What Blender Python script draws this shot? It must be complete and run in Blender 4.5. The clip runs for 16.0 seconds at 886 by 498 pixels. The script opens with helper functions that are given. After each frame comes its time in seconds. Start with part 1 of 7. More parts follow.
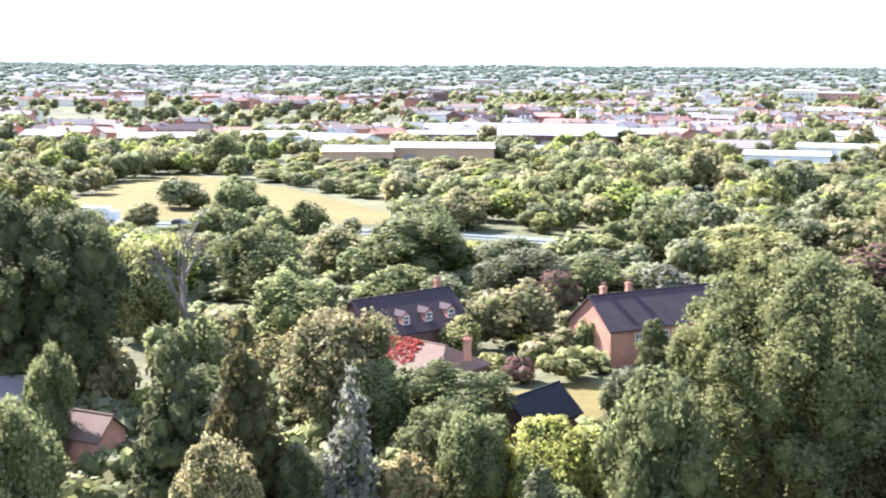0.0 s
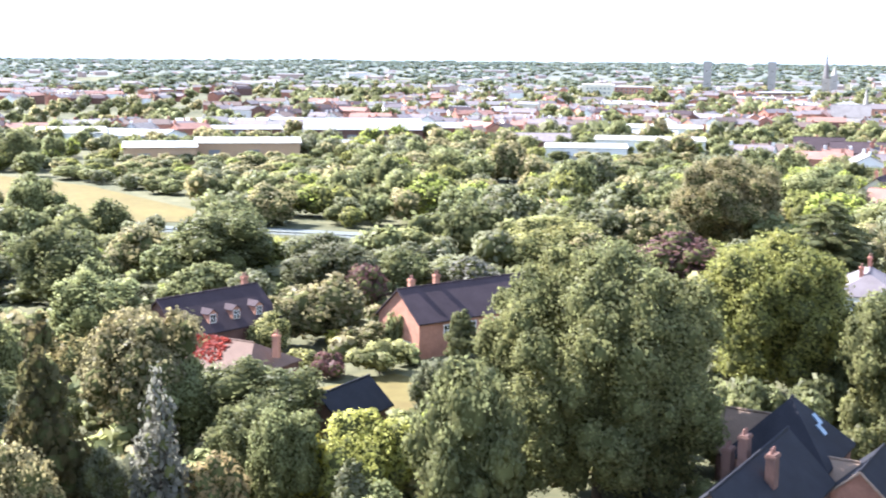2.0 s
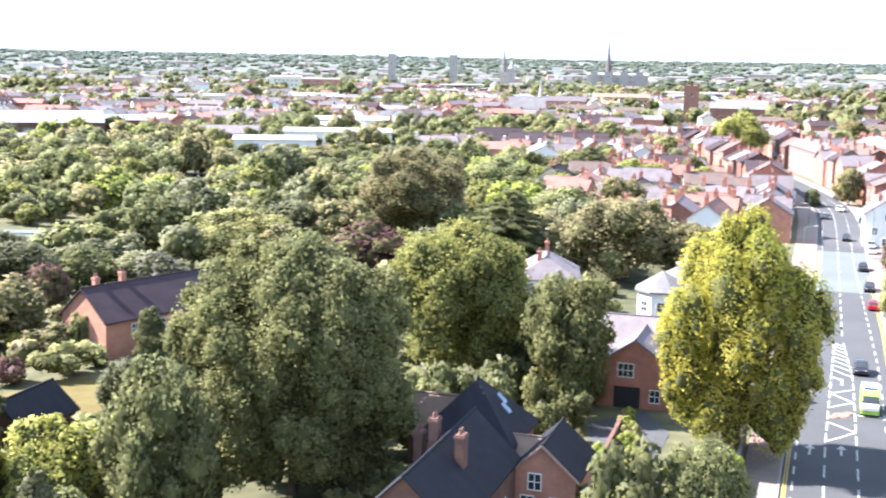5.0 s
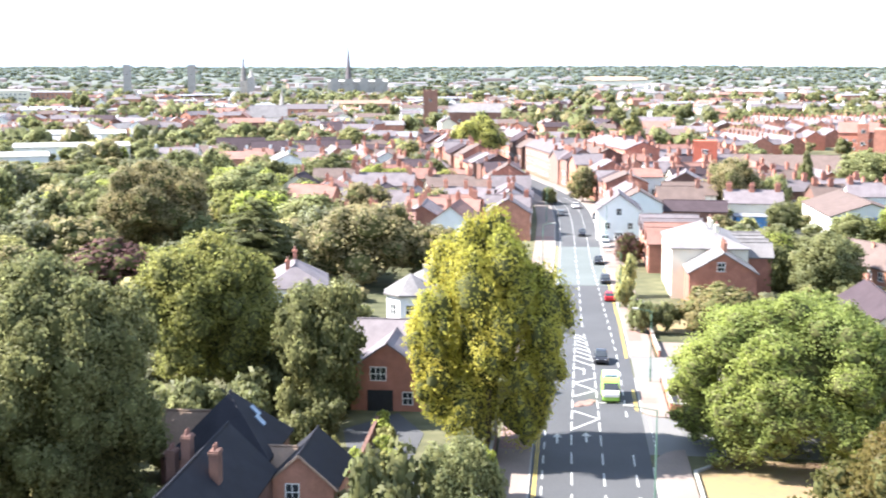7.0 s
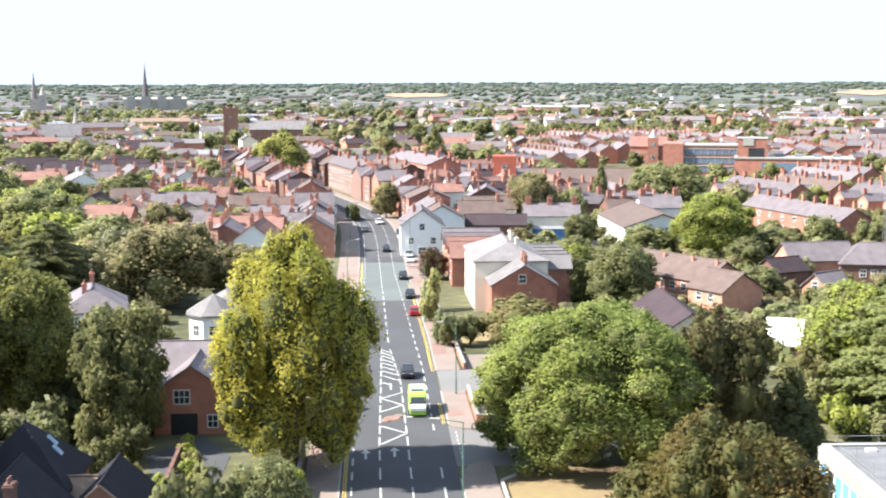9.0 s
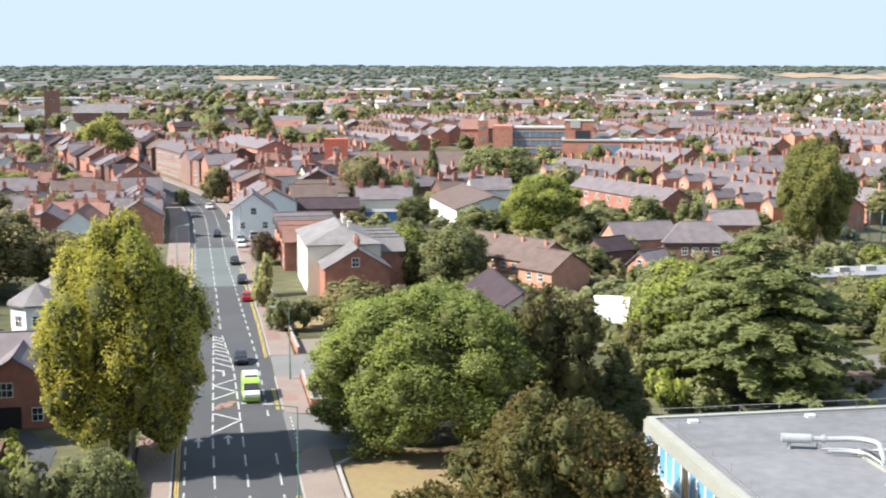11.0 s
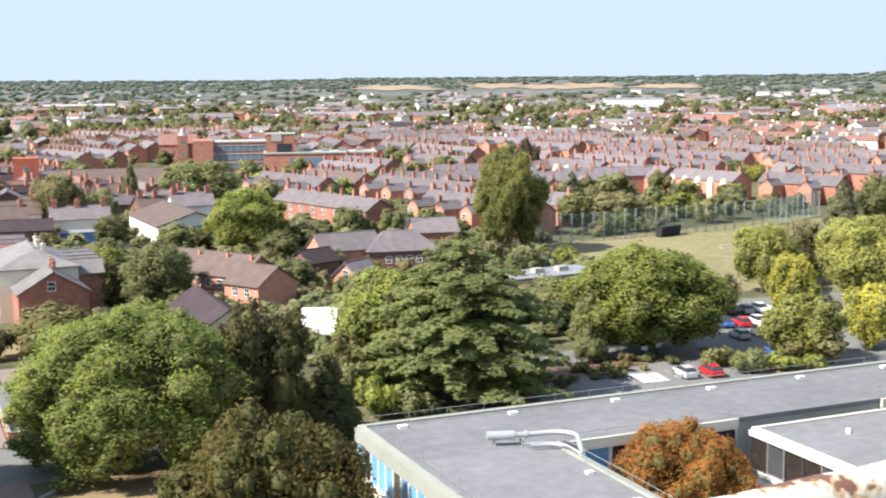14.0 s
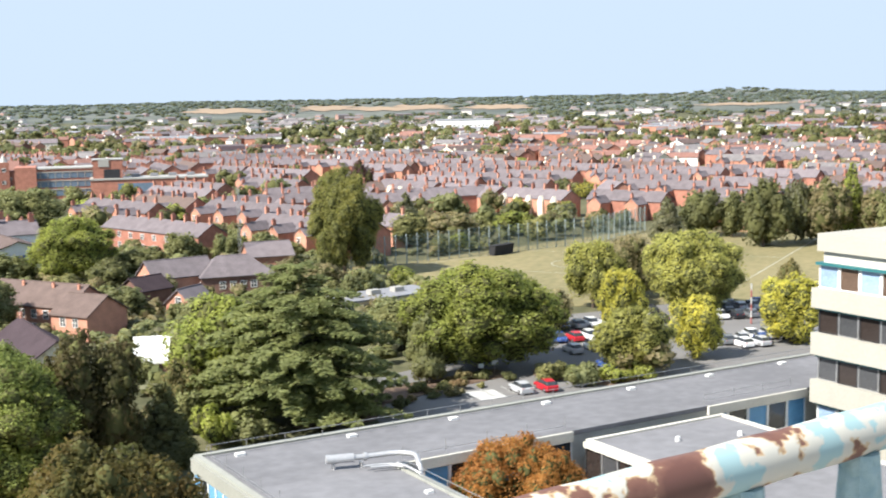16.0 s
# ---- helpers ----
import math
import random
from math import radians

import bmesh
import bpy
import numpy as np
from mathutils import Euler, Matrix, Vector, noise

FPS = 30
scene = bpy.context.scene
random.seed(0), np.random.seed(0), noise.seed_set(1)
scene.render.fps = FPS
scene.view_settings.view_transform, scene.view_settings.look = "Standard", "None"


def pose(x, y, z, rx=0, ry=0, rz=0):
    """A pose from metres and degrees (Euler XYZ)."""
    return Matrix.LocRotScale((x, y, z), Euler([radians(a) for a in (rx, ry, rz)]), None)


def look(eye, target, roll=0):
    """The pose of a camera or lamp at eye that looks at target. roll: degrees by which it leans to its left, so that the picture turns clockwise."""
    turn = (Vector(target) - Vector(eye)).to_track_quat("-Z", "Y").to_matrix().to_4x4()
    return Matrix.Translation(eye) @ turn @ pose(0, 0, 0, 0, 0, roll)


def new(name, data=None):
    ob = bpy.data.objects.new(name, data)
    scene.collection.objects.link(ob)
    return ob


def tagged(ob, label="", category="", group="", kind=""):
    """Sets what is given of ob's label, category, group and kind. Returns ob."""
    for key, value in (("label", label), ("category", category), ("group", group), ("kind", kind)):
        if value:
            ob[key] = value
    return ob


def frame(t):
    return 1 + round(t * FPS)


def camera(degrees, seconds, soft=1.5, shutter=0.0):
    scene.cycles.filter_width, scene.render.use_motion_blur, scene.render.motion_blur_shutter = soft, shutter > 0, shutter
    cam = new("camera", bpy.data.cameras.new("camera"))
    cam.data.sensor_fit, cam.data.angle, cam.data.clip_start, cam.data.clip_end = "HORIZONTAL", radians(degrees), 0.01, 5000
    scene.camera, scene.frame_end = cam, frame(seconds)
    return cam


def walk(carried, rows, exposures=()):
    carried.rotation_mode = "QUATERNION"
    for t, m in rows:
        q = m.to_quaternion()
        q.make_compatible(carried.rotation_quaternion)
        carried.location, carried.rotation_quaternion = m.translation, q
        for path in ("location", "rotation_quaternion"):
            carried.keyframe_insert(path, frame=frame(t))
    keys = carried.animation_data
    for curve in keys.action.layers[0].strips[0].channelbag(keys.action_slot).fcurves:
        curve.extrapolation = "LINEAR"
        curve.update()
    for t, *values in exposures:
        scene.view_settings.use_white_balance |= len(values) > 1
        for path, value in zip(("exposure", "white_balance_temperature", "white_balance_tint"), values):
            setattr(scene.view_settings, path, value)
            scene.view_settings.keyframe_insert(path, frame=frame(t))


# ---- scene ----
# ---- camera: a visitor turns slowly on the gallery of a tall column ----
cam = camera(38.78, 16.0, soft=1.9, shutter=0.5)
EYE, SWING = 37.0, 0.9
ROWS = [
    (0.0, 0.000, -8.345, -0.353),
    (0.5, -2.278, -8.325, -0.206),
    (1.0, -4.424, -7.845, -0.139),
    (1.5, -6.272, -8.064, -0.111),
    (2.0, -8.758, -8.536, -0.501),
    (2.5, -11.010, -8.627, -0.406),
    (3.0, -13.413, -8.469, -0.487),
    (5.5, -25.624, -8.634, -0.605),
    (6.0, -28.636, -8.437, -0.022),
    (6.5, -31.235, -8.373, -0.060),
    (7.0, -34.460, -8.279, 0.024),
    (7.5, -36.636, -8.525, 0.713),
    (8.0, -39.351, -8.543, 0.901),
    (8.5, -41.524, -7.902, 0.504),
    (11.0, -51.021, -8.308, -0.066),
    (11.5, -53.285, -8.222, 0.175),
    (12.0, -55.685, -8.058, 0.437),
    (12.5, -57.683, -7.929, 0.505),
    (13.0, -60.050, -7.859, 0.866),
    (13.5, -62.013, -7.785, 0.564),
    (14.0, -64.518, -7.780, 0.516),
    (14.5, -66.472, -7.684, 0.845),
    (15.0, -68.475, -7.446, 1.402),
    (15.5, -70.520, -7.340, 2.046),
    (16.0, -72.100, -6.889, 0.997),
]


def gallery(t, yaw, pitch, roll):
    a = radians(yaw)
    return t, pose(-SWING * math.sin(a), SWING * math.cos(a), EYE, 90 + pitch, roll, yaw)


walk(cam, [gallery(*r) for r in ROWS], [(0, 2.72, 5880, 16), (3.2, 2.65, 5930, 16), (7, 2.54, 6200, 13), (8.7, 2.12, 6350, 11), (11, 1.55, 6380, 10), (13, 1.55, 6400, 10), (16, 1.47, 6450, 10)])

# ---- sky and sun ----
SUN_AZ, SUN_EL = 53.0, 43.0            # degrees left of +y, degrees up
world = bpy.data.worlds.new("sky")
scene.world = world
world.use_nodes = True
wn = world.node_tree.nodes
sky = wn.new("ShaderNodeTexSky")
sky.sky_type, sky.sun_disc = "NISHITA", False
sky.sun_elevation, sky.sun_rotation = radians(SUN_EL), radians(-SUN_AZ)
sky.air_density, sky.dust_density, sky.ozone_density, sky.altitude = 1.0, 0.0, 2.0, 3200.0
wn["Background"].inputs["Strength"].default_value = 0.075
HAZY = (3.25, 3.98, 4.95, 1)               # summer haze evens the sky out
dk, mh = wn.new("ShaderNodeMix"), wn.new("ShaderNodeMix")
dk.data_type = mh.data_type = "RGBA"
dk.blend_type = "DARKEN"
dk.inputs["Factor"].default_value, mh.inputs["Factor"].default_value = 1.0, 0.6
dk.inputs["B"].default_value = mh.inputs["B"].default_value = HAZY
world.node_tree.links.new(sky.outputs[0], dk.inputs["A"])
world.node_tree.links.new(dk.outputs["Result"], mh.inputs["A"])
world.node_tree.links.new(mh.outputs["Result"], wn["Background"].inputs[0])
lamp = bpy.data.lights.new("sun", "SUN")
lamp.energy, lamp.angle, lamp.color = 3.8, radians(0.6), (1.0, 0.95, 0.87)
sun = new("sun", lamp)
sdir = Vector((-math.sin(radians(SUN_AZ)) * math.cos(radians(SUN_EL)), math.cos(radians(SUN_AZ)) * math.cos(radians(SUN_EL)), math.sin(radians(SUN_EL))))
sun.matrix_world = look(sdir * 300, (0, 0, 0))

# ---- materials ----


def mat(name, colour, rough=0.8, vary=0.25, scale=1.0, fine=8.0, bump=0.15, metal=0.0, tint=None, rnd=0.12, spec=0.3):
    """A surface whose colour wanders at two scales, and from piece to piece."""
    m = bpy.data.materials.new(name)
    m.use_nodes = True
    nt = m.node_tree
    b = nt.nodes["Principled BSDF"]
    b.inputs["Roughness"].default_value, b.inputs["Metallic"].default_value = rough, metal
    b.inputs["Specular IOR Level"].default_value = spec
    tc = nt.nodes.new("ShaderNodeTexCoord")
    n1, n2 = nt.nodes.new("ShaderNodeTexNoise"), nt.nodes.new("ShaderNodeTexNoise")
    n1.inputs["Scale"].default_value, n2.inputs["Scale"].default_value = scale, fine
    n1.inputs["Detail"].default_value = 5
    n2.inputs["Detail"].default_value = 3
    for n in (n1, n2):
        nt.links.new(tc.outputs["Object"], n.inputs["Vector"])
    add = nt.nodes.new("ShaderNodeMath")
    add.operation = "ADD"
    nt.links.new(n1.outputs[0], add.inputs[0])
    nt.links.new(n2.outputs[0], add.inputs[1])
    oi = nt.nodes.new("ShaderNodeObjectInfo")
    mr = nt.nodes.new("ShaderNodeMapRange")
    mr.inputs["To Min"].default_value, mr.inputs["To Max"].default_value = -rnd, rnd
    nt.links.new(oi.outputs["Random"], mr.inputs["Value"])
    add2 = nt.nodes.new("ShaderNodeMath")
    add2.operation = "ADD"
    nt.links.new(add.outputs[0], add2.inputs[0])
    nt.links.new(mr.outputs[0], add2.inputs[1])
    ramp = nt.nodes.new("ShaderNodeMapRange")
    ramp.inputs["From Min"].default_value, ramp.inputs["From Max"].default_value = 0.65, 1.35
    nt.links.new(add2.outputs[0], ramp.inputs["Value"])
    mix = nt.nodes.new("ShaderNodeMix")
    mix.data_type = "RGBA"
    t2 = tint or colour
    mix.inputs["A"].default_value = (*[c * (1 - vary) for c in colour], 1)
    mix.inputs["B"].default_value = (*[min(1, c * (1 + vary)) for c in t2], 1)
    nt.links.new(ramp.outputs[0], mix.inputs["Factor"])
    nt.links.new(mix.outputs["Result"], b.inputs["Base Color"])
    if bump:
        bp = nt.nodes.new("ShaderNodeBump")
        bp.inputs["Strength"].default_value, bp.inputs["Distance"].default_value = bump, 0.05
        nt.links.new(n2.outputs[0], bp.inputs["Height"])
        nt.links.new(bp.outputs[0], b.inputs["Normal"])
    return m


def leaf_mat(name, colour, tint=None, vary=0.22, patch=0.45):
    """Foliage: every leaf a little different, with slow patches over the crown; some light comes through."""
    m = bpy.data.materials.new(name)
    m.use_nodes = True
    nt = m.node_tree
    b = nt.nodes["Principled BSDF"]
    b.inputs["Roughness"].default_value = 0.5
    b.inputs["Specular IOR Level"].default_value = 0.16
    geo, oi = nt.nodes.new("ShaderNodeNewGeometry"), nt.nodes.new("ShaderNodeObjectInfo")
    no = nt.nodes.new("ShaderNodeTexNoise")
    no.inputs["Scale"].default_value, no.inputs["Detail"].default_value = 0.16, 3
    nt.links.new(geo.outputs["Position"], no.inputs["Vector"])
    val = nt.nodes.new("ShaderNodeMapRange")
    val.inputs["To Min"].default_value, val.inputs["To Max"].default_value = 1 - vary, 1 + vary
    nt.links.new(geo.outputs["Random Per Island"], val.inputs["Value"])
    obr = nt.nodes.new("ShaderNodeMapRange")
    obr.inputs["To Min"].default_value, obr.inputs["To Max"].default_value = 0.84, 1.14
    nt.links.new(oi.outputs["Random"], obr.inputs["Value"])
    mul = nt.nodes.new("ShaderNodeMath")
    mul.operation = "MULTIPLY"
    nt.links.new(val.outputs[0], mul.inputs[0])
    nt.links.new(obr.outputs[0], mul.inputs[1])
    pr = nt.nodes.new("ShaderNodeMapRange")
    pr.inputs["From Min"].default_value, pr.inputs["From Max"].default_value = 0.5 - patch / 2, 0.5 + patch / 2
    nt.links.new(no.outputs[0], pr.inputs["Value"])
    mix = nt.nodes.new("ShaderNodeMix")
    mix.data_type = "RGBA"
    t2 = tint or (colour[0] * 1.35, colour[1] * 1.22, colour[2] * 1.05)
    mix.inputs["A"].default_value, mix.inputs["B"].default_value = (*colour, 1), (*t2, 1)
    nt.links.new(pr.outputs[0], mix.inputs["Factor"])
    sc = nt.nodes.new("ShaderNodeVectorMath")
    sc.operation = "SCALE"
    nt.links.new(mix.outputs["Result"], sc.inputs[0])
    nt.links.new(mul.outputs[0], sc.inputs["Scale"])
    nt.links.new(sc.outputs[0], b.inputs["Base Color"])
    tr = nt.nodes.new("ShaderNodeBsdfTranslucent")
    thru = nt.nodes.new("ShaderNodeVectorMath")
    thru.operation = "MULTIPLY"
    thru.inputs[1].default_value = (1.40, 1.46, 1.40)
    nt.links.new(sc.outputs[0], thru.inputs[0])
    nt.links.new(thru.outputs[0], tr.inputs["Color"])
    ms = nt.nodes.new("ShaderNodeMixShader")
    ms.inputs[0].default_value = 0.50
    out = nt.nodes["Material Output"]
    nt.links.new(b.outputs[0], ms.inputs[1])
    nt.links.new(tr.outputs[0], ms.inputs[2])
    nt.links.new(ms.outputs[0], out.inputs[0])
    return m


LEAF = {
    "dark": leaf_mat("leaf_dark_green", (0.135, 0.146, 0.074)),
    "green": leaf_mat("leaf_mid_green", (0.205, 0.223, 0.113)),
    "fresh": leaf_mat("leaf_fresh_green", (0.255, 0.293, 0.080)),
    "meadow": leaf_mat("leaf_round_green", (0.185, 0.221, 0.071), (0.287, 0.314, 0.083)),
    "olive": leaf_mat("leaf_olive", (0.237, 0.213, 0.123)),
    "yellowgreen": leaf_mat("leaf_yellow_green", (0.258, 0.260, 0.121)),
    "yellow": leaf_mat("leaf_autumn_yellow", (0.254, 0.289, 0.068), (0.555, 0.443, 0.083), vary=0.22, patch=0.75),
    "golden": leaf_mat("leaf_golden_lime", (0.416, 0.402, 0.086), (0.554, 0.492, 0.101)),
    "orange": leaf_mat("leaf_autumn_orange", (0.291, 0.121, 0.043), (0.392, 0.197, 0.053)),
    "copper": leaf_mat("leaf_copper", (0.120, 0.060, 0.063), (0.132, 0.074, 0.065)),
    "grey": leaf_mat("leaf_grey_green", (0.213, 0.218, 0.133), (0.197, 0.186, 0.118)),
    "brown": leaf_mat("leaf_brown_green", (0.204, 0.186, 0.082), (0.258, 0.198, 0.091)),
    "cedar": leaf_mat("needle_cedar", (0.180, 0.205, 0.085), (0.320, 0.336, 0.137)),
    "yew": leaf_mat("needle_yew", (0.082, 0.094, 0.032), (0.160, 0.105, 0.036)),
    "white": leaf_mat("leaf_silver", (0.197, 0.187, 0.158), (0.178, 0.166, 0.136)),
    "lime": leaf_mat("leaf_lime_olive", (0.315, 0.314, 0.100), (0.422, 0.402, 0.117)),
    # Far leaf tones; bluish haze is painted in, plus emission further below.
    "distance": leaf_mat("leaf_plain_haze_glow", (0.110, 0.132, 0.098), (0.140, 0.155, 0.110), vary=0.22),
    "haze": leaf_mat("leaf_hills_haze_glow", (0.126, 0.158, 0.134), (0.156, 0.180, 0.150), vary=0.2),
    "deep": leaf_mat("leaf_deep_green", (0.067, 0.072, 0.041)),
    "umber": leaf_mat("needle_umber", (0.081, 0.078, 0.035), (0.119, 0.092, 0.042)),
    "mossy": leaf_mat("leaf_mossy_green", (0.178, 0.189, 0.064), (0.292, 0.270, 0.081)),
    "oak": leaf_mat("leaf_oak_green", (0.161, 0.168, 0.080)),
    "russet": leaf_mat("leaf_russet", (0.282, 0.192, 0.102), (0.300, 0.240, 0.120)),
    "red": leaf_mat("leaf_creeper_red", (0.252, 0.045, 0.038), (0.230, 0.061, 0.038)),
}
# Darker than most leaves: paints shade into the gaps between blades.
INNER_SHADE = mat("crown_inner_shade", (0.092, 0.094, 0.038), 0.95, 0.3, 1.5, 9, 0.0, spec=0.05)
BARK = mat("bark", (0.10, 0.075, 0.055), 0.9, 0.35, 2, 20, 0.4)
PALEBARK = mat("bark_dead", (0.13, 0.11, 0.095), 0.9, 0.3, 2, 20, 0.4)
BRICK = mat("brick_red", (0.375, 0.168, 0.120), 0.9, 0.3, 0.8, 14, 0.3, rnd=0.2)
BRICKO = mat("brick_orange", (0.47, 0.232, 0.160), 0.9, 0.25, 0.8, 14, 0.3, rnd=0.2)
BRICKD = mat("brick_brown", (0.17, 0.095, 0.075), 0.9, 0.3, 0.8, 14, 0.3, rnd=0.2)
CREAM = mat("render_cream", (0.74, 0.68, 0.55), 0.85, 0.08, 0.5, 8, 0.08)
PINKR = mat("render_pink", (0.23, 0.150, 0.125), 0.85, 0.15, 0.5, 8, 0.1)
WHITE = mat("paint_white", (0.80, 0.80, 0.77), 0.7, 0.06, 0.6, 8, 0.05)
SLATE = mat("slate_grey", (0.158, 0.136, 0.142), 0.75, 0.28, 0.6, 9, 0.35, rnd=0.25, spec=0.22)
SLATED = mat("slate_dark", (0.026, 0.026, 0.032), 0.75, 0.25, 0.6, 9, 0.35, spec=0.12)
SLATEL = mat("slate_pale", (0.185, 0.172, 0.170), 0.8, 0.3, 0.5, 5, 0.3, spec=0.25)
TILEB = mat("tile_brown", (0.125, 0.090, 0.078), 0.8, 0.25, 0.6, 9, 0.4)
TILEP = mat("tile_plum", (0.055, 0.040, 0.045), 0.85, 0.25, 0.5, 9, 0.4, rnd=0.18, spec=0.15)
TILEK = mat("tile_pinkish", (0.125, 0.080, 0.062), 0.85, 0.22, 0.6, 9, 0.4)
TILER = mat("tile_red", (0.235, 0.125, 0.10), 0.8, 0.25, 0.6, 9, 0.4)
TILEO = mat("tile_buff", (0.235, 0.165, 0.120), 0.8, 0.22, 0.6, 9, 0.4)
GLASSD = mat("window_glass_dark", (0.035, 0.04, 0.045), 0.12, 0.2, 0.5, 2, 0.0, spec=0.6)
FRAME = mat("window_frame_white", (0.78, 0.78, 0.75), 0.5, 0.05, 1, 8, 0.0)
METALW = mat("roof_sheet_pale", (0.36, 0.35, 0.32), 0.5, 0.08, 0.05, 1, 0.05, rnd=0.1)
METALG = mat("roof_sheet_grey", (0.24, 0.24, 0.25), 0.5, 0.1, 0.05, 1, 0.05, rnd=0.1)
ASPHALT = mat("asphalt", (0.075, 0.076, 0.080), 0.9, 0.18, 0.12, 6, 0.2)
ASPHALTL = mat("asphalt_worn", (0.165, 0.16, 0.155), 0.9, 0.15, 0.1, 6, 0.2)
ASPHALTG = mat("asphalt_greenish", (0.12, 0.135, 0.13), 0.9, 0.15, 0.1, 6, 0.2)
PAVER = mat("paving_red", (0.24, 0.155, 0.13), 0.9, 0.15, 0.4, 5, 0.2)
PAVE = mat("paving_pink", (0.225, 0.18, 0.155), 0.9, 0.15, 0.3, 5, 0.2)
KERB = mat("kerb_concrete", (0.33, 0.315, 0.29), 0.9, 0.12, 0.5, 6, 0.2)
PAINT = mat("road_paint", (0.42, 0.42, 0.40), 0.7, 0.3, 0.8, 8, 0.05)
YPAINT = mat("road_paint_yellow", (0.62, 0.44, 0.08), 0.7, 0.12, 0.8, 8, 0.05)
DRYGRASS = mat("dry_grass", (0.122, 0.086, 0.026), 0.95, 0.25, 0.03, 0.4, 0.3, tint=(0.120, 0.098, 0.030))
LAWN = mat("worn_lawn", (0.275, 0.178, 0.115), 0.95, 0.2, 0.09, 1.0, 0.3, tint=(0.21, 0.175, 0.075))
PITCH = mat("pitch_grass", (0.152, 0.150, 0.066), 0.95, 0.2, 0.02, 0.5, 0.2, tint=(0.215, 0.180, 0.092))
STUBBLE = mat("stubble_field", (0.30, 0.222, 0.150), 0.95, 0.15, 0.005, 0.05, 0.0)
GROUND = mat("ground_grass_earth", (0.055, 0.066, 0.028), 0.95, 0.4, 0.02, 0.35, 0.3, tint=(0.10, 0.095, 0.05))
FELT = mat("roof_felt_grey", (0.178, 0.177, 0.185), 0.8, 0.2, 0.10, 0.9, 0.1)
CONC = mat("concrete_panel", (0.54, 0.52, 0.455), 0.85, 0.1, 0.3, 5, 0.15)
DARK = mat("dark_void", (0.03, 0.03, 0.032), 0.9, 0.2, 1, 8, 0.0)
TIMBERP = mat("bargeboard_pale", (0.30, 0.22, 0.17), 0.8, 0.2, 1, 12, 0.2)
STEEL = mat("steel_grey", (0.38, 0.38, 0.38), 0.45, 0.12, 1, 12, 0.05, metal=0.6)

# ---- mesh helpers ----


def mesh(name, verts, faces, mats, index=None):
    me = bpy.data.meshes.new(name)
    me.from_pydata(verts, [], faces)
    for m in mats if isinstance(mats, (list, tuple)) else [mats]:
        me.materials.append(m)
    if index is not None:
        me.polygons.foreach_set("material_index", index)
    me.update()
    return me


class Build:
    """Collects boxes, prisms and tubes of one part."""

    def __init__(self):
        self.v, self.f, self.i = [], [], []

    def poly(self, pts, faces, k=0):
        o = len(self.v)
        self.v += [tuple(p) for p in pts]
        self.f += [tuple(o + a for a in f) for f in faces]
        self.i += [k] * len(faces)
        return self

    def box(self, x0, x1, y0, y1, z0, z1, k=0):
        return self.poly([(x0, y0, z0), (x1, y0, z0), (x1, y1, z0), (x0, y1, z0), (x0, y0, z1), (x1, y0, z1), (x1, y1, z1), (x0, y1, z1)],
                         [(3, 2, 1, 0), (4, 5, 6, 7), (0, 1, 5, 4), (1, 2, 6, 5), (2, 3, 7, 6), (3, 0, 4, 7)], k)

    def tube(self, a, b, r0, r1=None, n=8, k=0):
        a, b = Vector(a), Vector(b)
        r1 = r0 if r1 is None else r1
        q = (b - a).to_track_quat("Z", "Y")
        ring = [q @ Vector((math.cos(6.28319 * i / n), math.sin(6.28319 * i / n), 0)) for i in range(n)]
        pts = [a + p * r0 for p in ring] + [b + p * r1 for p in ring]
        fs = [(i, (i + 1) % n, n + (i + 1) % n, n + i) for i in range(n)] + [tuple(range(n - 1, -1, -1)), tuple(range(n, 2 * n))]
        return self.poly(pts, fs, k)

    def gable_wall(self, l, w, eave, ridge, k=0):
        """A body with gables at both x ends, ridge along x."""
        a, b = l / 2, w / 2
        return self.poly([(-a, -b, 0), (a, -b, 0), (a, b, 0), (-a, b, 0), (-a, -b, eave), (a, -b, eave), (a, b, eave), (-a, b, eave), (-a, 0, ridge), (a, 0, ridge)],
                         [(0, 1, 5, 4), (2, 3, 7, 6), (1, 2, 6, 9, 5), (3, 0, 4, 8, 7), (4, 5, 9, 8), (6, 7, 8, 9), (3, 2, 1, 0)], k)

    def gable_roof(self, l, w, eave, ridge, over=0.35, th=0.18, k=0, hip=0.0):
        """Two thick slopes; hip: metres by which the ridge is short of each end."""
        a, b = l / 2 + over, w / 2 + over
        s = (ridge - eave) / (w / 2)
        ez = eave - s * over
        rx = max(a - (hip + over if hip else 0), 0.01)
        top = [(-a, -b, ez + th), (a, -b, ez + th), (a, b, ez + th), (-a, b, ez + th), (-rx, 0, ridge + th), (rx, 0, ridge + th)]
        low = [(x, y, z - th) for x, y, z in top]
        fs = [(0, 1, 5, 4), (2, 3, 4, 5), (1, 2, 5), (3, 0, 4)] if hip else [(0, 1, 5, 4), (2, 3, 4, 5)]
        lf = [tuple(6 + i for i in reversed(f)) for f in fs]
        rim = [(0, 6, 7, 1), (1, 7, 8, 2) if hip else (1, 7, 11, 5), (2, 8, 9, 3), (3, 9, 6, 0) if hip else (3, 9, 10, 4)]
        if not hip:
            rim += [(5, 11, 8, 2), (4, 10, 6, 0)]
        return self.poly(top + low, fs + lf + rim, k)

    def mesh(self, name, mats):
        return mesh(name, self.v, self.f, mats, self.i)


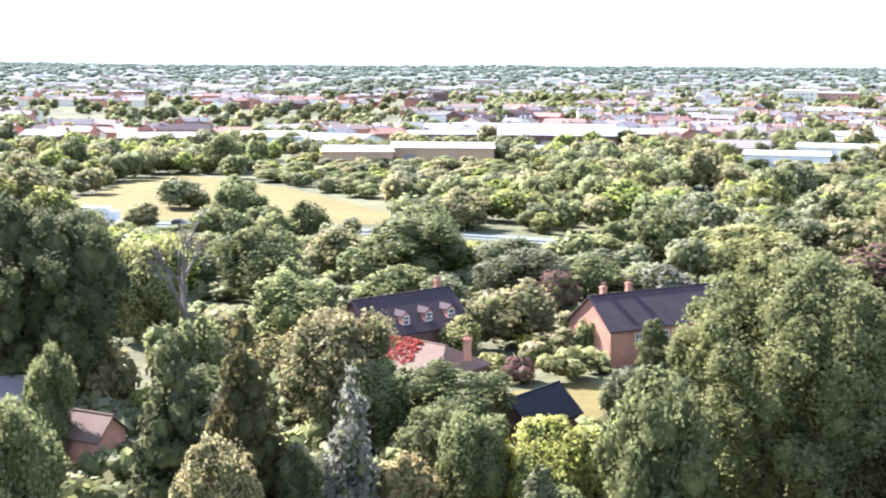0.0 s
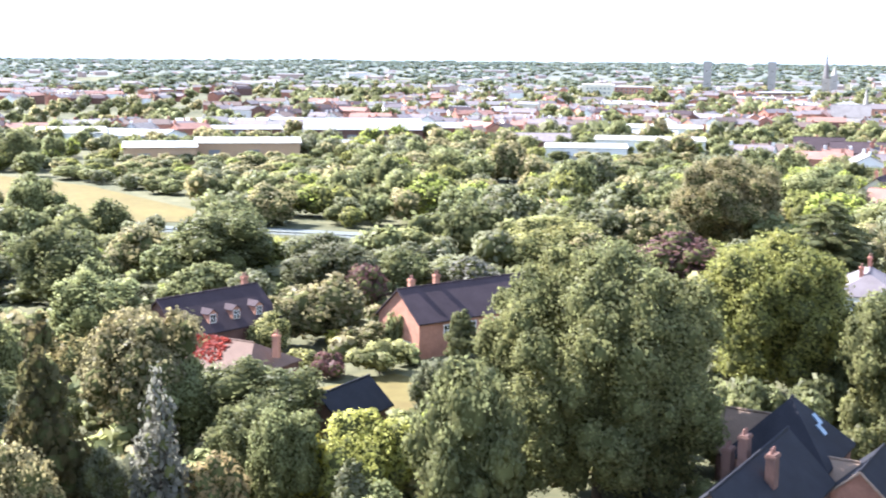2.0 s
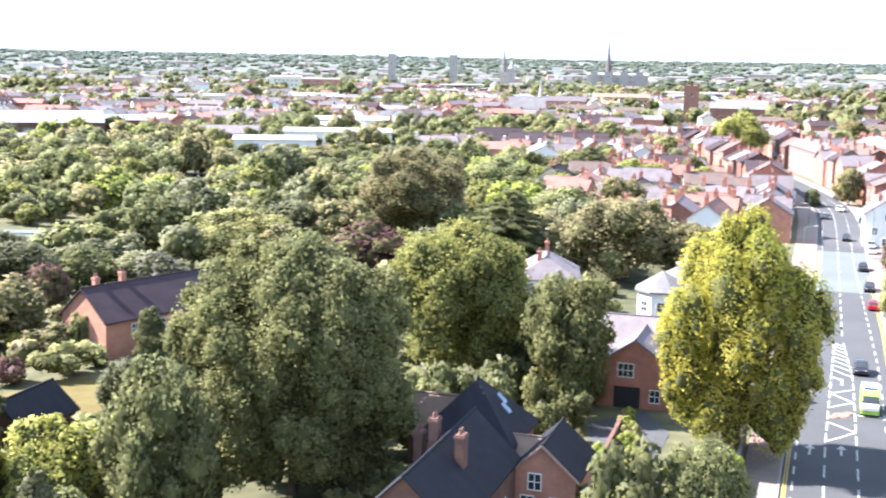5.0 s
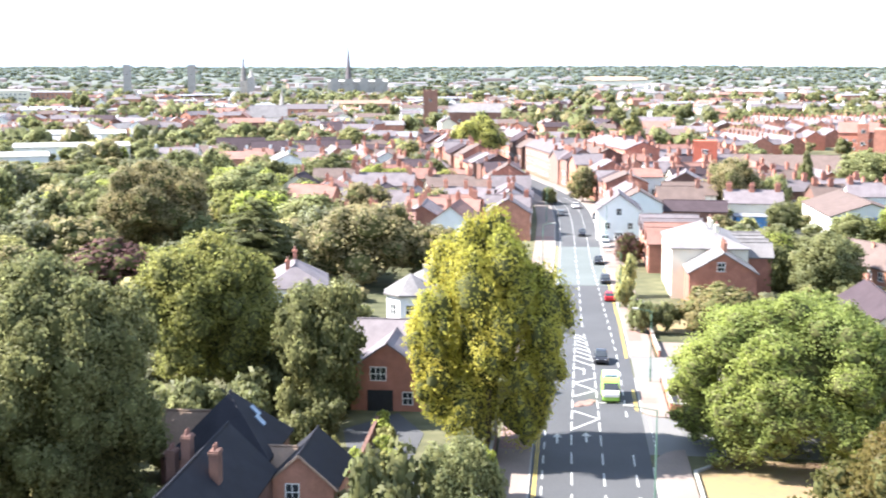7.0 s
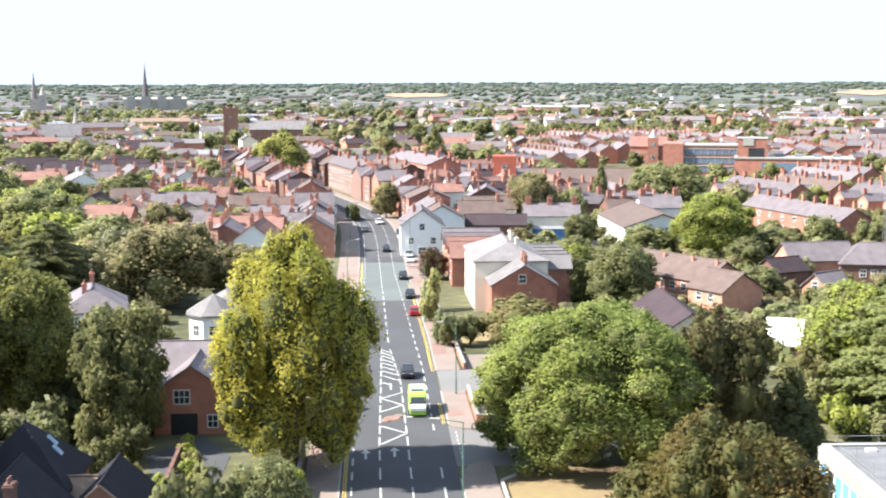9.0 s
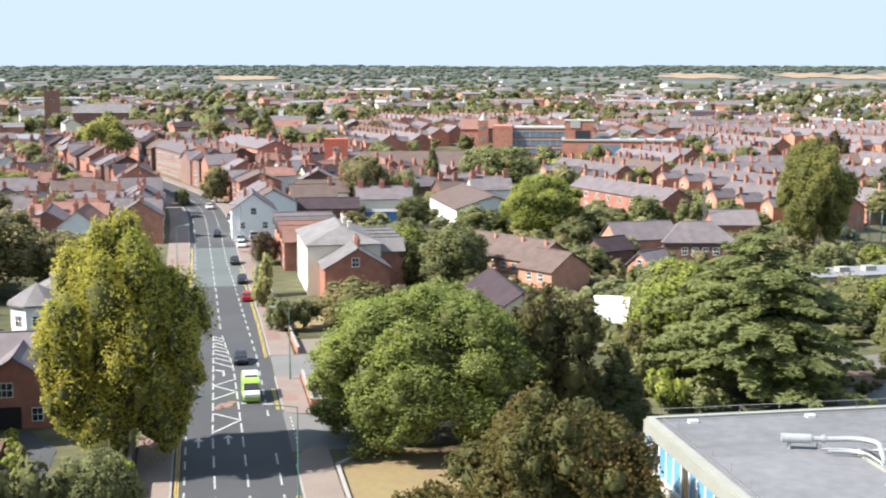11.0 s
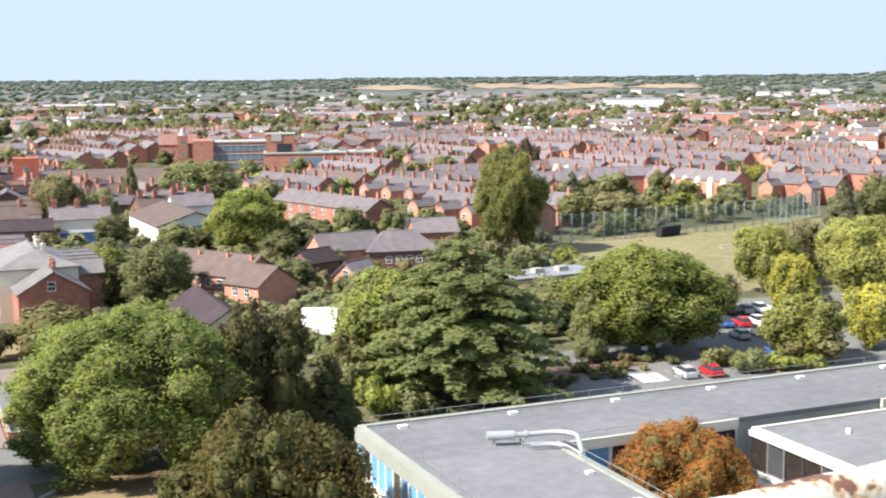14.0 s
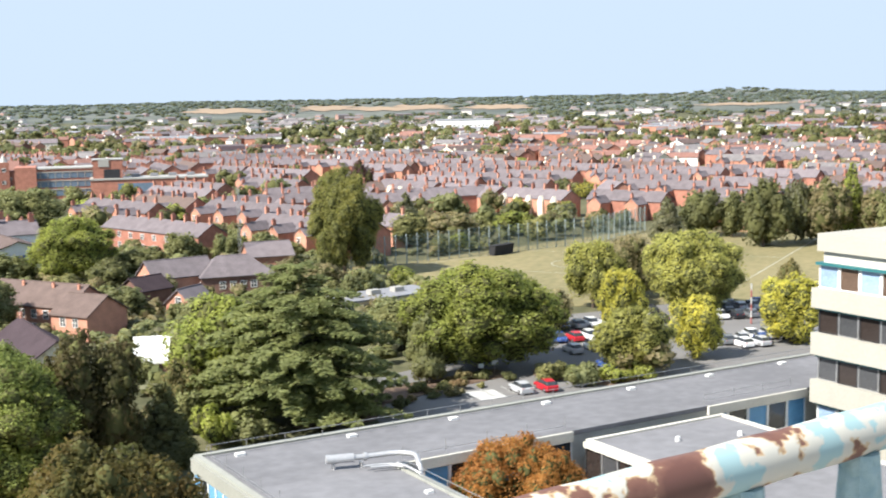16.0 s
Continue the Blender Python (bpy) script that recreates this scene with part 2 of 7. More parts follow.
def part(name, data, parent, m=None, label="", material=None):
    """Links one mesh as a part of a thing."""
    ob = new(name, data)
    ob.parent = parent
    if m is not None:
        ob.matrix_basis = m
    if material is not None:
        ob.material_slots[0].link = "OBJECT"
        ob.material_slots[0].material = material
    return tagged(ob, label)


def thing(name, m, label, category, group="", kind=""):
    ob = new(name)
    ob.empty_display_size = 0.5
    ob.matrix_basis = m
    return tagged(ob, label, category, group, kind)


def solid(name, data, label, category="", kind="structure", m=None):
    ob = new(name, data)
    if m is not None:
        ob.matrix_basis = m
    return tagged(ob, label, category, kind=kind)


# ---- foliage ----
rng = np.random.default_rng(7)


def ico(sub=1):
    bm = bmesh.new()
    bmesh.ops.create_icosphere(bm, subdivisions=sub, radius=1)
    v = np.array([p.co[:] for p in bm.verts])
    f = np.array([[p.index for p in t.verts] for t in bm.faces])
    bm.free()
    return v, f


ICO1, ICO2 = ico(1), ico(2)


def leaves(pos, nrm, size, droop=0.0, long=1.5, aspect=1.0, gather=0.72):
    """Small blades at pos facing about nrm: arrays of corners, two triangles each, bent along the middle."""
    n = len(pos)
    nr = nrm + rng.normal(0, 0.55, (n, 3))
    nr /= np.linalg.norm(nr, axis=1)[:, None] + 1e-9
    a = np.cross(nr, rng.normal(0, 1, (n, 3)))
    a /= np.linalg.norm(a, axis=1)[:, None] + 1e-9
    a[:, 2] -= droop
    b = np.cross(nr, a)
    s = (size * rng.uniform(0.6, 1.35, n))[:, None]
    q = np.array((1.0, 1.0, 1.0 / aspect))
    p0, p2 = pos - a * s * 0.5 * long * q, pos + a * s * 0.5 * long * q
    p1, p3 = pos + (b * s * 0.5 + nr * s * 0.12) * q, pos - (b * s * 0.5 - nr * s * 0.12) * q
    soft = nrm / (np.linalg.norm(nrm, axis=1)[:, None] + 1e-9) * gather + nr * (1 - gather)
    flip = ((nr * nrm).sum(1) < 0)[:, None]
    p1, p3 = np.where(flip, p3, p1), np.where(flip, p1, p3)
    return np.stack([p0, p3, p2, p1], 1).reshape(-1, 3), np.repeat(soft, 4, axis=0)


def soften(me, nrm):
    """Shade the blades by the lump that they sit on, as a leafy spray does."""
    for p in me.polygons:
        p.use_smooth = True
    me.normals_split_custom_set_from_vertices((nrm / (np.linalg.norm(nrm, axis=1)[:, None] + 1e-9)).tolist())
    NORMALS[me.name] = nrm
    return me


NORMALS = {}


def crown_mesh(name, lobes, count, size, droop=0.0, core=0.80, up=0.15, shell=(0.80, 1.06), long=1.5, sub=1, aspect=1.6, gather=0.72):
    """A crown of many blades set on overlapping lumps (x, y, z, rx, rz), with a lumpy inside whose dark colour paints
    inner shade.
    """
    lobes = np.array(lobes, float)
    w = lobes[:, 3] * (lobes[:, 3] + lobes[:, 4])
    pick = rng.choice(len(lobes), count, p=w / w.sum())
    d = rng.normal(0, 1, (count, 3))
    d[:, 2] += up * 2
    d /= np.linalg.norm(d, axis=1)[:, None]
    L = lobes[pick]
    rad = rng.uniform(*shell, count)[:, None]
    bumpy = 1 + 0.13 * np.sin(d[:, :1] * 7 + pick[:, None]) * np.cos(d[:, 1:2] * 6 + pick[:, None] * 2)
    pos = L[:, :3] + d * rad * bumpy * np.stack([L[:, 3], L[:, 3], L[:, 4]], 1)
    lv, ln = leaves(pos, d, size, droop, long, aspect, gather)
    V, N = [lv], [ln]
    nq = count * 4
    F = np.arange(nq).reshape(-1, 4)
    faces = [tuple(q) for q in F.tolist()]
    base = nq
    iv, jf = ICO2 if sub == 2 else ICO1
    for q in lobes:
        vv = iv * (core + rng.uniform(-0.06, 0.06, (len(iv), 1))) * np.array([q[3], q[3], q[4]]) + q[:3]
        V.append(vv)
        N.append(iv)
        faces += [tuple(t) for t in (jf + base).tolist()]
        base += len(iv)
    return soften(mesh(name, np.concatenate(V).tolist(), faces, [LEAF["green"], INNER_SHADE], [0] * count + [1] * (len(faces) - count)), np.concatenate(N))


def broad_lobes(n, seed, lo=0.1, top=1.0, spread=0.60, size=0.40, sub=0, wild=0.16):
    """Lumps of a unit broadleaf crown, radius 1 and height 1; sub: smaller lumps on each of them."""
    r = np.random.default_rng(seed)
    mid, half = (lo + top) / 2, (top - lo) / 2
    out = [(0, 0, mid, 0.62, half * 0.72)]
    for i in range(n):
        z = 1 - 1.9 * (i + 0.5) / n
        a = i * 2.39996 + r.uniform(-0.5, 0.5)
        q = math.sqrt(1 - z * z)
        s = size * r.uniform(0.7, 1.25)
        k = spread * r.uniform(1 - wild, 1 + wild)
        c = np.array((q * math.cos(a) * k, q * math.sin(a) * k, z * k))
        out.append((c[0], c[1], mid + c[2] * half * 1.05, s, s * half))
        for j in range(sub):
            d = r.normal(0, 1, 3) + c * 1.6
            d /= np.linalg.norm(d)
            p, s2 = c + d * s * 0.8, s * r.uniform(0.3, 0.5)
            out.append((p[0], p[1], mid + p[2] * half * 1.05, s2, s2 * half * 1.1))
    return [q for q in out if q[2] - q[4] > -0.02]


def taper(lobes):
    """Draw a crown in towards its top and a little towards its foot."""
    out = []
    for x, y, z, a, b in lobes:
        f = 1.06 - 0.42 * max(0.0, (z - 0.35) / 0.65) ** 1.4
        out.append((x * f, y * f, z, a * (0.6 + 0.4 * f), b))
    return out


def dome(lobes):
    """Fill a crown out towards its foot, so that it stands like a dome."""
    out = []
    for x, y, z, a, b in lobes:
        f = 1.0 / math.sqrt(max(0.36, 1 - (max(0.0, 0.5 - z) / 0.5) ** 2))
        out.append((x * f, y * f, z * 0.97, a, b * 1.1))
    return out


def cone_lobes(n, seed, fat=0.42, lo=0.04):
    r = np.random.default_rng(seed)
    out = []
    for i in range(n):
        z = lo + (1 - lo) * (i + 0.5) / n
        q = max(0.06, (1 - z) ** 0.6)
        for j in range(max(1, int(5 * q + 1))):
            a = r.uniform(0, 6.28)
            out.append((q * 0.55 * math.cos(a), q * 0.55 * math.sin(a), z - 0.03, max(0.1, q * fat), 0.06 + 0.05 * q))
    return out


def bush_lobes(seed, n=9):
    r = np.random.default_rng(seed)
    return [(r.uniform(-0.6, 0.6), r.uniform(-0.6, 0.6), r.uniform(0.3, 0.66), r.uniform(0.32, 0.5), r.uniform(0.26, 0.36)) for _ in range(n)]


def cypress_lobes(seed):
    r = np.random.default_rng(seed)
    return [(r.uniform(-0.25, 0.25), r.uniform(-0.25, 0.25), 0.12 + 0.8 * i / 12, 0.62 * math.sin(0.5 + 2.5 * (i / 13)), 0.12) for i in range(13)]


def cedar_mesh(seed, count=76000):
    """Flat fans of needles along level boughs that spread in layers from the trunk."""
    r = np.random.default_rng(seed)
    boughs = []
    for i in range(15):
        z = 0.14 + 0.83 * (i / 14) ** 0.95
        reach = 1.0 - 0.74 * ((z - 0.14) / 0.86) ** 2.3
        n = 17 if i < 9 else (14 if i < 12 else 8)
        for j in range(n):
            k = reach * r.uniform(0.55, 1.12)
            boughs.append((z + r.uniform(-0.018, 0.018), r.uniform(0, 6.283), k, r.uniform(0.0, 0.05), r.uniform(0.02, 0.08)))
    bo = np.array(boughs)
    pk = r.choice(len(bo), count, p=bo[:, 2] ** 1.6 / (bo[:, 2] ** 1.6).sum())
    z, a, k, rise, dro = bo[pk].T
    s = r.uniform(0.10, 1.0, count) ** 0.75
    side = r.integers(0, 2, count) * 2 - 1
    twig = np.round(s * 9) / 9                              # side sprays leave gaps between them
    s2 = twig + (s - twig) * 0.55
    lat = side * r.uniform(0, 1, count) ** 0.7 * (0.025 + 0.14 * k * np.clip(1.08 - s2, 0, 1) ** 0.6)
    rad = k * (s2 + np.abs(lat) * 0.55)
    zz = z + rise * s2 - dro * s2 ** 2.5 - np.abs(lat) * 0.10 + r.normal(0, 0.006, count)
    pos = np.stack([rad * np.cos(a) - lat * np.sin(a), rad * np.sin(a) + lat * np.cos(a), zz], 1)
    up = np.tile(np.array([[0, 0, 1.2]]), (count, 1))
    up[:, :2] += pos[:, :2] * 0.5
    lv, ln = leaves(pos, up, 0.0205, 0.05, 2.6, 2.2, 0.5)
    V, N = [lv], [ln]
    faces = [tuple(q) for q in np.arange(count * 4).reshape(-1, 4).tolist()]
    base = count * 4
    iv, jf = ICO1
    # Dark discs under the boughs paint shade between the layers.
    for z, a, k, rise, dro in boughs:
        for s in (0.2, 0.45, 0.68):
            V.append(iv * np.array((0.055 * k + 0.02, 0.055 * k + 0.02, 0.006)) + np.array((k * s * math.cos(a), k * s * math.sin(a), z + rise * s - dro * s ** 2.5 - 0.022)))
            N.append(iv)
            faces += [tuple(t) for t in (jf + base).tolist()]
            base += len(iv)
    return soften(mesh("crown_cedar", np.concatenate(V).tolist(), faces, [LEAF["green"], INNER_SHADE], [0] * count + [1] * (len(faces) - count)), np.concatenate(N))


CROWN = {
    "hero": [crown_mesh("crown_oak", broad_lobes(46, 11 + k, lo=0.04, size=0.29, spread=0.70, sub=4, wild=0.14), 34000, 0.031, shell=(0.82, 1.2), aspect=1.9, gather=0.40, core=0.74) for k in range(3)],
    "giant": [crown_mesh("crown_oak", broad_lobes(90, 17, lo=0.04, size=0.21, spread=0.78, sub=4, wild=0.14), 80000, 0.0215, shell=(0.80, 1.18), aspect=1.9, gather=0.40, core=0.74)],
    "dome": [crown_mesh("crown_round", dome(broad_lobes(150, 18, lo=0.02, size=0.16, spread=0.86, sub=2, wild=0.035)), 86000, 0.0195, shell=(0.84, 1.28), up=0.25, aspect=1.6, gather=0.42, core=0.80)],
    "tallgiant": [crown_mesh("crown_lime", taper(broad_lobes(48, 19, lo=0.03, size=0.26, spread=0.74, sub=6, wild=0.16)), 64000, 0.024, shell=(0.78, 1.2), aspect=2.4, gather=0.42, core=0.68)],
    "big": [crown_mesh("crown_broad", broad_lobes(22, 21 + k, lo=0.04, size=0.34, spread=0.65, sub=3, wild=0.18), 9500, 0.050, shell=(0.84, 1.18), aspect=2.0, gather=0.62, core=0.76) for k in range(4)],
    "broad": [crown_mesh("crown_broad", broad_lobes(11 + k, 31 + k, lo=0.02, size=0.44, spread=0.56, sub=2), 2000, 0.098, shell=(0.84, 1.16), aspect=2.0, gather=0.72, core=0.84) for k in range(5)],
    "far": [crown_mesh("crown_far", broad_lobes(5, 41 + k, lo=0.0, size=0.54, spread=0.52, wild=0.25), 170, 0.23, aspect=1.6, gather=0.8, core=0.86) for k in range(4)],
    "mid": [crown_mesh("crown_mid", broad_lobes(7, 47 + k, lo=0.0, size=0.50, spread=0.52, wild=0.25), 480, 0.155, shell=(0.84, 1.14), aspect=1.7, gather=0.75, core=0.86) for k in range(4)],
    "tiny": [crown_mesh("crown_tiny", broad_lobes(3, 45 + k, lo=0.0, size=0.6, spread=0.5, wild=0.3), 44, 0.40, aspect=1.3, gather=0.85, core=0.88) for k in range(4)],
    "cone": [crown_mesh("crown_conifer", cone_lobes(16, 51 + k, fat=0.5), 6500, 0.10, droop=0.4, shell=(0.7, 1.3), aspect=4.0) for k in range(2)],
    "spruce": [crown_mesh("crown_spruce", cone_lobes(13, 57, fat=0.4), 5200, 0.085, droop=0.6, shell=(0.6, 1.5), aspect=4.5, gather=0.4, core=0.6)],
    "cedar": [cedar_mesh(61)],
    "bush": [crown_mesh("crown_shrub", bush_lobes(81 + k), 1000, 0.13, aspect=1.5) for k in range(3)],
    "cypress": [crown_mesh("crown_cypress", cypress_lobes(91), 4500, 0.10, droop=-0.5, aspect=4.0)],
}


def trunk_mesh(name, m, forks=6, seed=3, r0=0.05):
    r = random.Random(seed)
    b = Build()
    b.tube((0, 0, -0.02), (0.01, 0, 0.22), r0, r0 * 0.72, 8).tube((0.01, 0, 0.22), (0, 0.01, 0.62), r0 * 0.72, r0 * 0.3, 7)
    for i in range(forks):
        a, z = 6.283 * i / forks + r.uniform(-0.3, 0.3), r.uniform(0.18, 0.45)
        b.tube((0, 0, z), (0.5 * math.cos(a), 0.5 * math.sin(a), z + r.uniform(0.12, 0.3)), r0 * 0.42, r0 * 0.12, 6)
    return b.mesh(name, m)


TRUNK = [trunk_mesh("trunk", BARK, 6, k) for k in (3, 4)]
TREE_NAMES = {"hero": "broadleaf_tree", "giant": "broadleaf_tree", "dome": "broadleaf_tree", "tallgiant": "broadleaf_tree", "big": "broadleaf_tree", "broad": "broadleaf_tree", "far": "broadleaf_tree", "cone": "conifer_tree", "spruce": "conifer_tree", "cedar": "cedar_tree", "bush": "shrub", "cypress": "cypress_tree"}
tree_count = 0


OCC = []


def free(x, y, r):
    return all((x - a) ** 2 + (y - b) ** 2 > (r * 0.7 + c) ** 2 for a, b, c in OCC)


def tree(kind, x, y, r, h, leaf, label, group=""):
    """One tree or shrub: a trunk and a crown of leaves, r metres wide to each side and h high."""
    global tree_count
    OCC.append((x, y, r * 0.75))
    tree_count += 1
    k = tree_count
    th = thing(TREE_NAMES[kind], pose(x, y, 0, 0, 0, (k * 77) % 360), label, "shrub" if kind == "bush" else "tree", group)
    s = Matrix.Diagonal((r, r, h, 1))
    part("trunk", TRUNK[k % 2], th, Matrix.Diagonal((min(r, h * 0.5), min(r, h * 0.5), h, 1)))
    part("crown", CROWN[kind][k % len(CROWN[kind])], th, s, material=LEAF[leaf])
    return th


def joined_trees(name, spots, leaf, label, kind="far"):
    """Many trees that nobody would count, as one mesh."""
    V, F, M, I, o = [], [], [], [], 0
    protos = []
    for me in CROWN[kind]:
        v = np.zeros(len(me.vertices) * 3)
        me.vertices.foreach_get("co", v)
        protos.append((v.reshape(-1, 3), [tuple(p.vertices) for p in me.polygons], NORMALS[me.name], [p.material_index for p in me.polygons]))
    for i, (x, y, r, h) in enumerate(spots):
        v, f, q3, ix = protos[i % len(protos)]
        a = i * 1.7
        c, s = math.cos(a), math.sin(a)
        V.append(np.stack([(v[:, 0] * c - v[:, 1] * s) * r + x, (v[:, 0] * s + v[:, 1] * c) * r + y, v[:, 2] * h + ground_z(x, y)], 1))
        M.append(np.stack([q3[:, 0] * c - q3[:, 1] * s, q3[:, 0] * s + q3[:, 1] * c, q3[:, 2]], 1))
        F += [tuple(o + q for q in p) for p in f]
        I += ix
        o += len(v)
    if V:
        ob = new(name, soften(mesh(name, np.concatenate(V).tolist(), F, [LEAF[leaf], INNER_SHADE], I), np.concatenate(M)))
        tagged(ob, label, "trees", kind="stuff")


def ground_z(x, y):
    """Level near by, gently rolling and rising far off."""
    d = math.hypot(x, y)
    if d < 1500:
        return 0.0
    k = min(1.0, (d - 1500) / 3000)
    k = k * k * (3 - 2 * k)
    z = k * (27 + 7 * noise.noise((x / 900, y / 900, 0.3)) + 4 * noise.noise((x / 300, y / 300, 1.3)))
    return z + 15 * math.exp(-(((x - 4450) / 300) ** 2 + ((y - 355) / 150) ** 2))


# ---- ground ----
rings = [0, 30, 60, 100, 150, 220, 300, 400, 550, 750, 1000, 1300, 1600] + [1600 + 150 * i for i in range(1, 23)]
NA = 144
gv = [(0, 0, 0)] + [(d * math.sin(6.283185 * a / NA), d * math.cos(6.283185 * a / NA), ground_z(d * math.sin(6.283185 * a / NA), d * math.cos(6.283185 * a / NA))) for d in rings[1:] for a in range(NA)]
gf = [(0, 1 + (a + 1) % NA, 1 + a) for a in range(NA)]
for k in range(len(rings) - 2):
    o = 1 + k * NA
    gf += [(o + a, o + (a + 1) % NA, o + NA + (a + 1) % NA, o + NA + a) for a in range(NA)]
solid("ground", mesh("ground", gv, gf, GROUND), "grass and earth ground reaching to the horizon", "ground")



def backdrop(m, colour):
    """Adds emission to a far material, painting in the haze of bright distant air."""
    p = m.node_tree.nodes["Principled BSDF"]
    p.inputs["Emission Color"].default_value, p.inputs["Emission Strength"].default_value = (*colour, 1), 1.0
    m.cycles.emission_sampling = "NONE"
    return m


# Emission colours that paint haze onto distant hills, leaves and houses.
HAZE_GLOW1, HAZE_GLOW2 = (0.022, 0.026, 0.028), (0.037, 0.044, 0.050)
HILLS = backdrop(mat("far_hills_haze_glow", (0.060, 0.078, 0.066), 0.95, 0.35, 0.004, 0.02, 0.0, tint=(0.11, 0.11, 0.085)), HAZE_GLOW1)
backdrop(LEAF["haze"], HAZE_GLOW2)
backdrop(LEAF["distance"], HAZE_GLOW1)
hr = [2150 + 160 * i for i in range(18)]
hv = [(d * math.sin(6.283185 * a / NA), d * math.cos(6.283185 * a / NA), ground_z(d * math.sin(6.283185 * a / NA), d * math.cos(6.283185 * a / NA)) + (1.5 if d > 2150 else -1)) for d in hr for a in range(NA)]
hf2 = [(k * NA + a, k * NA + (a + 1) % NA, (k + 1) * NA + (a + 1) % NA, (k + 1) * NA + a) for k in range(17) for a in range(NA)]
solid("backdrop_hills", mesh("backdrop_hills", hv, hf2, HILLS), "hills far beyond the town with painted haze glow", "backdrop")


def patch(name, pts, z, m, label, category):
    """A flat piece of ground: a thin slab with the outline pts."""
    n = len(pts)
    v = [(x, y, z) for x, y in pts] + [(x, y, z - 0.3) for x, y in pts]
    f = [tuple(range(n))] + [(i, n + i, n + (i + 1) % n, (i + 1) % n) for i in range(n)]
    area = sum(pts[i][0] * pts[(i + 1) % n][1] - pts[(i + 1) % n][0] * pts[i][1] for i in range(n))
    if area < 0:
        f = [tuple(reversed(q)) for q in f]
    return solid(name, mesh(name, v, f, m), label, category)

# ---- the main road: s metres along it, n metres to its right; it bends gently left far off ----
RU, RN, R0 = (0.645, 0.764), (0.764, -0.645), (72.05, 82.4)
RZ = 49.8


def road_bend(s):
    """The street runs straight and then swings to the left by the old houses."""
    return 0.13 * (math.hypot(s - 236, 30) + s - 236)


def rd(s, n):
    n -= road_bend(s)
    return R0[0] + s * RU[0] + n * RN[0], R0[1] + s * RU[1] + n * RN[1]


def road_turn(s):
    return RZ + math.degrees(math.atan(0.13 * ((s - 236) / math.hypot(s - 236, 30) + 1)))


def kerb_left(s):
    """The road narrows towards the town."""
    return float(np.interp(s, (-70, 16, 60, 140, 400), (-5.0, -4.8, -4.4, -3.9, -3.9)))


def kerb_right(s):
    return float(np.interp(s, (-70, 40, 70, 135, 400), (6.4, 6.4, 6.4, 5.4, 5.2)))


def lane_right(s):
    return float(np.interp(s, (-70, 52, 135, 400), (4.8, 4.8, 2.9, 2.6)))


def lane_left(s):
    return kerb_left(s) + 1.05


def lane_mid(s):
    return float(np.interp(s, (66, 140, 400), (0.6, 0.15, 0.0)))


def road_slab(name, s0, s1, n0, n1, z, m, label, category):
    """A strip along the road between two offsets, each a number or a line such as a kerb."""
    k = max(1, int((s1 - s0) / 12))
    ss = [s0 + (s1 - s0) * i / k for i in range(k + 1)]
    e0, e1 = [[(s, e(s) if callable(e) else e) for s in ss] for e in (n0, n1)]
    return patch(name, [rd(*q) for q in e0] + [rd(*q) for q in reversed(e1)], z, m, label, category)


def beside(line, d):
    return lambda s: line(s) + d


KL, KR = kerb_left, kerb_right
SIDE0, SIDE1 = 11.2, 22.6              # the mouth of the side road
road_slab("road", -70, 560, KL, KR, 0.02, ASPHALT, "grey asphalt town road with white markings", "road")
road_slab("road_patch", 104, 150, beside(KL, 0.05), beside(KR, -0.05), 0.024, ASPHALTG, "paler resurfaced stretch of the town road", "road")
road_slab("pavement_left", -70, 420, -8.2, beside(KL, -0.15), 0.14, PAVE, "pinkish paved footway beside the road", "pavement")
road_slab("pavement_right", -70, 5.5, beside(KR, 0.15), 9.9, 0.14, PAVE, "pinkish paved footway beside the road", "pavement")
road_slab("pavement_right", 24.6, 39.5, beside(KR, 0.15), 9.4, 0.14, PAVE, "pinkish paved footway beside the road", "pavement")
road_slab("pavement_right", 50.5, 420, beside(KR, 0.15), lambda s: 9.6 if s < 150 else 8.6, 0.14, PAVE, "pinkish paved footway beside the road", "pavement")
road_slab("side_road", SIDE0 - 1.5, SIDE1 + 1.5, 6.2, 40, 0.015, ASPHALTL, "worn asphalt mouth of a side road", "road")
road_slab("drive_crossing", 39.5, 50.5, beside(KR, 0.15), 13, 0.10, ASPHALTL, "worn asphalt drive crossing the footway", "pavement")


def corner(name, s0, n0, s1, n1, bulge):
    """The rounded end of a footway at the side road, from the kerb to the back."""
    arc = []
    for i in range(9):
        a = i / 8 * math.pi / 2
        arc.append(rd(s0 + (s1 - s0) * math.sin(a) * bulge + (s1 - s0) * (1 - bulge) * i / 8, n1 + (n0 - n1) * math.cos(a)))
    patch(name, [rd(s0, n0)] + arc[1:] + [rd(s0, n1)], 0.14, PAVE, "rounded paved corner of the footway", "pavement")


corner("pavement_corner", 5.5, 6.55, SIDE0, 9.9, 1.0)
corner("pavement_corner", 24.6, 6.55, SIDE1, 9.4, 1.0)
road_slab("kerb", -70, 420, beside(KL, -0.15), KL, 0.15, KERB, "pale concrete kerb along the footway", "kerb")
road_slab("kerb", -70, 5.5, KR, beside(KR, 0.15), 0.15, KERB, "pale concrete kerb along the footway", "kerb")
road_slab("kerb", 24.6, 39.5, KR, beside(KR, 0.15), 0.15, KERB, "pale concrete kerb along the footway", "kerb")
road_slab("kerb", 50.5, 420, KR, beside(KR, 0.15), 0.15, KERB, "pale concrete kerb along the footway", "kerb")
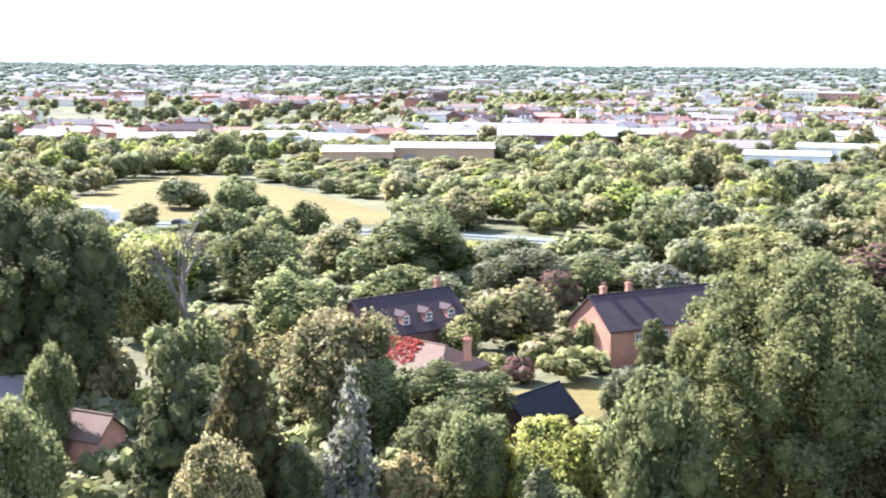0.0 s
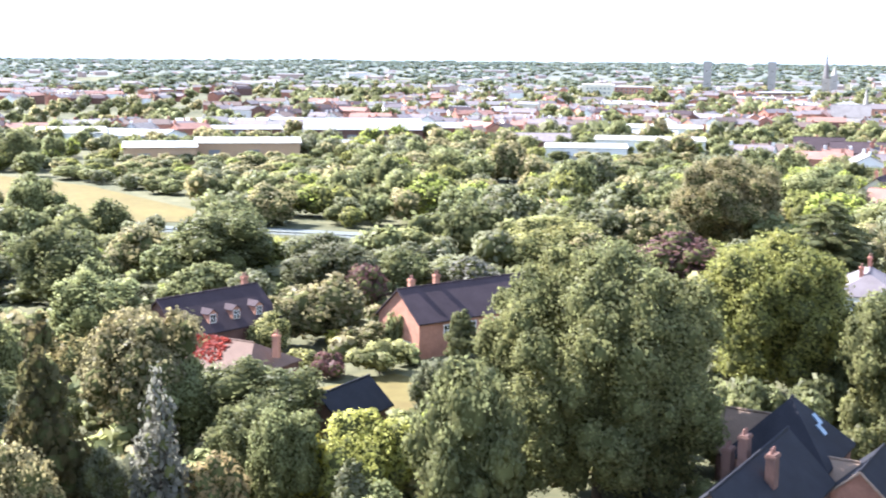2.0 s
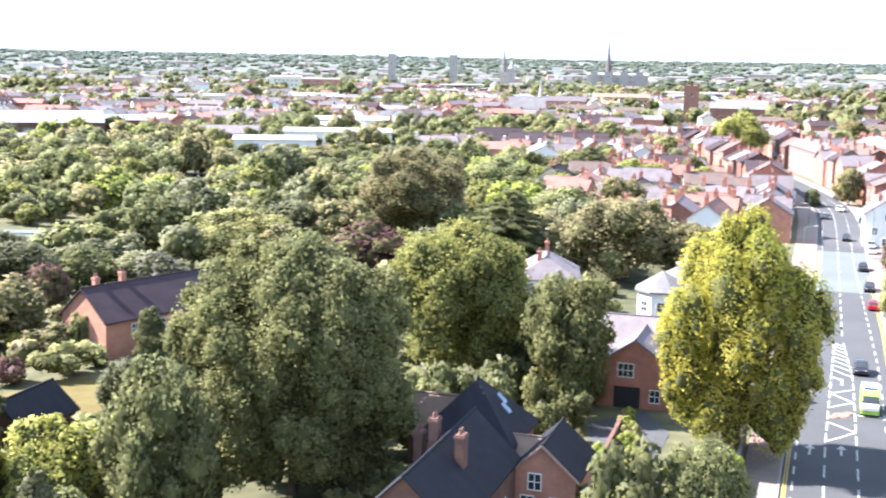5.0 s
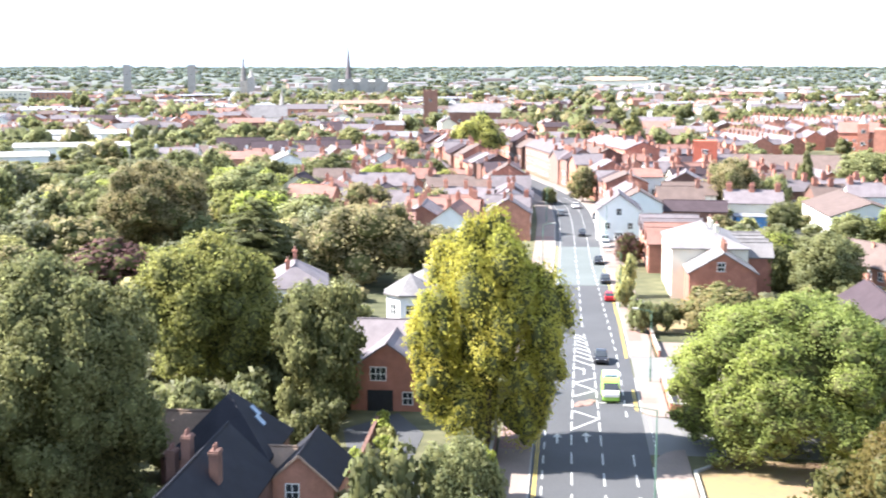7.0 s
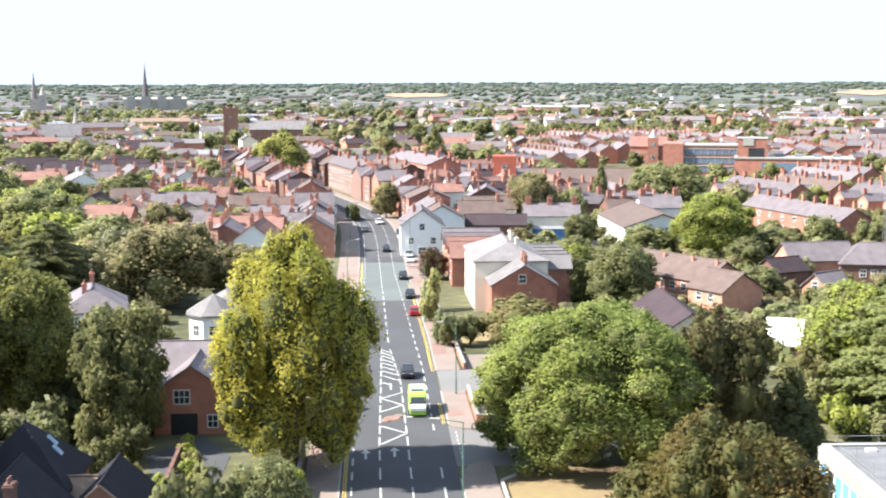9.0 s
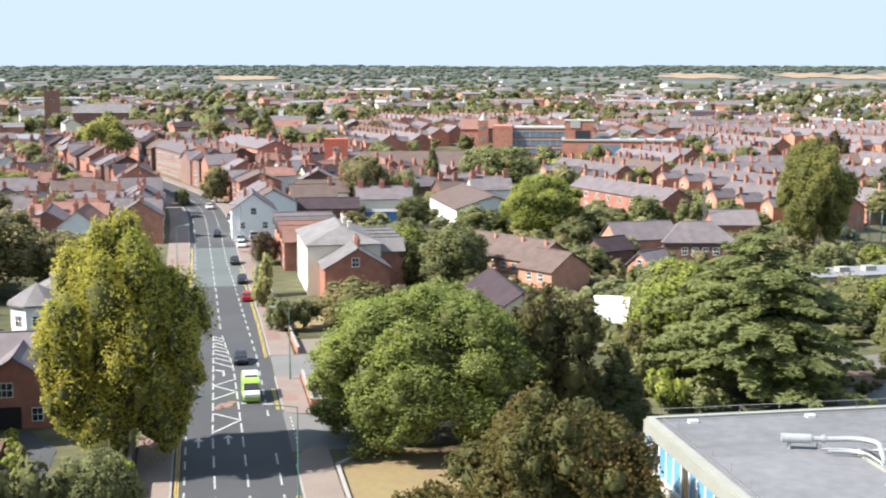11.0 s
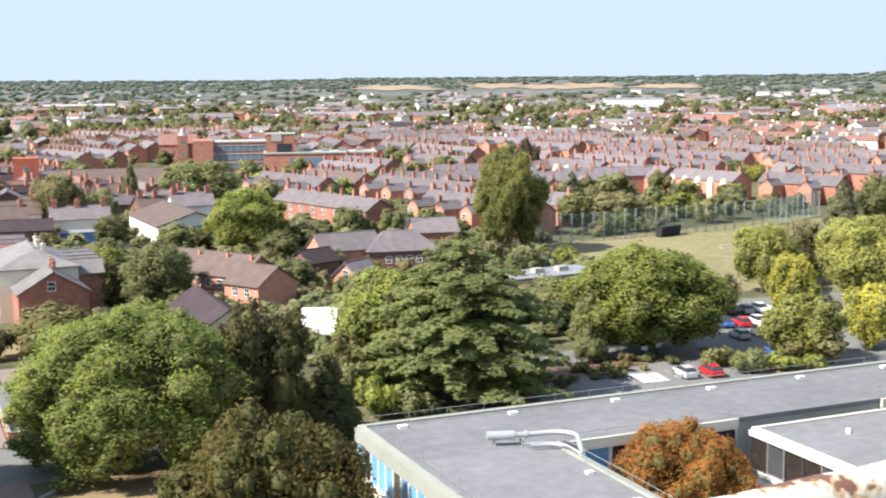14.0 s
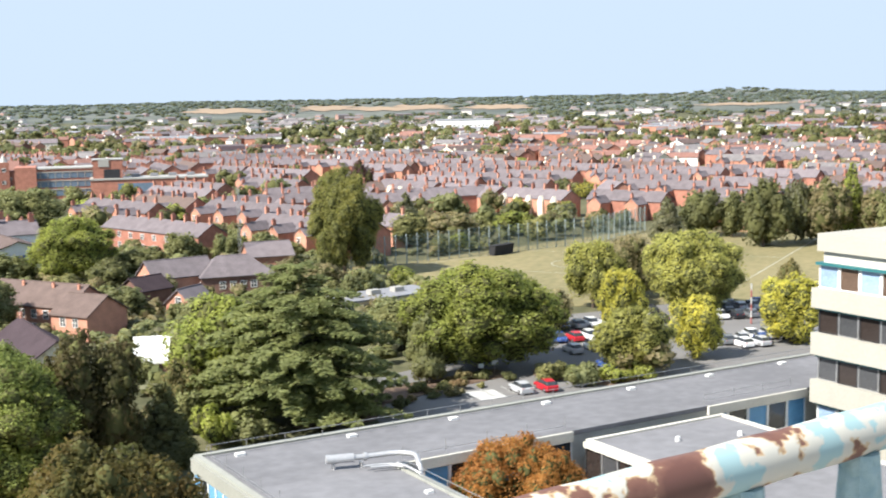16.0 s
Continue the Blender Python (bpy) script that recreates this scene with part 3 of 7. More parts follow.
for s, l in ((-58, 3), (-31, 3), (28, 2.4), (60, 7.5), (80, 3), (100, 5), (122, 3), (140, 6), (170, 4), (200, 4)):
    road_slab("paving_band", s, s + l, beside(KR, 0.3), 8.5, 0.146, PAVER, "band of redder paving across the footway", "pavement")
for s, l in ((-50, 4), (-22, 4), (10, 7), (36, 3), (62, 6), (84, 4), (104, 8), (130, 4), (160, 5)):
    road_slab("paving_band", s, s + l, -8.1, beside(KL, -0.3), 0.146, PAVER, "band of redder paving across the footway", "pavement")


def stripe(b, s0, n0, s1, n1, w, z=0.03):
    """A painted stroke from one place on the road to another."""
    (x0, y0), (x1, y1) = rd(s0, n0), rd(s1, n1)
    dx, dy = x1 - x0, y1 - y0
    d = math.hypot(dx, dy)
    px, py = -dy / d * w / 2, dx / d * w / 2
    b.poly([(x0 + px, y0 + py, z), (x0 - px, y0 - py, z), (x1 - px, y1 - py, z), (x1 + px, y1 + py, z)], [(0, 1, 2, 3)])


def dashes(b, line, s0, s1, step, on, w=0.16):
    s = s0
    while s < s1:
        stripe(b, s, line(s), s + on, line(s + on), w)
        s += step


def hatch_left(s):
    return float(np.interp(s, (17, 67), (-1.1, -0.4)))


def hatch_right(s):
    return float(np.interp(s, (17, 45, 67), (1.85, 1.75, 0.6)))


lines = Build()
dashes(lines, lane_left, -66, 250, 4.5, 2.4)
dashes(lines, lane_right, -66, SIDE0, 6.0, 3.4)
dashes(lines, lane_right, SIDE1, 250, 4.5, 2.4)
dashes(lines, lambda s: -1.1, -66, 16, 6.0, 3.6)
dashes(lines, lambda s: 1.85, -66, 16, 6.0, 3.6)
dashes(lines, lane_mid, 69, 250, 6.0, 3.6)
dashes(lines, hatch_left, 17, 64, 4.4, 3.3)
dashes(lines, hatch_right, 17, 64, 4.4, 3.3)
for s0, s1, up in ((17.6, 21.4, 1), (21.8, 24.6, 0), (30.6, 33.4, 1), (33.6, 36.6, 0), (36.8, 39.2, 1), (45.5, 48.4, 0), (48.6, 51.0, 0), (51.2, 53.4, 0), (53.6, 55.6, 0), (55.8, 57.8, 0), (58, 60, 0), (60.2, 62, 0), (62.2, 63.8, 0)):
    a, b2 = (hatch_left(s0) + 0.15, hatch_right(s1) - 0.15) if up else (hatch_right(s0) - 0.15, hatch_left(s1) + 0.15)
    stripe(lines, s0, a, s1, b2, 0.27)
stripe(lines, 28.3, 2.1, 28.3, 4.6, 0.5)
for s, n in ((14.0, -2.5), (14.6, 0.4)):
    stripe(lines, s - 1.5, n, s + 0.7, n, 0.22)
    lines.poly([(*rd(s + 0.6, n - 0.5), 0.03), (*rd(s + 1.9, n), 0.03), (*rd(s + 0.6, n + 0.5), 0.03)], [(2, 1, 0)])
stripe(lines, 41, 0.5, 44.2, 0.5, 0.24)
stripe(lines, 43.4, 0.5, 44.6, -0.5, 0.34)
for k in range(7):
    stripe(lines, SIDE0 + 1.0 + 1.5 * k, 7.1, SIDE0 + 1.9 + 1.5 * k, 7.1, 0.14)
solid("road_markings", lines.mesh("road_markings", PAINT), "worn white lane dashes, hatching and arrows on the road", "road markings")
yl = Build()
for d in (0.3, 0.52):
    for a, b2, ln, sg in ((-66, 5, KR, -1), (25, 40, KR, -1), (50, 130, KR, -1), (-66, 150, KL, 1)):
        for k in range(int((b2 - a) / 9)):
            s0, s1 = a + 9 * k, min(b2, a + 9 * k + 9)
            stripe(yl, s0, ln(s0) + sg * d, s1, ln(s1) + sg * d, 0.09)
solid("yellow_lines", yl.mesh("yellow_lines", YPAINT), "double yellow lines along the kerb", "road markings")
isl = Build()
for dx, dy, q in ((0, 0, 1.0), (1.2, 0.3, 0.6), (-1.1, -0.2, 0.6)):
    isl.tube((dx, dy, 0.02), (dx, dy, 0.14), q, q * 0.85, 14)
solid("traffic_island", isl.mesh("traffic_island", PAVER), "low brick traffic island in the hatched middle of the road", "traffic island", "", pose(*rd(27.6, 0.4), 0))

# verges, lawns and fields
patch("verge", [rd(-40, 10.1), rd(4, 10.1), rd(8.5, 13), rd(8.5, 36), rd(-40, 28)], 0.06, LAWN, "dry brown lawn under the great tree", "lawn")
road_slab("front_garden", 66, 86, 10.2, 26, 0.05, LAWN, "sunlit lawn of a front garden", "lawn")
patch("garden_lawn", [(7, 140), (17, 146), (20, 143), (17.5, 131), (13, 126), (9, 128)], 0.05, DRYGRASS, "sunlit dry garden lawn", "lawn")
patch("meadow", [(-118, 300), (-100, 312), (-98, 400), (-86, 420), (-75, 408), (-45, 375), (-12, 312), (-10, 290), (-45, 294), (-80, 300)], 0.06, DRYGRASS, "dry yellow meadow beyond the main road", "field")
patch("bypass", [(-330, 330), (-105, 302), (-57, 292.5), (5, 279), (40, 262), (62, 251), (60, 243), (37, 254), (3, 270), (-57, 284), (-105, 293), (-330, 321)], 0.04, ASPHALTG, "pale asphalt trunk road crossing the valley", "road")
patch("sports_pitch", [(256, 101), (340, 56), (352, 5), (300, -20), (240, -15), (215, 48)], 0.05, PITCH, "worn green playing field with white lines", "sports field")
pl = Build()


def line(b, x0, y0, x1, y1, w, z):
    d = math.hypot(x1 - x0, y1 - y0)
    px, py = -(y1 - y0) / d * w / 2, (x1 - x0) / d * w / 2
    b.poly([(x0 + px, y0 + py, z), (x0 - px, y0 - py, z), (x1 - px, y1 - py, z), (x1 + px, y1 + py, z)], [(0, 1, 2, 3)])


for q in ((262, 92, 332, 52), (332, 52, 330, 8), (330, 8, 250, 20), (250, 20, 262, 92), (292, 74, 290, 14), (316, 61, 322, 40)):
    line(pl, *q, 0.22, 0.07)
for k in range(24):
    a, b2 = 6.283 * k / 24, 6.283 * (k + 1) / 24
    line(pl, 272 + 9 * math.cos(a), 54 + 9 * math.sin(a), 272 + 9 * math.cos(b2), 54 + 9 * math.sin(b2), 0.2, 0.07)
solid("pitch_lines", pl.mesh("pitch_lines", mat("pitch_line_worn", (0.42, 0.42, 0.34), 0.9, 0.3, 0.3, 3, 0)), "white lines of a sports pitch", "pitch markings")
patch("car_park", [(150, 62), (170, 52), (205, 48), (222, 30), (235, 8), (240, -20), (140, -20), (128, 20), (118, 42)], 0.03, ASPHALTL, "worn asphalt car park with parking bays", "car park")
FIELDS = ((62.4, 2900, 150, 560), (66.8, 2950, 110, 560), (69.0, 2850, 90, 460), (71.2, 2950, 120, 520), (74.6, 2850, 110, 420), (42.2, 2600, 110, 360), (85.5, 2700, 170, 200))
for a, d, w, q in FIELDS:
    fm = pose(d * math.sin(radians(a)), d * math.cos(radians(a)), 0, 0, 0, -a)
    fb = Build()
    gp = []
    for i in range(7):
        for j in range(7):
            p = fm @ Vector(((i / 6 - 0.5) * w * (1 + 0.2 * math.sin(j + a)) + 22 * math.sin(2.1 * j + a), (j / 6 - 0.5) * q + 70 * math.sin(1.9 * i + a), 0))
            gp.append((p.x, p.y, ground_z(p.x, p.y) + 3.0))
    fb.poly(gp, [(i * 7 + j, (i + 1) * 7 + j, (i + 1) * 7 + j + 1, i * 7 + j + 1) for i in range(6) for j in range(6)])
    solid("stubble_field", fb.mesh("stubble_field", STUBBLE), "pale harvested field on far rising ground", "field")


def in_field(x, y):
    a, d = math.degrees(math.atan2(x, y)), math.hypot(x, y)
    return any(abs(a - fa) < math.degrees(fw * 0.62 / fd) and fd - fq / 2 - 420 < d < fd + fq / 2 for fa, fd, fw, fq in FIELDS)


# ---- houses ----


def window_mesh(w, h, bars=1, frame=FRAME, glass=GLASSD, t=0.09):
    """One piece: a frame with bars standing proud of recessed panes."""
    xs = [-w / 2 - t, -w / 2]
    for i in range(bars):
        x = -w / 2 + w * (i + 1) / (bars + 1)
        xs += [x - 0.035, x + 0.035]
    xs += [w / 2, w / 2 + t]
    zs = [-t, 0, h / 2 - 0.035, h / 2 + 0.035, h, h + t]
    V, F, I = {}, [], []

    def q(pts, k):
        F.append(tuple(V.setdefault(p, len(V)) for p in pts))
        I.append(k)

    def dep(i, j):
        if not (0 <= i < len(xs) - 1 and 0 <= j < len(zs) - 1):
            return 0.02
        return -0.02 if i % 2 and j % 2 else -0.07

    for i in range(-1, len(xs)):
        for j in range(-1, len(zs)):
            d = dep(i, j)
            inside = 0 <= i < len(xs) - 1 and 0 <= j < len(zs) - 1
            if inside:
                q([(xs[i], d, zs[j]), (xs[i + 1], d, zs[j]), (xs[i + 1], d, zs[j + 1]), (xs[i], d, zs[j + 1])], 1 if i % 2 and j % 2 else 0)
            if 0 <= j < len(zs) - 1 and i + 1 < len(xs) and dep(i + 1, j) != d:
                x, e = xs[i + 1], dep(i + 1, j)
                q([(x, d, zs[j]), (x, e, zs[j]), (x, e, zs[j + 1]), (x, d, zs[j + 1])], 0)
            if 0 <= i < len(xs) - 1 and j + 1 < len(zs) and dep(i, j + 1) != d:
                z, e = zs[j + 1], dep(i, j + 1)
                q([(xs[i], d, z), (xs[i + 1], d, z), (xs[i + 1], e, z), (xs[i], e, z)], 0)
    return mesh("window", list(V), F, [frame, glass], I)


WINS = window_mesh(1.0, 1.3)
WINL = window_mesh(1.6, 1.4, 2)
DOOR = Build().box(-0.48, 0.48, -0.05, 0.03, 0, 2.05, 0).box(-0.58, 0.58, -0.08, 0.0, 2.05, 2.15, 1).box(-0.3, 0.3, -0.06, -0.05, 1.3, 1.8, 2).mesh("door", [mat("door_paint", (0.12, 0.05, 0.04), 0.5), FRAME, GLASSD])


def chimney_mesh(m, w=0.75, d=0.55, h=1.6, pots=2):
    b = Build()
    b.box(-w / 2, w / 2, -d / 2, d / 2, -1.0, h, 0).box(-w / 2 - 0.07, w / 2 + 0.07, -d / 2 - 0.07, d / 2 + 0.07, h - 0.3, h - 0.12, 0)
    for i in range(pots):
        x = (i - (pots - 1) / 2) * w / max(pots, 1) * 0.95
        b.tube((x, 0, h), (x, 0, h + 0.45), 0.13, 0.10, 7, 1)
    return b.mesh("chimney", [m, TILER])


CHIM = {"o": chimney_mesh(BRICKO), "r": chimney_mesh(BRICK, 1.0, 0.6, 1.5, 3), "d": chimney_mesh(BRICKD, 1.1, 0.7, 2.4, 2), "c": chimney_mesh(CREAM, 0.9, 0.6, 1.5, 3)}


def house(x, y, rz, l, w, eave, ridge, wall, roof, label, chims=(), chim="o", hip=0.0, wins=(), name="house", category="house", group="", over=0.35, z=0.0, cs=1.0):
    """A house with its ridge along local x. chims: (x, y) on the roof; wins: (side, along, height, mesh) with side one of -y +y -x +x."""
    OCC.append((x, y, w * 0.62))
    if l > w * 1.3:
        for e in (-1, 1):
            OCC.append((x + e * (l - w) / 2 * math.cos(radians(rz)), y + e * (l - w) / 2 * math.sin(radians(rz)), w * 0.62))
    th = thing(name, pose(x, y, z, 0, 0, rz), label, category, group)
    b = Build()
    if hip:
        b.box(-l / 2, l / 2, -w / 2, w / 2, 0, eave)
    else:
        b.gable_wall(l, w, eave, ridge - 0.02)
    part("wall", b.mesh("wall", wall), th)
    part("roof", Build().gable_roof(l, w, eave, ridge, hip=hip, over=over).mesh("roof", roof), th)
    rb = Build()
    rb.tube((-l / 2 + hip - (0 if hip else over), 0, ridge + 0.18), (l / 2 - hip + (0 if hip else over), 0, ridge + 0.18), 0.12, n=6)
    part("ridge_tiles", rb.mesh("ridge_tiles", roof), th)
    for cx, cy in chims:
        cz = ridge - abs(cy) / (w / 2) * (ridge - eave)
        part("chimney", CHIM[chim], th, pose(cx, cy, cz) @ Matrix.Diagonal((cs, cs, cs, 1)))
    for side, a, hgt, me in wins:
        m = {"-y": pose(a, -w / 2 - 0.005, hgt), "+y": pose(a, w / 2 + 0.005, hgt, 0, 0, 180), "-x": pose(-l / 2 - 0.005, a, hgt, 0, 0, -90), "+x": pose(l / 2 + 0.005, a, hgt, 0, 0, 90)}[side]
        part("door" if me is DOOR else "window", me, th, m)
    return th


def win_rows(l, side, heights, step=2.8, me=None, skip=()):
    n = max(1, int((l - 1.2) / step))
    return [(side, (i - (n - 1) / 2) * step, h, me or WINS) for h in heights for i in range(n) if i not in skip]


# ---- named buildings ----
BLUEG = mat("blue_glazing", (0.14, 0.20, 0.27), 0.15, 0.2, 0.2, 1, 0, spec=0.6)


def dormers(th, spots, w, eave, ridge, width, side):
    """Small gabled dormers with a window on the slope that faces -y (side -1) or +y."""
    for x in spots:
        y = side * w * 0.30
        z = ridge - (ridge - eave) * 0.78
        d = Build().gable_wall(2.2, width, 1.1, 1.6).mesh("dormer", BRICKO)
        dm = part("dormer", d, th, pose(x, y, z, 0, 0, 90))
        part("roof", Build().gable_roof(2.2, width, 1.1, 1.6, 0.12, 0.1).mesh("roof", TILEP), dm)
        part("window", WINS, dm, pose(-1.11 if side < 0 else 1.11, 0, 0.05, 0, 0, -90 if side < 0 else 90) @ Matrix.Diagonal((0.8, 1, 0.75, 1)))


def rhouse(s0, s1, n0, n1, eave, ridge, wall, roof, label, across=False, **kw):
    """A house by the road, its ridge along the road or across it."""
    x, y = rd((s0 + s1) / 2, (n0 + n1) / 2)
    t = road_turn((s0 + s1) / 2)
    if across:
        return house(x, y, t - 90, n1 - n0, s1 - s0, eave, ridge, wall, roof, label, **kw)
    return house(x, y, t, s1 - s0, n1 - n0, eave, ridge, wall, roof, label, **kw)


house(28, 161.6, 30, 21.5, 8.5, 4.7, 8.2, BRICKO, TILEP, "long brick house with a plum tiled roof", [(-8.4, 0.5), (-4.6, 0.2)], "o",
      wins=win_rows(20, "-y", (2.6,), 4.2) + [("-x", 1.2, 3.0, WINS), ("-x", -1.8, 0.6, WINS), ("-y", 2.1, 0, DOOR)])
hb = house(-5.0, 158.5, 41, 15.5, 9, 4.2, 8.0, BRICKD, TILEP, "brick house with a dark plum tiled roof and dormers", [(6.2, 0.4)], "o", wins=win_rows(14, "-y", (1.0,), 3.4))
dormers(hb, (-2.5, 1.2, 4.9), 9, 4.2, 8.0, 1.3, -1)
hc = house(-2.6, 141.6, -38, 13, 9.4, 3.2, 5.6, BRICKD, TILEK, "low house with a pinkish buff tiled roof and pale boarding", [(6.6, 0.5)], "o", hip=2.6)
for k in range(9):
    part("board", Build().box(-6.6, 6.6, -4.86, -4.71, 0.34 * k + 0.2, 0.34 * k + 0.34).mesh("board", TIMBERP), hc)
part("window", WINL, hc, pose(1.0, -4.86, 1.1))
house(9.3, 122.8, 52, 8.5, 5.2, 2.4, 4.8, BRICKD, SLATED, "small outbuilding with a steep dark slate roof")
house(20.5, 119.5, 60, 5, 4.2, 2.0, 3.6, BRICKD, SLATED, "small shed roof among shrubs, dark slate")
house(-32.3, 113.6, -25, 4.6, 4.0, 3.2, 4.9, BRICKO, TILEK, "brick garden shed with a pale roof")
house(-44, 128, 20, 6, 4.4, 2.8, 4.6, BRICKD, SLATE, "brick garden outbuilding with a grey roof")
# creeper over the buff roof
cr = np.random.default_rng(5)
cn = 330
cx, cu = cr.uniform(-4.4, 0.8, cn), cr.uniform(0.02, 0.8, cn) ** 1.4
cp = np.stack([cx + cu * 1.2, -4.9 * cu - 0.1, 5.85 - 2.55 * cu], 1)
creeper = solid("creeper", mesh("creeper", leaves(cp, np.tile((0.0, -0.45, 0.9), (cn, 1)), 0.42)[0].tolist(), [tuple(range(4 * i, 4 * i + 4)) for i in range(cn)], LEAF["red"]),
                "scarlet creeper spread over a buff tiled roof", "climbing plant", "", pose(-2.6, 141.6, 0, 0, 0, -38))
creeper["kind"] = "stuff"

# gabled house with slate roofs, set square to the road: a hipped block, a long gabled wing and a small front wing
rhouse(-30, -12.6, -32.4, -25.2, 4.9, 8.4, BRICKD, SLATED, "long brick wing under a steep dark slate roof with brick stacks", chims=[(2.2, 1.3), (4.6, 3.3), (-0.4, -1.6)], chim="d", wins=[("-y", 2, 1.2, WINS), ("-y", 5, 1.2, WINS)])
g3 = rhouse(-10.1, -1.5, -34.5, -26.3, 5.0, 9.2, BRICKD, SLATED, "brick house block under a steep hipped dark slate roof", hip=4.0, wins=[("-y", -1.2, 1.2, WINS), ("-y", 1.8, 1.2, WINS)])
for k, y in ((0.2, -2.5), (1.0, -1.9)):
    part("skylight", Build().box(-0.4, 0.4, -0.55, 0.55, 0, 0.1).mesh("skylight", BLUEG), g3, pose(k, y, 9.2 + y * 1.024 + 0.2, 45.7, 0, 0))
g4 = rhouse(-12.5, -5.0, -25.8, -20.2, 3.5, 6.0, BRICKO, SLATED, "small brick gabled front wing under dark slates", wins=[("-x", 0.6, 2.3, WINS), ("-x", 1.2, 0.4, WINS), ("-x", -1.2, 0.4, WINS)])
for k in (-1, 1):
    part("bargeboard", Build().poly([(-4.12, 0, 6.2), (-4.12, k * 3.15, 3.38), (-4.12, k * 3.15, 3.16), (-4.12, 0, 5.98), (-4.02, 0, 6.2), (-4.02, k * 3.15, 3.38), (-4.02, k * 3.15, 3.16), (-4.02, 0, 5.98)],
         [(0, 1, 2, 3), (7, 6, 5, 4), (0, 4, 5, 1), (2, 6, 7, 3), (1, 5, 6, 2)]).mesh("bargeboard", TIMBERP), g4)
rhouse(-10.5, -5.6, -27.2, -24.4, 3.4, 5.2, BRICKD, TILEO, "low link with a pale tiled roof between two wings", across=True)
rhouse(-7.4, -2.6, -36.2, -32.6, 4.4, 7.2, BRICKD, TILEO, "low side range with a pale tiled roof", across=True)
# brick lodge and the octagonal white house
hf = house(73.4, 116.8, 49.8, 9.0, 8.0, 4.6, 7.4, BRICK, SLATE, "red brick gabled house with a grey slate roof", wins=[("-x", 1.0, 3.4, WINL), ("-x", -2.2, 0.8, WINS)])
house(77.0, 119.4, -40.2, 17, 9.5, 4.8, 8.2, BRICK, SLATE, "red brick range with a broad grey slate roof", wins=win_rows(15, "-y", (1.0, 3.2), 3.2))
part("garage_door", Build().box(-1.4, 1.4, -0.08, 0.02, 0, 2.3).mesh("garage_door", DARK), hf, pose(-4.52, 0.8, 0, 0, 0, -90))
OCT = [(3.4 * math.cos(radians(22.5 + 45 * k)), 3.4 * math.sin(radians(22.5 + 45 * k))) for k in range(8)]
oc = thing("octagonal_house", pose(90.5, 139.5, 0, 0, 0, 10), "white octagonal house end with a conical slate roof", "house")
part("wall", Build().poly([(x, y, 0) for x, y in OCT] + [(x, y, 7.2) for x, y in OCT], [(i, (i + 1) % 8, 8 + (i + 1) % 8, 8 + i) for i in range(8)] + [tuple(range(8, 16))]).mesh("wall", WHITE), oc)
part("roof", Build().poly([(x * 1.13, y * 1.13, 7.1) for x, y in OCT] + [(x * 1.13, y * 1.13, 7.3) for x, y in OCT] + [(0, 0, 9.7)],
                          [(i, (i + 1) % 8, 8 + (i + 1) % 8, 8 + i) for i in range(8)] + [(8 + i, 8 + (i + 1) % 8, 16) for i in range(8)] + [tuple(range(7, -1, -1))]).mesh("roof", SLATEL), oc)
for k in range(8):
    a = 45.0 * k
    part("window", WINS, oc, pose(3.15 * math.cos(radians(a)), 3.15 * math.sin(radians(a)), 4.6, 0, 0, a + 90))
    if k % 2 == 0:
        part("window", WINS, oc, pose(3.15 * math.cos(radians(a)), 3.15 * math.sin(radians(a)), 1.2, 0, 0, a + 90))
house(97, 143, 50, 12, 9, 7, 9.6, WHITE, SLATEL, "white villa behind the octagonal house end", [(-4, 1), (1, -1), (4.5, 1)], "c", hip=3)
house(84, 160, 62, 12, 9, 6.4, 9.0, WHITE, SLATE, "white villa with slate roof among trees", [(-3, 1), (3, 0)], "r", hip=2.5, wins=win_rows(11, "-y", (1, 4.2), 2.8) + win_rows(8, "-x", (1, 4.2), 2.8))
house(118, 226, -27, 22, 8, 3.4, 4.4, CREAM, SLATEL, "long low building with a pale grey roof")
house(151, 273, -28, 20, 9, 4.6, 7.0, CREAM, SLATE, "house with a blue-grey slate roof and dormers", wins=win_rows(18, "-y", (1.2,), 3.5))
house(181, 258, -40, 15, 8, 3.4, 6.0, CREAM, TILER, "low house with a red tiled roof")
house(171, 262, 50, 12, 8, 4.4, 7.0, WHITE, SLATE, "white gabled house with grey slates", [(3, 0)], "r")
house(202, 279, -38, 24, 8, 3.6, 6.2, BRICK, TILEB, "long low brick range with a brown roof", [(-6, 0), (6, 0)], "r")

# right of the road
house(*rd(166.5, 9.6), RZ, 13, 9.2, 6.6, 9.9, WHITE, SLATE, "white painted gabled house beside the road", [(3, 1.5), (-1.5, 1.5)], "r",
      wins=[("-x", 0, 5.6, WINS), ("-x", -2.4, 2.6, WINS), ("-x", 2.4, 2.6, WINS), ("-x", 0, 0.4, WINL)] + win_rows(12, "+y", (1, 4), 3))
rhouse(84.5, 93, 17, 27.2, 5.6, 8.6, BRICK, SLATEL, "red brick gabled villa end with a pale slate roof", chims=[(-0.5, -0.6), (2.5, -0.6)], chim="o", wins=[("-x", 0.3, 5.9, WINS)])
rhouse(93, 113, 15, 27, 8.2, 10.6, CREAM, SLATEL, "large cream rendered villa with pale hipped roof", chims=[(-5, -1.5), (0, -1.2), (5, -1.5)], chim="c", hip=4.5, wins=win_rows(19, "+y", (1.0, 4.6), 3.0) + win_rows(10, "-x", (5.2,), 4))
for k in range(4):
    rhouse(95 + 4.4 * k, 98.6 + 4.4 * k, 21, 31, 6.8, 8.6, BRICK, SLATEL, "brick rear wing with pale slates", across=True)
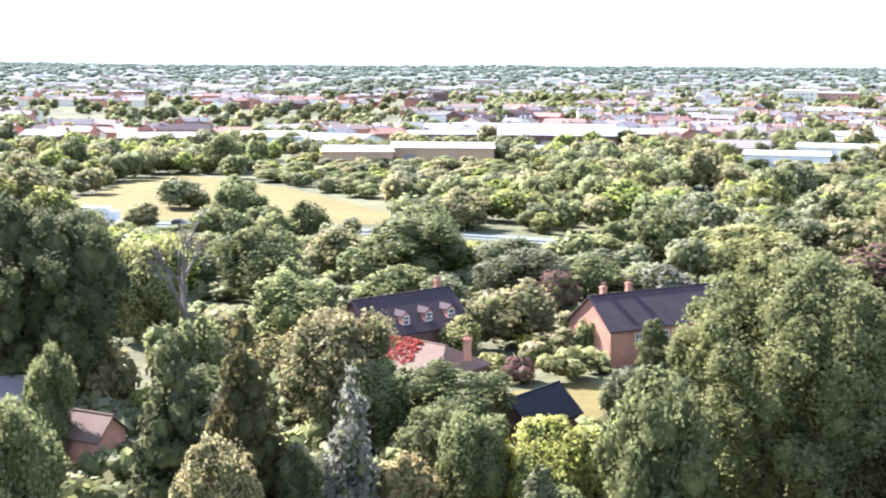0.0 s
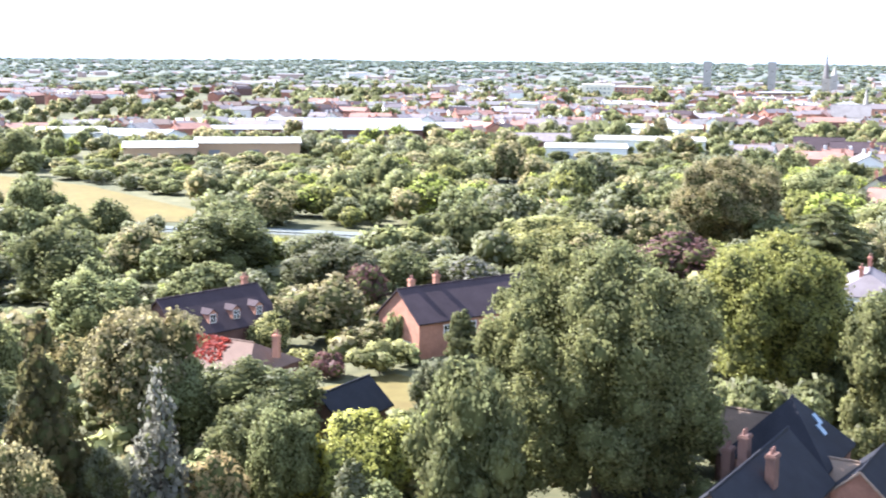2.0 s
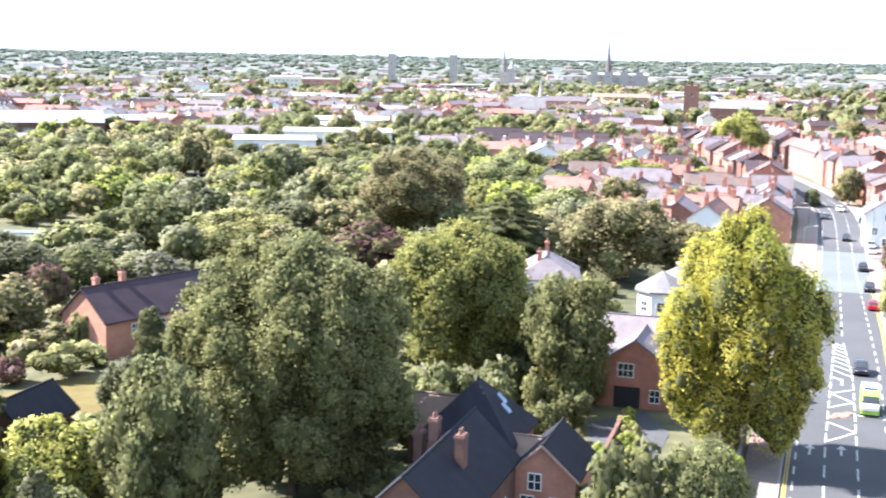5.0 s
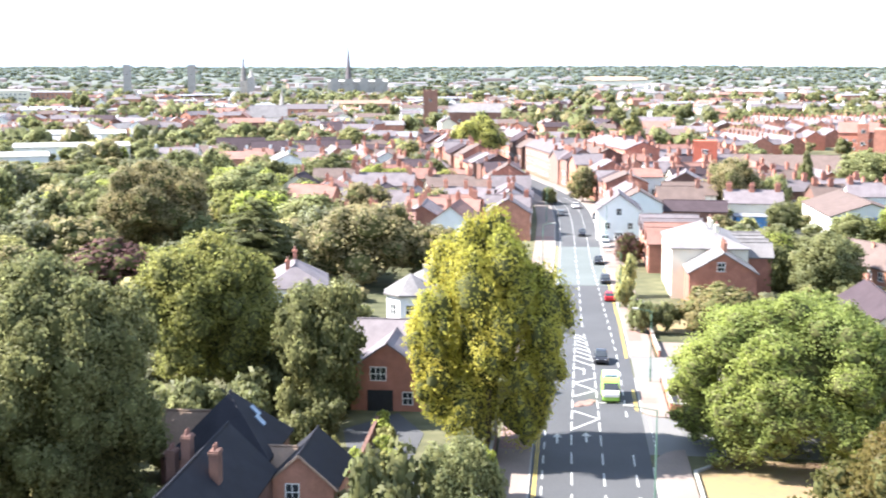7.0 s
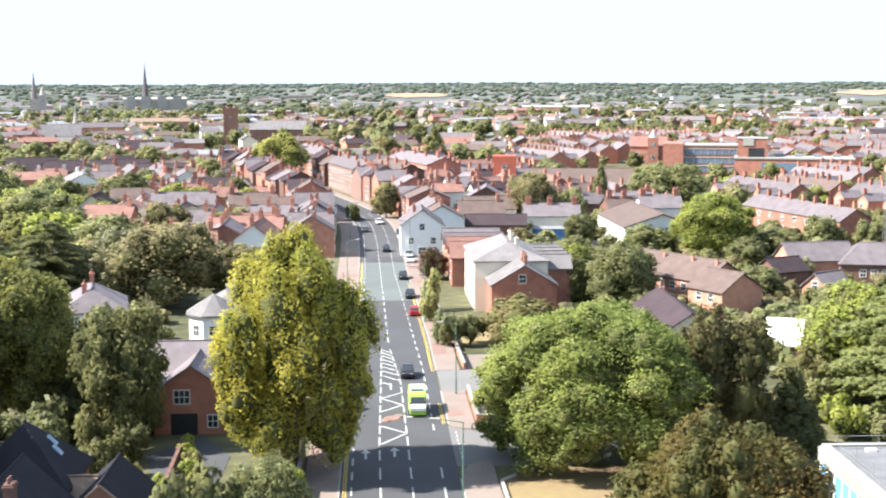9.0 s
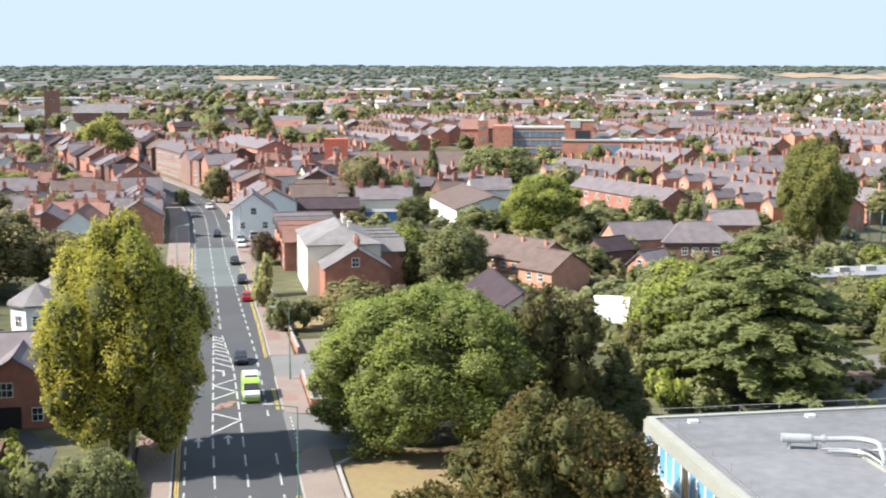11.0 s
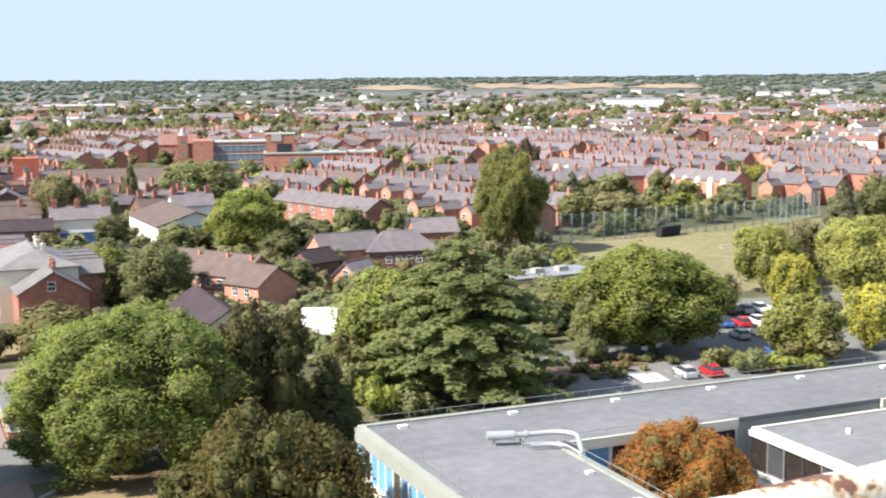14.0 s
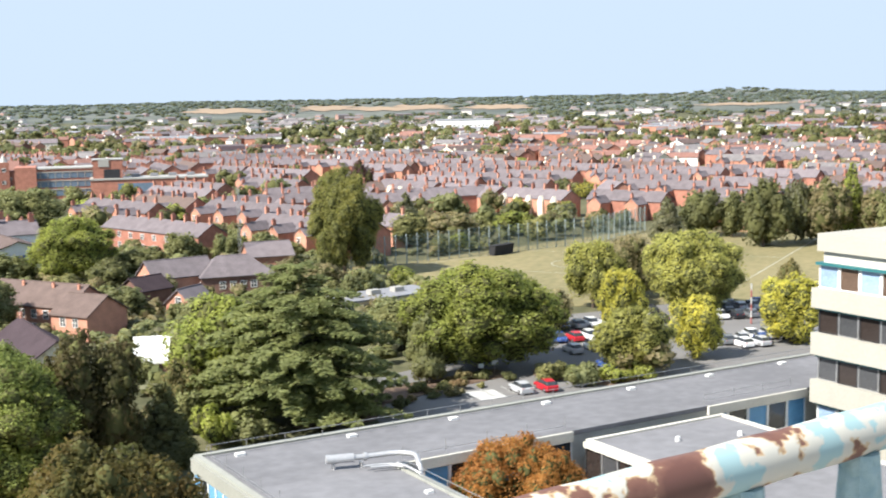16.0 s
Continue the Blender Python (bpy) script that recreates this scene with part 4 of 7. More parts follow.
for k in range(4):
    rhouse(118 + 7 * k, 124.5 + 7 * k, 13, 24, 5.4, 7.8, BRICKO if k % 2 else BRICK, TILER if k < 2 else SLATE, "brick street house with gabled front", across=True, chims=[(-3.5, 2.6), (2, 2.6)], chim="r", wins=[("-x", 0, 4.2, WINS), ("-x", 0, 1.0, WINL)])
house(244, 241, 45, 11, 10, 6.4, 9.2, BRICKD, SLATE, "tall brick house with a grey roof", [(4, 2), (-4, 2)], "r", wins=win_rows(10, "-y", (1, 4), 3) + win_rows(9, "-x", (1, 4), 3))

hj = house(175.5, 126.5, 80, 20, 9.4, 4.9, 7.8, BRICKO, TILEB, "long brick terrace with a brown tiled roof", [(-9.0, 1), (-3.5, 1), (3.2, 1), (9.2, 1)], "o", cs=0.6, wins=win_rows(20, "+y", (2.9, 0.7), 2.6))
house(171.4, 115.1, 80, 7.5, 9, 4.2, 6.8, BRICKO, TILEB, "lower end house of the brick terrace", wins=win_rows(7, "+y", (2.4,), 2.6))
house(144, 105, 48, 22, 9.6, 3.4, 6.6, CREAM, TILEP, "low cream hall with a steep grey-brown roof", [(10.0, 0)], "o", cs=0.6)
house(198.8, 121.5, -18, 7, 6, 3.6, 5.6, BRICKD, TILEP, "small dark brick house with a tiled roof")
house(212.5, 123.0, -36, 12.5, 8, 4.2, 7.0, BRICKO, SLATE, "brick house with a steep gabled roof", wins=[("-x", 0, 3.2, WINS)])
house(219.5, 114.5, -52, 14, 10, 3.8, 7.0, BRICKD, SLATE, "brick house with a hipped grey roof and bay windows", hip=4, wins=win_rows(12, "-x", (1.4,), 2.2) + win_rows(10, "-y", (1.4,), 2.0))
ch = house(190.0, 107.6, -6, 6.5, 5, 3.2, 5.4, BRICKO, SLATE, "small red brick coach house with red doors", wins=[("-x", 0, 2.9, WINS)])
COACHRED = mat("door_red", (0.36, 0.03, 0.03), 0.5)
for k in (-1, 1):
    part("door", Build().box(-3.32, -3.24, k * 1.15 - 1.0, k * 1.15 + 1.0, 0.02, 2.5).mesh("door", COACHRED), ch)
house(246, 120, -51, 9.5, 8, 4.0, 6.6, BRICKO, SLATE, "brick house with a blue-grey slate roof")
wr = thing("flat_roofed_hall", pose(150.5, 89.5, 0, 0, 0, 30), "low hall with a gleaming white flat roof", "building")
part("wall", Build().box(-9, 9, -4, 4, 0, 3.2).mesh("wall", BRICKD), wr)
part("roof", Build().box(-9.3, 9.3, -4.3, 4.3, 3.2, 3.55).mesh("roof", WHITE), wr)
hh = house(238, 182, 51, 30, 17, 4.8, 7.6, WHITE, TILEB, "pale garage hall with a shallow brown roof", wins=[("-x", -3, 0.3, WINL), ("-x", 3, 0.3, WINL)])
part("fascia", Build().box(-15.3, -15.1, -8, 8, 3.6, 4.7).mesh("fascia", mat("fascia_blue", (0.10, 0.16, 0.42), 0.5)), hh)
house(224, 199, -40, 9, 5, 2.6, 2.9, mat("shed_blue", (0.10, 0.27, 0.55), 0.5), METALG, "low blue workshop with a grey roof")
house(213, 207, -45, 14, 8, 4, 6, BRICKD, TILEP, "dark roofed brick workshop")

# town landmarks


def tower(x, y, rz, w, d, h, wall, label, name, cap=0.0, roof=None, parapet=0.8):
    th = thing(name, pose(x, y, 0, 0, 0, rz), label, "tower")
    part("wall", Build().box(-w / 2, w / 2, -d / 2, d / 2, 0, h).mesh("wall", wall), th)
    if cap:
        n = 8
        ring = [(w * 0.42 * math.cos(6.283 * k / n), w * 0.42 * math.sin(6.283 * k / n)) for k in range(n)]
        part("spire", Build().poly([(a, b, h) for a, b in ring] + [(0, 0, h + cap)], [(k, (k + 1) % n, n) for k in range(n)]).mesh("spire", roof or wall), th)
    else:
        pb = Build()
        for sx in (-1, 0, 1):
            for sy in (-1, 1):
                pb.box(sx * w * 0.42 - w * 0.1, sx * w * 0.42 + w * 0.1, sy * d / 2 - 0.3 * sy - 0.3, sy * d / 2 - 0.3 * sy + 0.3, h, h + parapet)
        part("parapet", pb.mesh("parapet", wall), th)
    for side in (-90, 0):
        m = pose(0, 0, 0, 0, 0, side)
        for z in (h * 0.3, h * 0.7):
            part("window", WINL, th, m @ pose(0, -(d if side == 0 else w) / 2 - 0.03, z))
    return th


STONE = mat("sandstone_red", (0.30, 0.155, 0.115), 0.9, 0.25, 0.3, 4, 0.2)
PALESTONE = mat("stone_grey", (0.40, 0.37, 0.34), 0.9, 0.2, 0.2, 3, 0.2)
tower(438, 652, -34, 9, 9, 22, STONE, "square red sandstone church tower", "church_tower")
house(459, 632, -40, 34, 13, 9, 14, STONE, SLATEL, "red sandstone church nave with a pale lead roof", wins=win_rows(30, "-y", (3.0,), 5, WINL), name="church")
tower(755, 1297, -31, 9, 9, 22, PALESTONE, "tall slender church spire of grey stone", "church_spire", cap=40, roof=SLATE)
tower(647, 1354, -27, 9, 9, 20, PALESTONE, "distant stone church spire", "church_spire", cap=31, roof=SLATEL)
tower(526, 1406, -22, 9, 9, 38, PALESTONE, "distant grey tower block", "tower_block")
tower(593, 1379, -24, 9, 9, 38, PALESTONE, "distant pale brick tower block", "tower_block")
tower(650, 1340, -27, 8, 8, 24, PALESTONE, "distant square church tower", "church_tower", cap=10)
tower(296, 284, -46, 7.5, 7.5, 13.5, mat("drill_tower_red", (0.42, 0.12, 0.075), 0.85, 0.2), "plain red square brick tower with a flat top", "drill_tower", parapet=0.02)
tower(395, 455, 0, 2, 2, 10, BRICK, "red brick factory chimney stack", "chimney_stack", parapet=0.3)
house(312, 262, -49, 36, 15, 5.2, 9.4, BRICK, TILEB, "long hall with a big brown roof")
house(352, 702, -27, 22, 12, 6, 13, CREAM, SLATEL, "pale church with a steep roof", name="church")
tower(360, 700, -27, 4, 4, 12, PALESTONE, "small church spire beside a pale roof", "church_spire", cap=12)
house(415, 770, -28, 28, 14, 8, 11, BRICKO, SLATE, "large brick town building", wins=win_rows(26, "-y", (2, 5), 4, WINL))
house(507, 850, -31, 44, 14, 8, 10.5, BRICKO, TILEO, "long brick town building with a buff roof", wins=win_rows(42, "-y", (2, 5), 4, WINL))
house(329, 1167, -16, 30, 16, 15, 16, CREAM, METALW, "large pale town block", wins=win_rows(28, "-y", (3, 7, 11), 4, WINL))
house(364, 1172, -17, 38, 16, 13, 14, BRICKO, METALG, "large brick town block", wins=win_rows(36, "-y", (3, 7, 10), 4, WINL))
cas = house(796, 1345, -31, 74, 18, 18, 20, PALESTONE, METALW, "long grey stone building on the town hill", wins=win_rows(70, "-y", (4, 9, 14), 5, WINL))
for k in range(4):
    part("bay", Build().box(-5, 5, -3, 0, 0, 22).mesh("bay", PALESTONE), cas, pose(-28 + 18 * k, -9, 0))
house(212, 447, -26, 18, 12, 5, 9.5, BRICKD, TILEP, "flats with a plum tiled roof")
house(229, 430, -20, 38, 12, 5, 8.6, BRICKD, TILEP, "long flats with a plum tiled roof", wins=win_rows(36, "-y", (1, 3.4), 3.4))
house(250, 404, -32, 36, 12, 5, 7.6, BRICK, TILEP, "long flats with a plum tiled roof", wins=win_rows(34, "-y", (1, 3.4), 3.4))
house(308, 492, -32, 40, 12, 5, 7, BRICK, METALG, "long low brick building with a grey roof", wins=win_rows(36, "-y", (1, 3.2), 3.4))
house(1085, 960, -48, 76, 20, 9, 11, BRICKO, METALW, "long pale brick building far across town", wins=win_rows(72, "-y", (2, 5), 4.5, WINL))
house(1200, 366, -70, 56, 24, 14, 15, WHITE, METALG, "white modern building on a far rise", wins=win_rows(50, "-y", (4, 8), 4, WINL))
house(829, 603, -54, 40, 12, 7, 10, CREAM, SLATE, "long cream building beyond the terraces", wins=win_rows(38, "-y", (1.5, 4.2), 3.2))
house(452, 345, -53, 16, 12, 9, 13, BRICK, TILER, "red brick hall with gables and turret", wins=win_rows(14, "-y", (1.5, 5), 3))
tower(446, 338, -53, 4.5, 4.5, 13, BRICK, "red brick turret with a pale cupola", "turret", cap=3.5, roof=METALW)
# modern offices of brick and glass
mo = thing("brick_office", pose(429, 296, 0, 0, 0, -55), "brown brick office block with bands of blue glass", "building")
part("wall", Build().box(-19, -11, -8, 10, 0, 12.6).box(-11, 14, -6, 10, 0, 11.6).mesh("wall", BRICK), mo)
for z in (1.2, 4.6, 8.0):
    part("glazing", Build().box(-11, 14, -6.15, -6.02, z, z + 2.3).mesh("glazing", BLUEG), mo)
    part("sill", Build().box(-11, 14, -6.3, -6.0, z + 2.3, z + 2.75).mesh("sill", METALW), mo)
    for k in range(9):
        part("mullion", Build().box(-0.12, 0.12, -0.12, 0.06, 0, 2.3).mesh("mullion", METALW), mo, pose(-11 + 25 * (k + 0.5) / 9, -6.15, z))
part("roof", Build().box(-11.2, 14.2, -6.4, 10, 11.6, 12.1).mesh("roof", METALW), mo)
mo2 = thing("brick_office", pose(433, 261, 0, 0, 0, -57), "low brown brick office block with a stair tower", "building")
part("wall", Build().box(-22, 22, -7, 8, 0, 7.6).mesh("wall", BRICK), mo2)
part("stair_tower", Build().box(-21, -10, -4, 8, 7.6, 15.2).mesh("stair_tower", BRICK), mo2)
part("tower_cap", Build().box(-19, -15, -4.3, -3.7, 12.6, 15.6).box(-21.3, -9.7, -4.2, 8.2, 15.2, 15.5).mesh("tower_cap", METALW), mo2)
part("glazing", Build().box(-12, 2, -7.15, -7.02, 1.6, 6.2).mesh("glazing", BLUEG), mo2)
part("glazing", Build().box(-17, -11, -4.1, -4.02, 8.0, 11.6).mesh("glazing", GLASSD), mo2)
part("roof", Build().box(-22.3, 22.3, -7.3, 8.3, 7.6, 8.2).mesh("roof", METALW), mo2)
for k in range(4):
    part("roof_unit", Build().box(-1.5, 1.5, -1.2, 1.2, 8.2, 9.4).mesh("roof_unit", METALG), mo2, pose(-5 + 7 * k, 1, 0))

# warehouses in the valley


def shed(x, y, rz, l, w, eave, ridge, wall, roof, label):
    th = house(x, y, rz, l, w, eave, ridge, wall, roof, label, name="warehouse", category="warehouse", over=0.5)
    for k in range(max(1, int(l / 14))):
        part("roller_door", Build().box(-2, 2, -0.1, 0, 0, 4).mesh("roller_door", METALG), th, pose(-l / 2 + 7 + 14 * k, -w / 2, 0))
    return th


OCHRE = mat("cladding_buff", (0.50, 0.33, 0.20), 0.7, 0.1, 0.2, 2, 0.1)
shed(-31, 462, 4, 25, 26, 6.0, 7.4, OCHRE, METALW, "buff clad warehouse with a pale roof")
shed(0, 478, 0, 38, 24, 6.4, 7.8, OCHRE, METALW, "buff clad warehouse with a pale roof")
shed(-72, 540, 8, 27, 24, 6.4, 8.4, WHITE, METALW, "white clad warehouse with a pale roof")
shed(-50, 540, -24, 44, 22, 5.4, 7.6, WHITE, METALG, "white clad warehouse with a grey roof")
shed(52, 575, -5, 52, 34, 6.2, 10.5, BRICKD, METALG, "large brick store with a grey hipped roof")
shed(85, 590, -5, 30, 24, 6.0, 8.0, BRICKD, METALG, "brick store with a grey roof")
shed(40, 497, -5, 18, 14, 3.4, 5.6, BRICKD, METALG, "small brick store with a grey roof")
shed(120, 515, -13, 26, 18, 4.4, 7.2, BRICKD, SLATE, "brick store with a dark hipped roof")
shed(126, 462, -15, 30, 22, 5.4, 6.4, WHITE, METALW, "white roofed depot among trees")
shed(165, 505, -18, 44, 24, 5.4, 6.4, WHITE, METALW, "long white roofed depot among trees")
shed(-20, 655, 2, 46, 18, 5.0, 6.6, BRICK, METALW, "long brick factory with a pale roof")
shed(30, 655, -1, 50, 18, 5.4, 7.0, BRICK, METALW, "long brick factory with a pale roof")
shed(-5, 600, 3, 40, 20, 4.6, 6.0, BRICKD, METALG, "brick factory with a grey roof")
shed(145, 810, -10, 46, 20, 5, 7.5, BRICK, METALG, "brick mill building with a grey roof")
shed(205, 610, -20, 40, 20, 4.5, 6, WHITE, METALW, "white roofed works among town trees")
shed(180, 560, -20, 30, 18, 4.5, 6, WHITE, METALG, "white works with a grey roof")
shed(-125, 560, 12, 36, 18, 4.5, 6.5, BRICKD, METALG, "brick works with a grey roof")

# ---- flat-roofed offices with courtyards, and the tower block ----
OFF = pose(80.9, 45.9, 0, 0, 0, -41.4)
BLIND = mat("window_blind_blue", (0.12, 0.33, 0.55), 0.4, 0.15, 0.6, 3, 0.0, rnd=0.3, spec=0.5)
TEAL = mat("fascia_teal", (0.03, 0.14, 0.15), 0.5, 0.1, 0.5, 4, 0.0)
DECKG = mat("deck_green_grey", (0.29, 0.295, 0.26), 0.85, 0.12, 0.3, 4, 0.1)
GALV = mat("galvanised_pipe", (0.50, 0.50, 0.50), 0.4, 0.12, 2, 15, 0.05, metal=0.5)
TIMBER = mat("timber_bench", (0.16, 0.075, 0.05), 0.8, 0.25, 1, 12, 0.2)
RZF = 11.0
# (u0, u1, v0, v1, roof height) of the wings; v runs away from the far edge
WINGS = ((0, 66, 0, 9.8, RZF), (0, 11.6, 9.8, 60, RZF), (27.2, 41.2, 11.6, 52, 10.6))
off = thing("office_building", OFF, "flat grey-roofed concrete office wings round planted courtyards", "building")


def wall_run(parent, m, length, z_top, glass, storeys=3, bay=1.5, band=1.15):
    """A facade in local x, facing -y: concrete bands with strips of windows between, mullion by mullion."""
    z = z_top
    for k in range(storeys):
        part("concrete_band", Build().box(0, length, -0.25, 0.1, z - band, z).mesh("concrete_band", DECKG if k == 0 and band > 1 else CONC), parent, m)
        z -= band
        n = max(1, int(length / bay))
        for i in range(n):
            g = glass[(i * 7 + k * 3) % len(glass)]
            part("window_pane", PANE[g], parent, m @ pose((i + 0.5) * length / n, -0.02, z - 2.5) @ Matrix.Diagonal((length / n / 1.5, 1, 1, 1)))
        z -= 2.5
    if z > 0:
        part("concrete_band", Build().box(0, length, -0.2, 0.1, 0, z).mesh("concrete_band", CONC), parent, m)


def pane_mesh(glass, frame):
    V = Build()
    V.poly([(-0.75, -0.05, 0), (0.75, -0.05, 0), (0.75, -0.05, 2.5), (-0.75, -0.05, 2.5), (-0.66, -0.05, 0.09), (0.66, -0.05, 0.09), (0.66, -0.05, 2.41), (-0.66, -0.05, 2.41),
            (-0.66, 0.04, 0.09), (0.66, 0.04, 0.09), (0.66, 0.04, 2.41), (-0.66, 0.04, 2.41)],
           [(0, 1, 5, 4), (1, 2, 6, 5), (2, 3, 7, 6), (3, 0, 4, 7), (4, 5, 9, 8), (5, 6, 10, 9), (6, 7, 11, 10), (7, 4, 8, 11)])
    V.poly([(-0.66, 0.04, 0.09), (0.66, 0.04, 0.09), (0.66, 0.04, 2.41), (-0.66, 0.04, 2.41)], [(0, 1, 2, 3)], 1)
    return V.mesh("window_pane", [frame, glass])


PANE = {  # by what shows behind the glass
    "blue": pane_mesh(BLIND, FRAME), "dark": pane_mesh(GLASSD, FRAME), "teal": pane_mesh(GLASSD, TEAL), "curtain": pane_mesh(mat("curtain_brown", (0.10, 0.065, 0.045), 0.7), FRAME), "pale": pane_mesh(mat("blind_pale", (0.26, 0.36, 0.50), 0.5), FRAME), "brown": pane_mesh(mat("room_brown", (0.036, 0.028, 0.025), 0.12, spec=0.6), DARK), "room": pane_mesh(mat("room_grey", (0.062, 0.064, 0.068), 0.12, spec=0.6), STEEL)}
for k, (u0, u1, v0, v1, zt) in enumerate(WINGS):
    part("wall", Build().box(u0 + 0.15, u1 - 0.15, -v1 + 0.15, -v0 - 0.15, 0, zt - 0.35).mesh("wall", CONC), off)
    part("roof", Build().box(u0, u1, -v1, -v0, zt - 0.35, zt).mesh("roof", FELT), off)
    for a, b, c, d in ((u0, u1, -v0 - 0.45, -v0 + 0.02), (u0 - 0.02, u0 + 0.45, -v1, -v0 - 0.45)) if k == 0 else ((u0, u1, -v0 - 0.4, -v0), (u0 - 0.02, u0 + 0.4, -v1, -v0 - 0.4), (u1 - 0.4, u1 + 0.02, -v1, -v0 - 0.4)) if k == 2 else ((u0 - 0.02, u0 + 0.45, -v1, -v0), (u1 - 0.5, u1 + 0.02, -v1, -v0 - 0.4)):
        part("roof_kerb", Build().box(a, b, c, d, zt, zt + 0.16).mesh("roof_kerb", CONC if k == 2 else DECKG), off)
# outside face beside the road and the courtyard faces
wall_run(off, pose(0, 0, 0, 0, 0, -90), 60, RZF - 0.02, ("blue", "blue", "blue", "dark"), band=1.02)
wall_run(off, pose(11.6, -9.8, 0), 15.6, RZF - 0.02, ("dark", "blue", "dark"), bay=2.2, band=0.75)
wall_run(off, pose(41.2, -9.8, 0), 11.5, RZF - 0.02, ("blue", "dark"), bay=2.2, band=0.75)
wall_run(off, pose(27.2, -11.6, 0, 0, 0, -90), 40, 10.58, ("brown", "room", "brown"), bay=2.0, band=0.42)
wall_run(off, pose(66, 0, 0, 0, 0, 180), 66, RZF - 0.02, ("dark", "blue"), bay=2.2)
# guard cables and stanchions on the roof edges


def guard(parent, a, b, z, step=3.0, rails=(0.45, 0.95)):
    a, b = Vector(a), Vector(b)
    d = (b - a).length
    n = max(1, int(d / step))
    for i in range(n + 1):
        p = a.lerp(b, i / n)
        part("stanchion", STANCH, parent, pose(p.x, p.y, z))
    for h in rails:
        part("guard_rail", Build().tube((a.x, a.y, z + h), (b.x, b.y, z + h), 0.025, n=5).mesh("guard_rail", STEEL), parent)


STANCH = Build().tube((0, 0, 0), (0, 0, 1.0), 0.022, n=5).mesh("stanchion", STEEL)
guard(off, (0.7, -0.9, 0), (66, -0.9, 0), RZF)
guard(off, (0.9, -1.2, 0), (0.9, -58, 0), RZF, rails=(0.1, 0.3))
guard(off, (11.0, -12, 0), (11.0, -45, 0), RZF, rails=(0.5, 0.95))
guard(off, (12.5, -9.2, 0), (27, -9.2, 0), RZF, rails=(0.3,))
guard(off, (41.4, -9.2, 0), (51.5, -9.2, 0), RZF, rails=(0.3, 0.8))
for k in range(7):
    part("anchor_block", Build().box(-0.35, 0.35, -0.22, 0.22, 0, 0.2).mesh("anchor_block", WHITE), off, pose(3 + 9.2 * k, -1.6, RZF))
for k in range(3):
    part("anchor_block", Build().box(-0.25, 0.25, -0.2, 0.2, 0, 0.18).mesh("anchor_block", WHITE), off, pose(10.2, -17 - 6 * k, RZF))
for k, (u, v, l) in enumerate(((38, 17, 0.8), (34, 22, 0.5), (33, 15.5, 0.3))):
    part("roof_vent", Build().tube((0, 0, 0), (0, 0, 0.35), 0.2, 0.16, 8).mesh("roof_vent", WHITE), off, pose(u, -v, 10.6))
# silver pipework
duct = thing("roof_duct", OFF @ pose(0, 0, RZF), "silver insulated duct and pipes bending over the roof edge", "duct")


def pipe(name, pts, r, m, parent):
    cu = bpy.data.curves.new(name, "CURVE")
    cu.dimensions, cu.bevel_depth, cu.bevel_resolution, cu.use_fill_caps = "3D", r, 3, True
    sp = cu.splines.new("POLY")
    sp.points.add(len(pts) - 1)
    for i, p in enumerate(pts):
        sp.points[i].co = (*p, 1)
    cu.materials.append(m)
    ob = new(name, cu)
    dg = bpy.context.evaluated_depsgraph_get()
    me = bpy.data.meshes.new_from_object(ob.evaluated_get(dg))
    bpy.data.objects.remove(ob)
    me.materials.clear()
    me.materials.append(m)
    return part(name, me, parent)


def bend(a, b, c, n=5):
    a, b, c = Vector(a), Vector(b), Vector(c)
    return [tuple((1 - t) ** 2 * a + 2 * t * (1 - t) * b + t * t * c) for t in [i / n for i in range(n + 1)]]


part("silencer", Build().tube((6.7, -8.54, 0.75), (8.6, -9.1, 0.75), 0.32, n=14).mesh("silencer", GALV), duct)
pipe("duct", [(8.5, -9.07, 0.75)] + [(9.4, -9.35, 0.75)] + bend((10.2, -9.6, 0.8), (12.4, -10.2, 0.95), (12.3, -11.6, 0.9)) + [(11.9, -12.6, 0.8)] + bend((11.8, -12.8, 0.75), (11.7, -13.3, 0.6), (11.75, -13.4, -0.4)), 0.19, GALV, duct)
for k in range(2):
    pipe("pipe", [(8.8 + 0.3 * k, -10.2 - 0.5 * k, 0.35)] + bend((9.8, -10.4 - 0.5 * k, 0.35), (11.3, -10.8 - 0.5 * k, 0.35), (11.3, -12 - 0.5 * k, 0.4)) + [(11.4, -13.6, 0.3), (11.5, -13.9, -0.6)], 0.09, GALV, duct)
part("flange", Build().tube((9.3, -9.3, 0.75), (9.5, -9.36, 0.75), 0.30, n=14).mesh("flange", GALV), duct)
for u, v in ((7.2, 8.7), (9.1, 9.25), (11.2, 11.0)):
    part("support", Build().box(-0.06, 0.06, -0.2, 0.2, 0, 0.45).mesh("support", GALV), duct, pose(u, -v, 0))
# courtyard with benches
patch("courtyard", [tuple((OFF @ Vector(p))[:2]) for p in ((11.6, -9.8, 0), (27.2, -9.8, 0), (27.2, -52, 0), (11.6, -52, 0))], 0.05, PAVE, "paved office courtyard", "courtyard")
